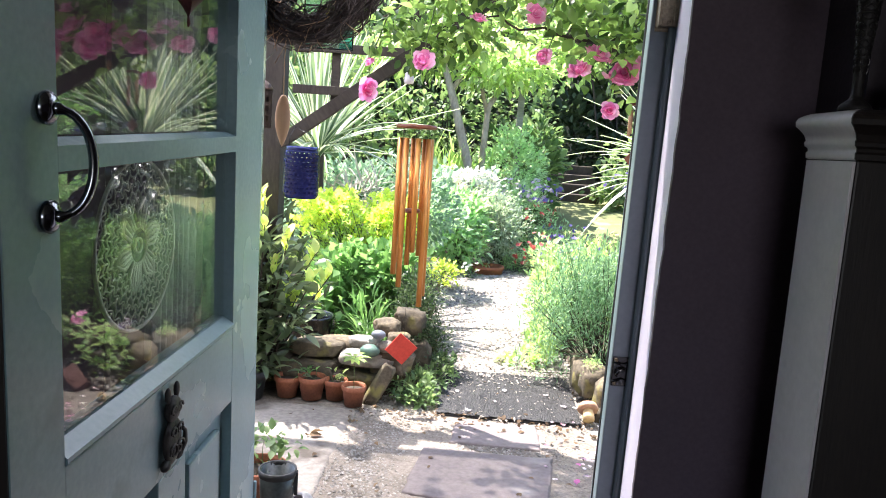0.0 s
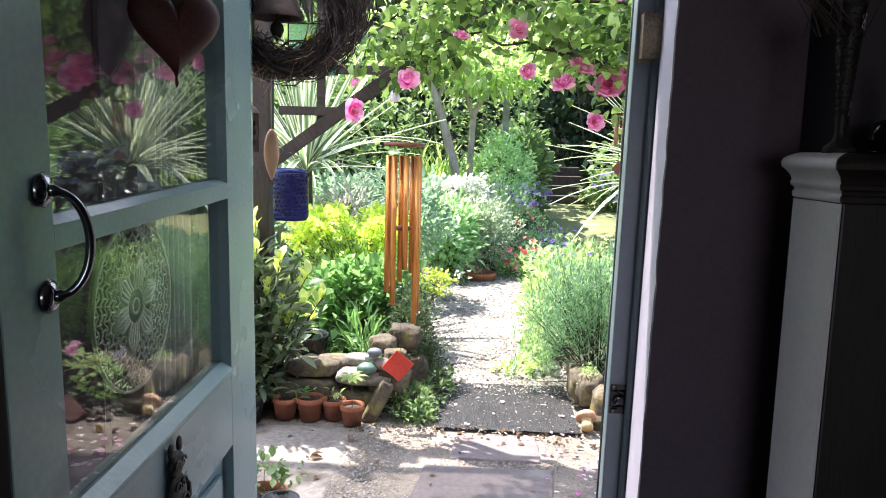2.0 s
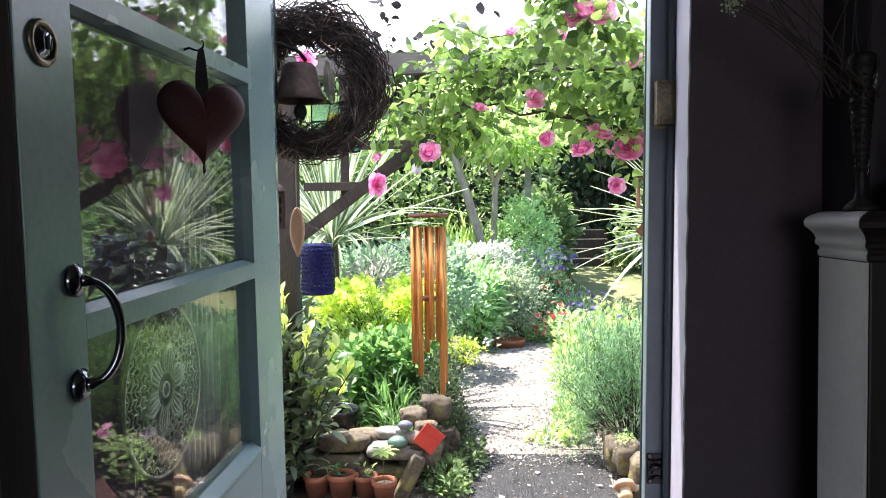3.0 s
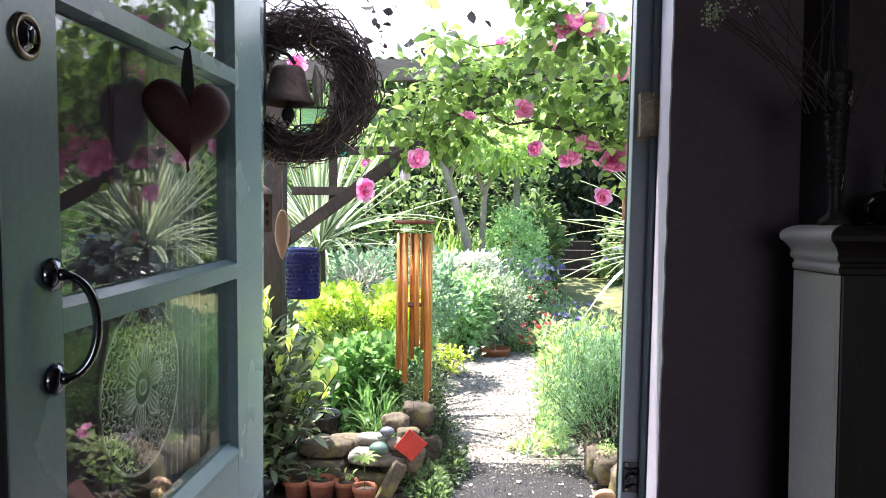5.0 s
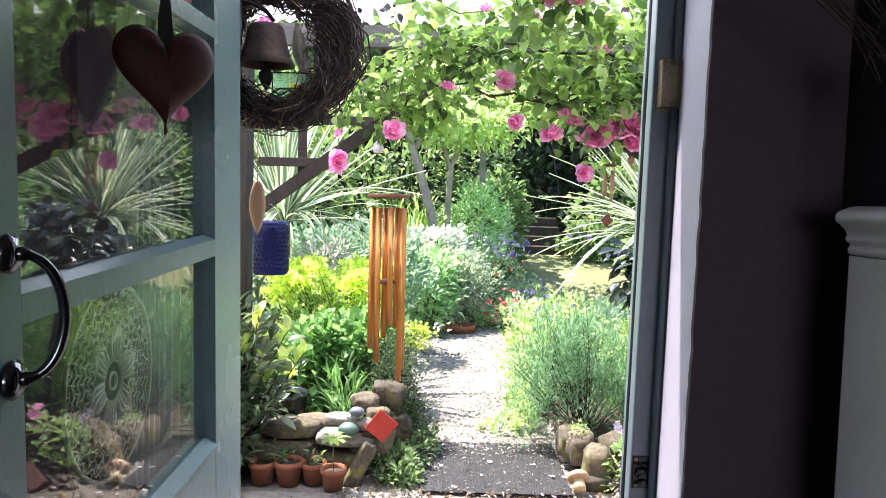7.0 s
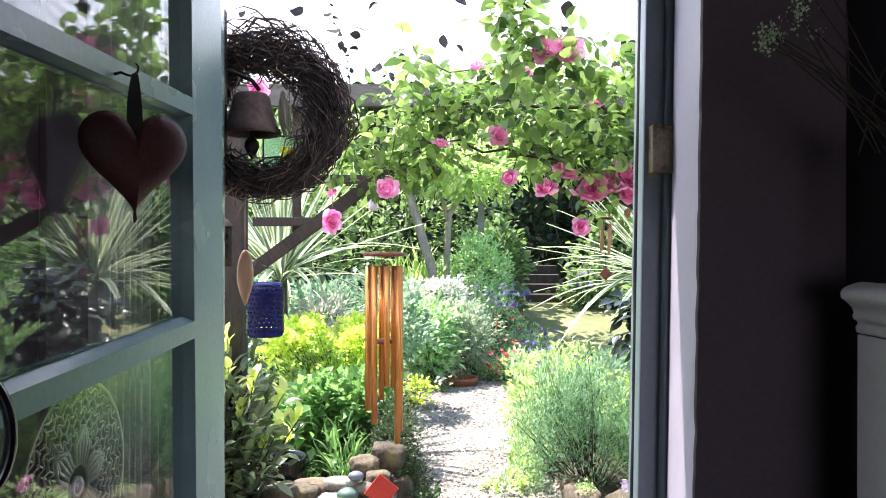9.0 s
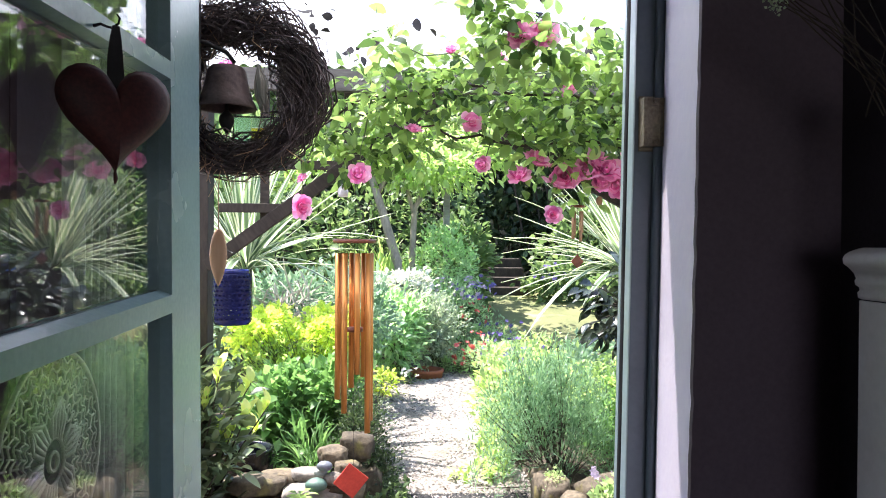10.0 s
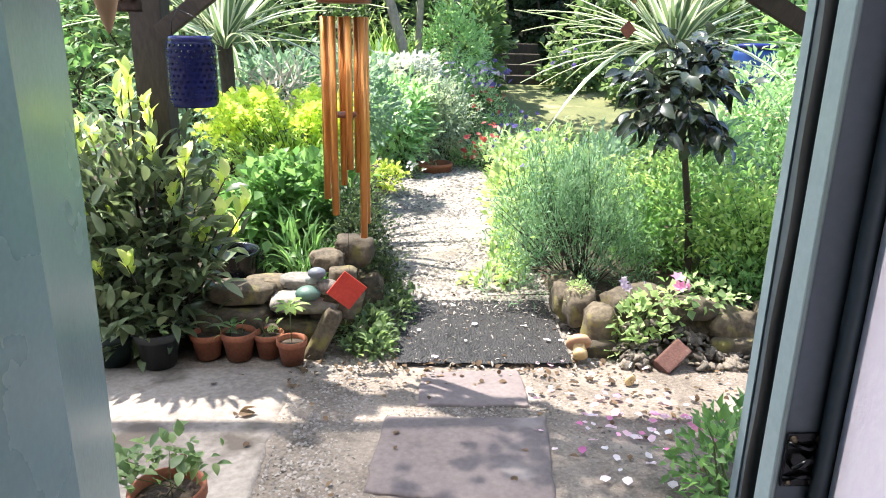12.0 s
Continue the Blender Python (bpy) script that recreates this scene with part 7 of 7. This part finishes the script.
def litter(name, label, category, material, n, box_xy, size, shape=OVAL, width=0.7, lift=0.012, flat=0.12, seed=1, peak=None):
    rng = np.random.default_rng(seed)
    x0, x1, y0, y1 = box_xy
    X, Y = rng.uniform(x0, x1, n), rng.uniform(y0, y1, n)
    if peak:
        X = np.clip(rng.normal(peak[0], peak[2], n), x0, x1)
        Y = np.clip(rng.normal(peak[1], peak[3], n), y0, y1)
    P = np.stack([X, Y, np.full(n, GZ + lift)], 1)
    D = rng.normal(size=(n, 3)) * (1, 1, flat)
    U = np.array((0, 0, 1.0)) + rng.normal(size=(n, 3)) * 0.18
    return tagged(new(name, leaf_data(shape, P, D, U, size * (0.6 + 0.8 * rng.random(n)), width, name, material)), label, category, kind="stuff")


litter("petals", "fallen pink and white rose petals on the patio", "petals", PETAL_WHITE, 35, (0.45, 1.4, 2.6, 4.1), 0.034, PETAL, 0.85, lift=0.02, seed=2, peak=(0.85, 3.5, 0.25, 0.35))
litter("petals", "fallen pink rose petals on the patio", "petals", PETAL_FADED, 48, (0.45, 1.4, 2.6, 4.1), 0.034, PETAL, 0.85, lift=0.022, seed=3, peak=(0.85, 3.55, 0.25, 0.3))
litter("petals", "pale petals scattered over the mat and stones", "petals", PETAL_WHITE, 16, (-0.5, 0.8, 3.75, 4.9), 0.030, PETAL, 0.85, lift=0.032, seed=4)
litter("dead_leaves", "curled dead leaves on the patio", "leaf litter", L_DEAD, 60, (-1.6, 1.3, 2.5, 4.25), 0.032, lift=0.018, seed=5, flat=0.3)
litter("dead_leaves", "dead leaves and chippings along the mat's edges", "leaf litter", L_DEAD, 420, (-0.6, 1.2, 3.9, 5.3), 0.022, lift=0.014, seed=6, flat=0.35, peak=(0.0, 4.4, 0.42, 0.35))
litter("straw_litter", "pale dry leaf bits on the gravel", "leaf litter", L_STRAW, 900, (-0.6, 1.1, 4.2, 6.5), 0.03, lift=0.012, seed=7, flat=0.3, width=0.35)
CHIP = (np.array([(-.5, -.4, 0), (.5, -.35, 0), (.4, .45, 0), (-.45, .4, 0), (-.15, -.1, .45), (.2, .1, .4)]), [(0, 1, 5, 4), (1, 2, 5), (2, 3, 4, 5), (3, 0, 4)])
CHIP_M = leafy("pale_chipping", (0.10, 0.086, 0.070), (0.42, 0.38, 0.335), 0.9, 0.0, 0.3)
CHIP_D = leafy("grey_chipping", (0.14, 0.12, 0.098), (0.38, 0.335, 0.285), 0.9, 0.0, 0.3)
litter("gravel", "pale angular chippings of the path", "gravel", CHIP_M, 9000, (-0.35, 0.85, 4.95, 7.6), 0.022, CHIP, 1.0, -0.008, 0.3, 8)
litter("gravel", "pale angular chippings of the far path", "gravel", CHIP_M, 4000, (-0.5, 1.0, 7.6, 10.2), 0.03, CHIP, 1.0, -0.008, 0.3, 9)
litter("gravel", "grey grit and small stones between the flags", "gravel", CHIP_D, 7000, (-0.62, 1.6, 2.3, 4.25), 0.008, CHIP, 1.0, 0.0, 0.3, 10)
litter("gravel", "grey chippings round the mat", "gravel", CHIP_D, 3000, (-0.5, 0.95, 4.1, 5.4), 0.02, CHIP, 1.0, 0.0, 0.3, 11)
litter("gravel", "loose crumbs in the joint beside the concrete pad", "gravel", CHIP_D, 1500, (-0.58, -0.2, 2.6, 4.1), 0.013, CHIP, 1.0, 0.0, 0.3, 14, peak=(-0.42, 3.4, 0.10, 0.5))
litter("gravel", "loose crumbs in the joint between the flags", "gravel", CHIP_D, 220, (-0.1, 0.55, 3.6, 3.74), 0.012, CHIP, 1.0, 0.0, 0.3, 15)
litter("dead_leaves", "dry leaves and husks heaped along the front of the mat", "leaf litter", L_DEAD, 70, (-0.55, 0.95, 3.92, 4.2), 0.030, lift=0.016, seed=26, flat=0.5, peak=(0.15, 4.07, 0.40, 0.05))
litter("straw_litter", "pale dry shreds along the front of the mat", "leaf litter", L_STRAW, 100, (-0.55, 0.95, 3.92, 4.25), 0.026, lift=0.018, seed=27, flat=0.4, width=0.35, peak=(0.15, 4.09, 0.42, 0.06))
litter("straw_litter", "pale shreds strewn over the far half of the mat", "leaf litter", L_STRAW, 260, (-0.12, 0.72, 4.4, 4.95), 0.024, lift=0.032, seed=28, flat=0.3, width=0.25, peak=(0.35, 4.85, 0.28, 0.14))
litter("petals", "bright pink petals fallen near the wall", "petals", PETAL_PINK, 16, (0.55, 1.35, 2.9, 3.95), 0.036, PETAL, 0.85, lift=0.022, seed=31, peak=(0.95, 3.55, 0.18, 0.26))
litter("dead_leaves", "brown leaf crumbs below the rubble and stones", "leaf litter", L_DEAD, 90, (0.5, 1.5, 3.3, 4.15), 0.026, lift=0.016, seed=32, flat=0.4, peak=(0.95, 3.85, 0.28, 0.22))
litter("mat_litter", "pale bits of dry leaf trodden into the mat", "leaf litter", L_STRAW, 230, (-0.12, 0.70, 4.1, 4.92), 0.016, SMALL, 0.22, 0.034, 0.2, 16)
litter("grass", "short mossy grass of the lawn", "grass", L_MID, 9000, (0.6, 5.0, 9.9, 14.5), 0.06, SMALL, 0.25, 0.03, 1.2, 12)

# ---------------------------------------------------------------- on the mantel
vase = thing("tall_vase", "slim tall dark vase with a raised leaf pattern", "vase", (0.507, 1.095, 1.470))
VP = [(0.021, 0), (0.022, 0.004), (0.019, 0.009), (0.009, 0.017), (0.0070, 0.027), (0.0075, 0.050), (0.0100, 0.085), (0.0130, 0.125), (0.0160, 0.165), (0.0180, 0.190), (0.0186, 0.198), (0.0172, 0.201), (0.0180, 0.206), (0.0170, 0.213), (0.0130, 0.216), (0.0120, 0.205)]
vbody = part("body", lathe(bmesh.new(), VP, 32), CAST_IRON, vase)


def vase_r(z):
    return float(np.interp(z, [q[1] for q in VP[:11]], [q[0] for q in VP[:11]]))


for k in range(5):
    for j in range(6):
        a, z = k * 1.2566 + 0.63 * (j % 2), 0.066 + 0.023 * j
        for sg in (-1, 1):
            vine = [(vase_r(z + 0.010 * f) * math.cos(a + sg * 0.55 * math.sin(math.pi * f)), vase_r(z + 0.010 * f) * math.sin(a + sg * 0.55 * math.sin(math.pi * f)), z + 0.010 * f - 0.005) for f in np.linspace(-1, 1, 7)]
            part("relief_leaf", sweep(bmesh.new(), vine, 0.0011, 5), MANTEL_PAINT if (k + j) % 9 == 0 else CAST_IRON, vbody)
for z in (0.058, 0.128, 0.194):
    part("band", lathe(bmesh.new(), [(0.004, z), (vase_r(z) + 0.0012, z), (vase_r(z) + 0.0012, z + 0.004), (0.004, z + 0.004)], 28, close=True), CAST_IRON, vbody)
dried = thing("dried_flowers", "spray of small pale dried flowers in the vase", "flowers", (0.507, 1.095, 1.668))
rngv = np.random.default_rng(7)
tops = [(-0.172 + 0.006 * rngv.normal(), 0.006 * rngv.normal(), 0.100 + 0.014 * rngv.normal()) for _ in range(6)] + [(-0.120 + 0.014 * rngv.normal(), 0.02 * rngv.normal(), 0.150 + 0.020 * rngv.normal()) for _ in range(6)] + [(0.02 + 0.04 * rngv.normal(), 0.04 * rngv.normal(), 0.24) for _ in range(8)]
part("stalk", stems_bm(rngv, (0, 0, -0.04), tops, 0.0011, 0.0007), DARK_BARK, dried)
P = np.array(tops)[rngv.integers(0, 20, 460)] + rngv.normal(size=(460, 3)) * 0.006
tagged(part("floret_spray", leaf_data(SMALL, P, rngv.normal(size=(460, 3)), rngv.normal(size=(460, 3)), 0.0046, 0.95, "floret_spray", L_SAGE), L_SAGE, dried), kind="stuff")
pan = thing("black_teapot", "small glossy black lidded pot on the mantel", "pot", (0.575, 1.08, 1.470))
part("body", lathe(bmesh.new(), [(0.018, 0), (0.030, 0.010), (0.034, 0.026), (0.028, 0.042), (0.016, 0.047), (0.002, 0.049)], 28), BLACK_METAL, pan)
part("neck", lathe(bmesh.new(), [(0.004, 0.048), (0.010, 0.055), (0.007, 0.09), (0.004, 0.12), (0.002, 0.125)], 18), BLACK_METAL, pan)
part("handle", sweep(bmesh.new(), [(-0.030, 0, 0.012), (-0.044, -0.004, 0.006), (-0.046, -0.01, 0.003), (-0.030, -0.02, 0.003)], 0.0022, 6), BLACK_METAL, pan)
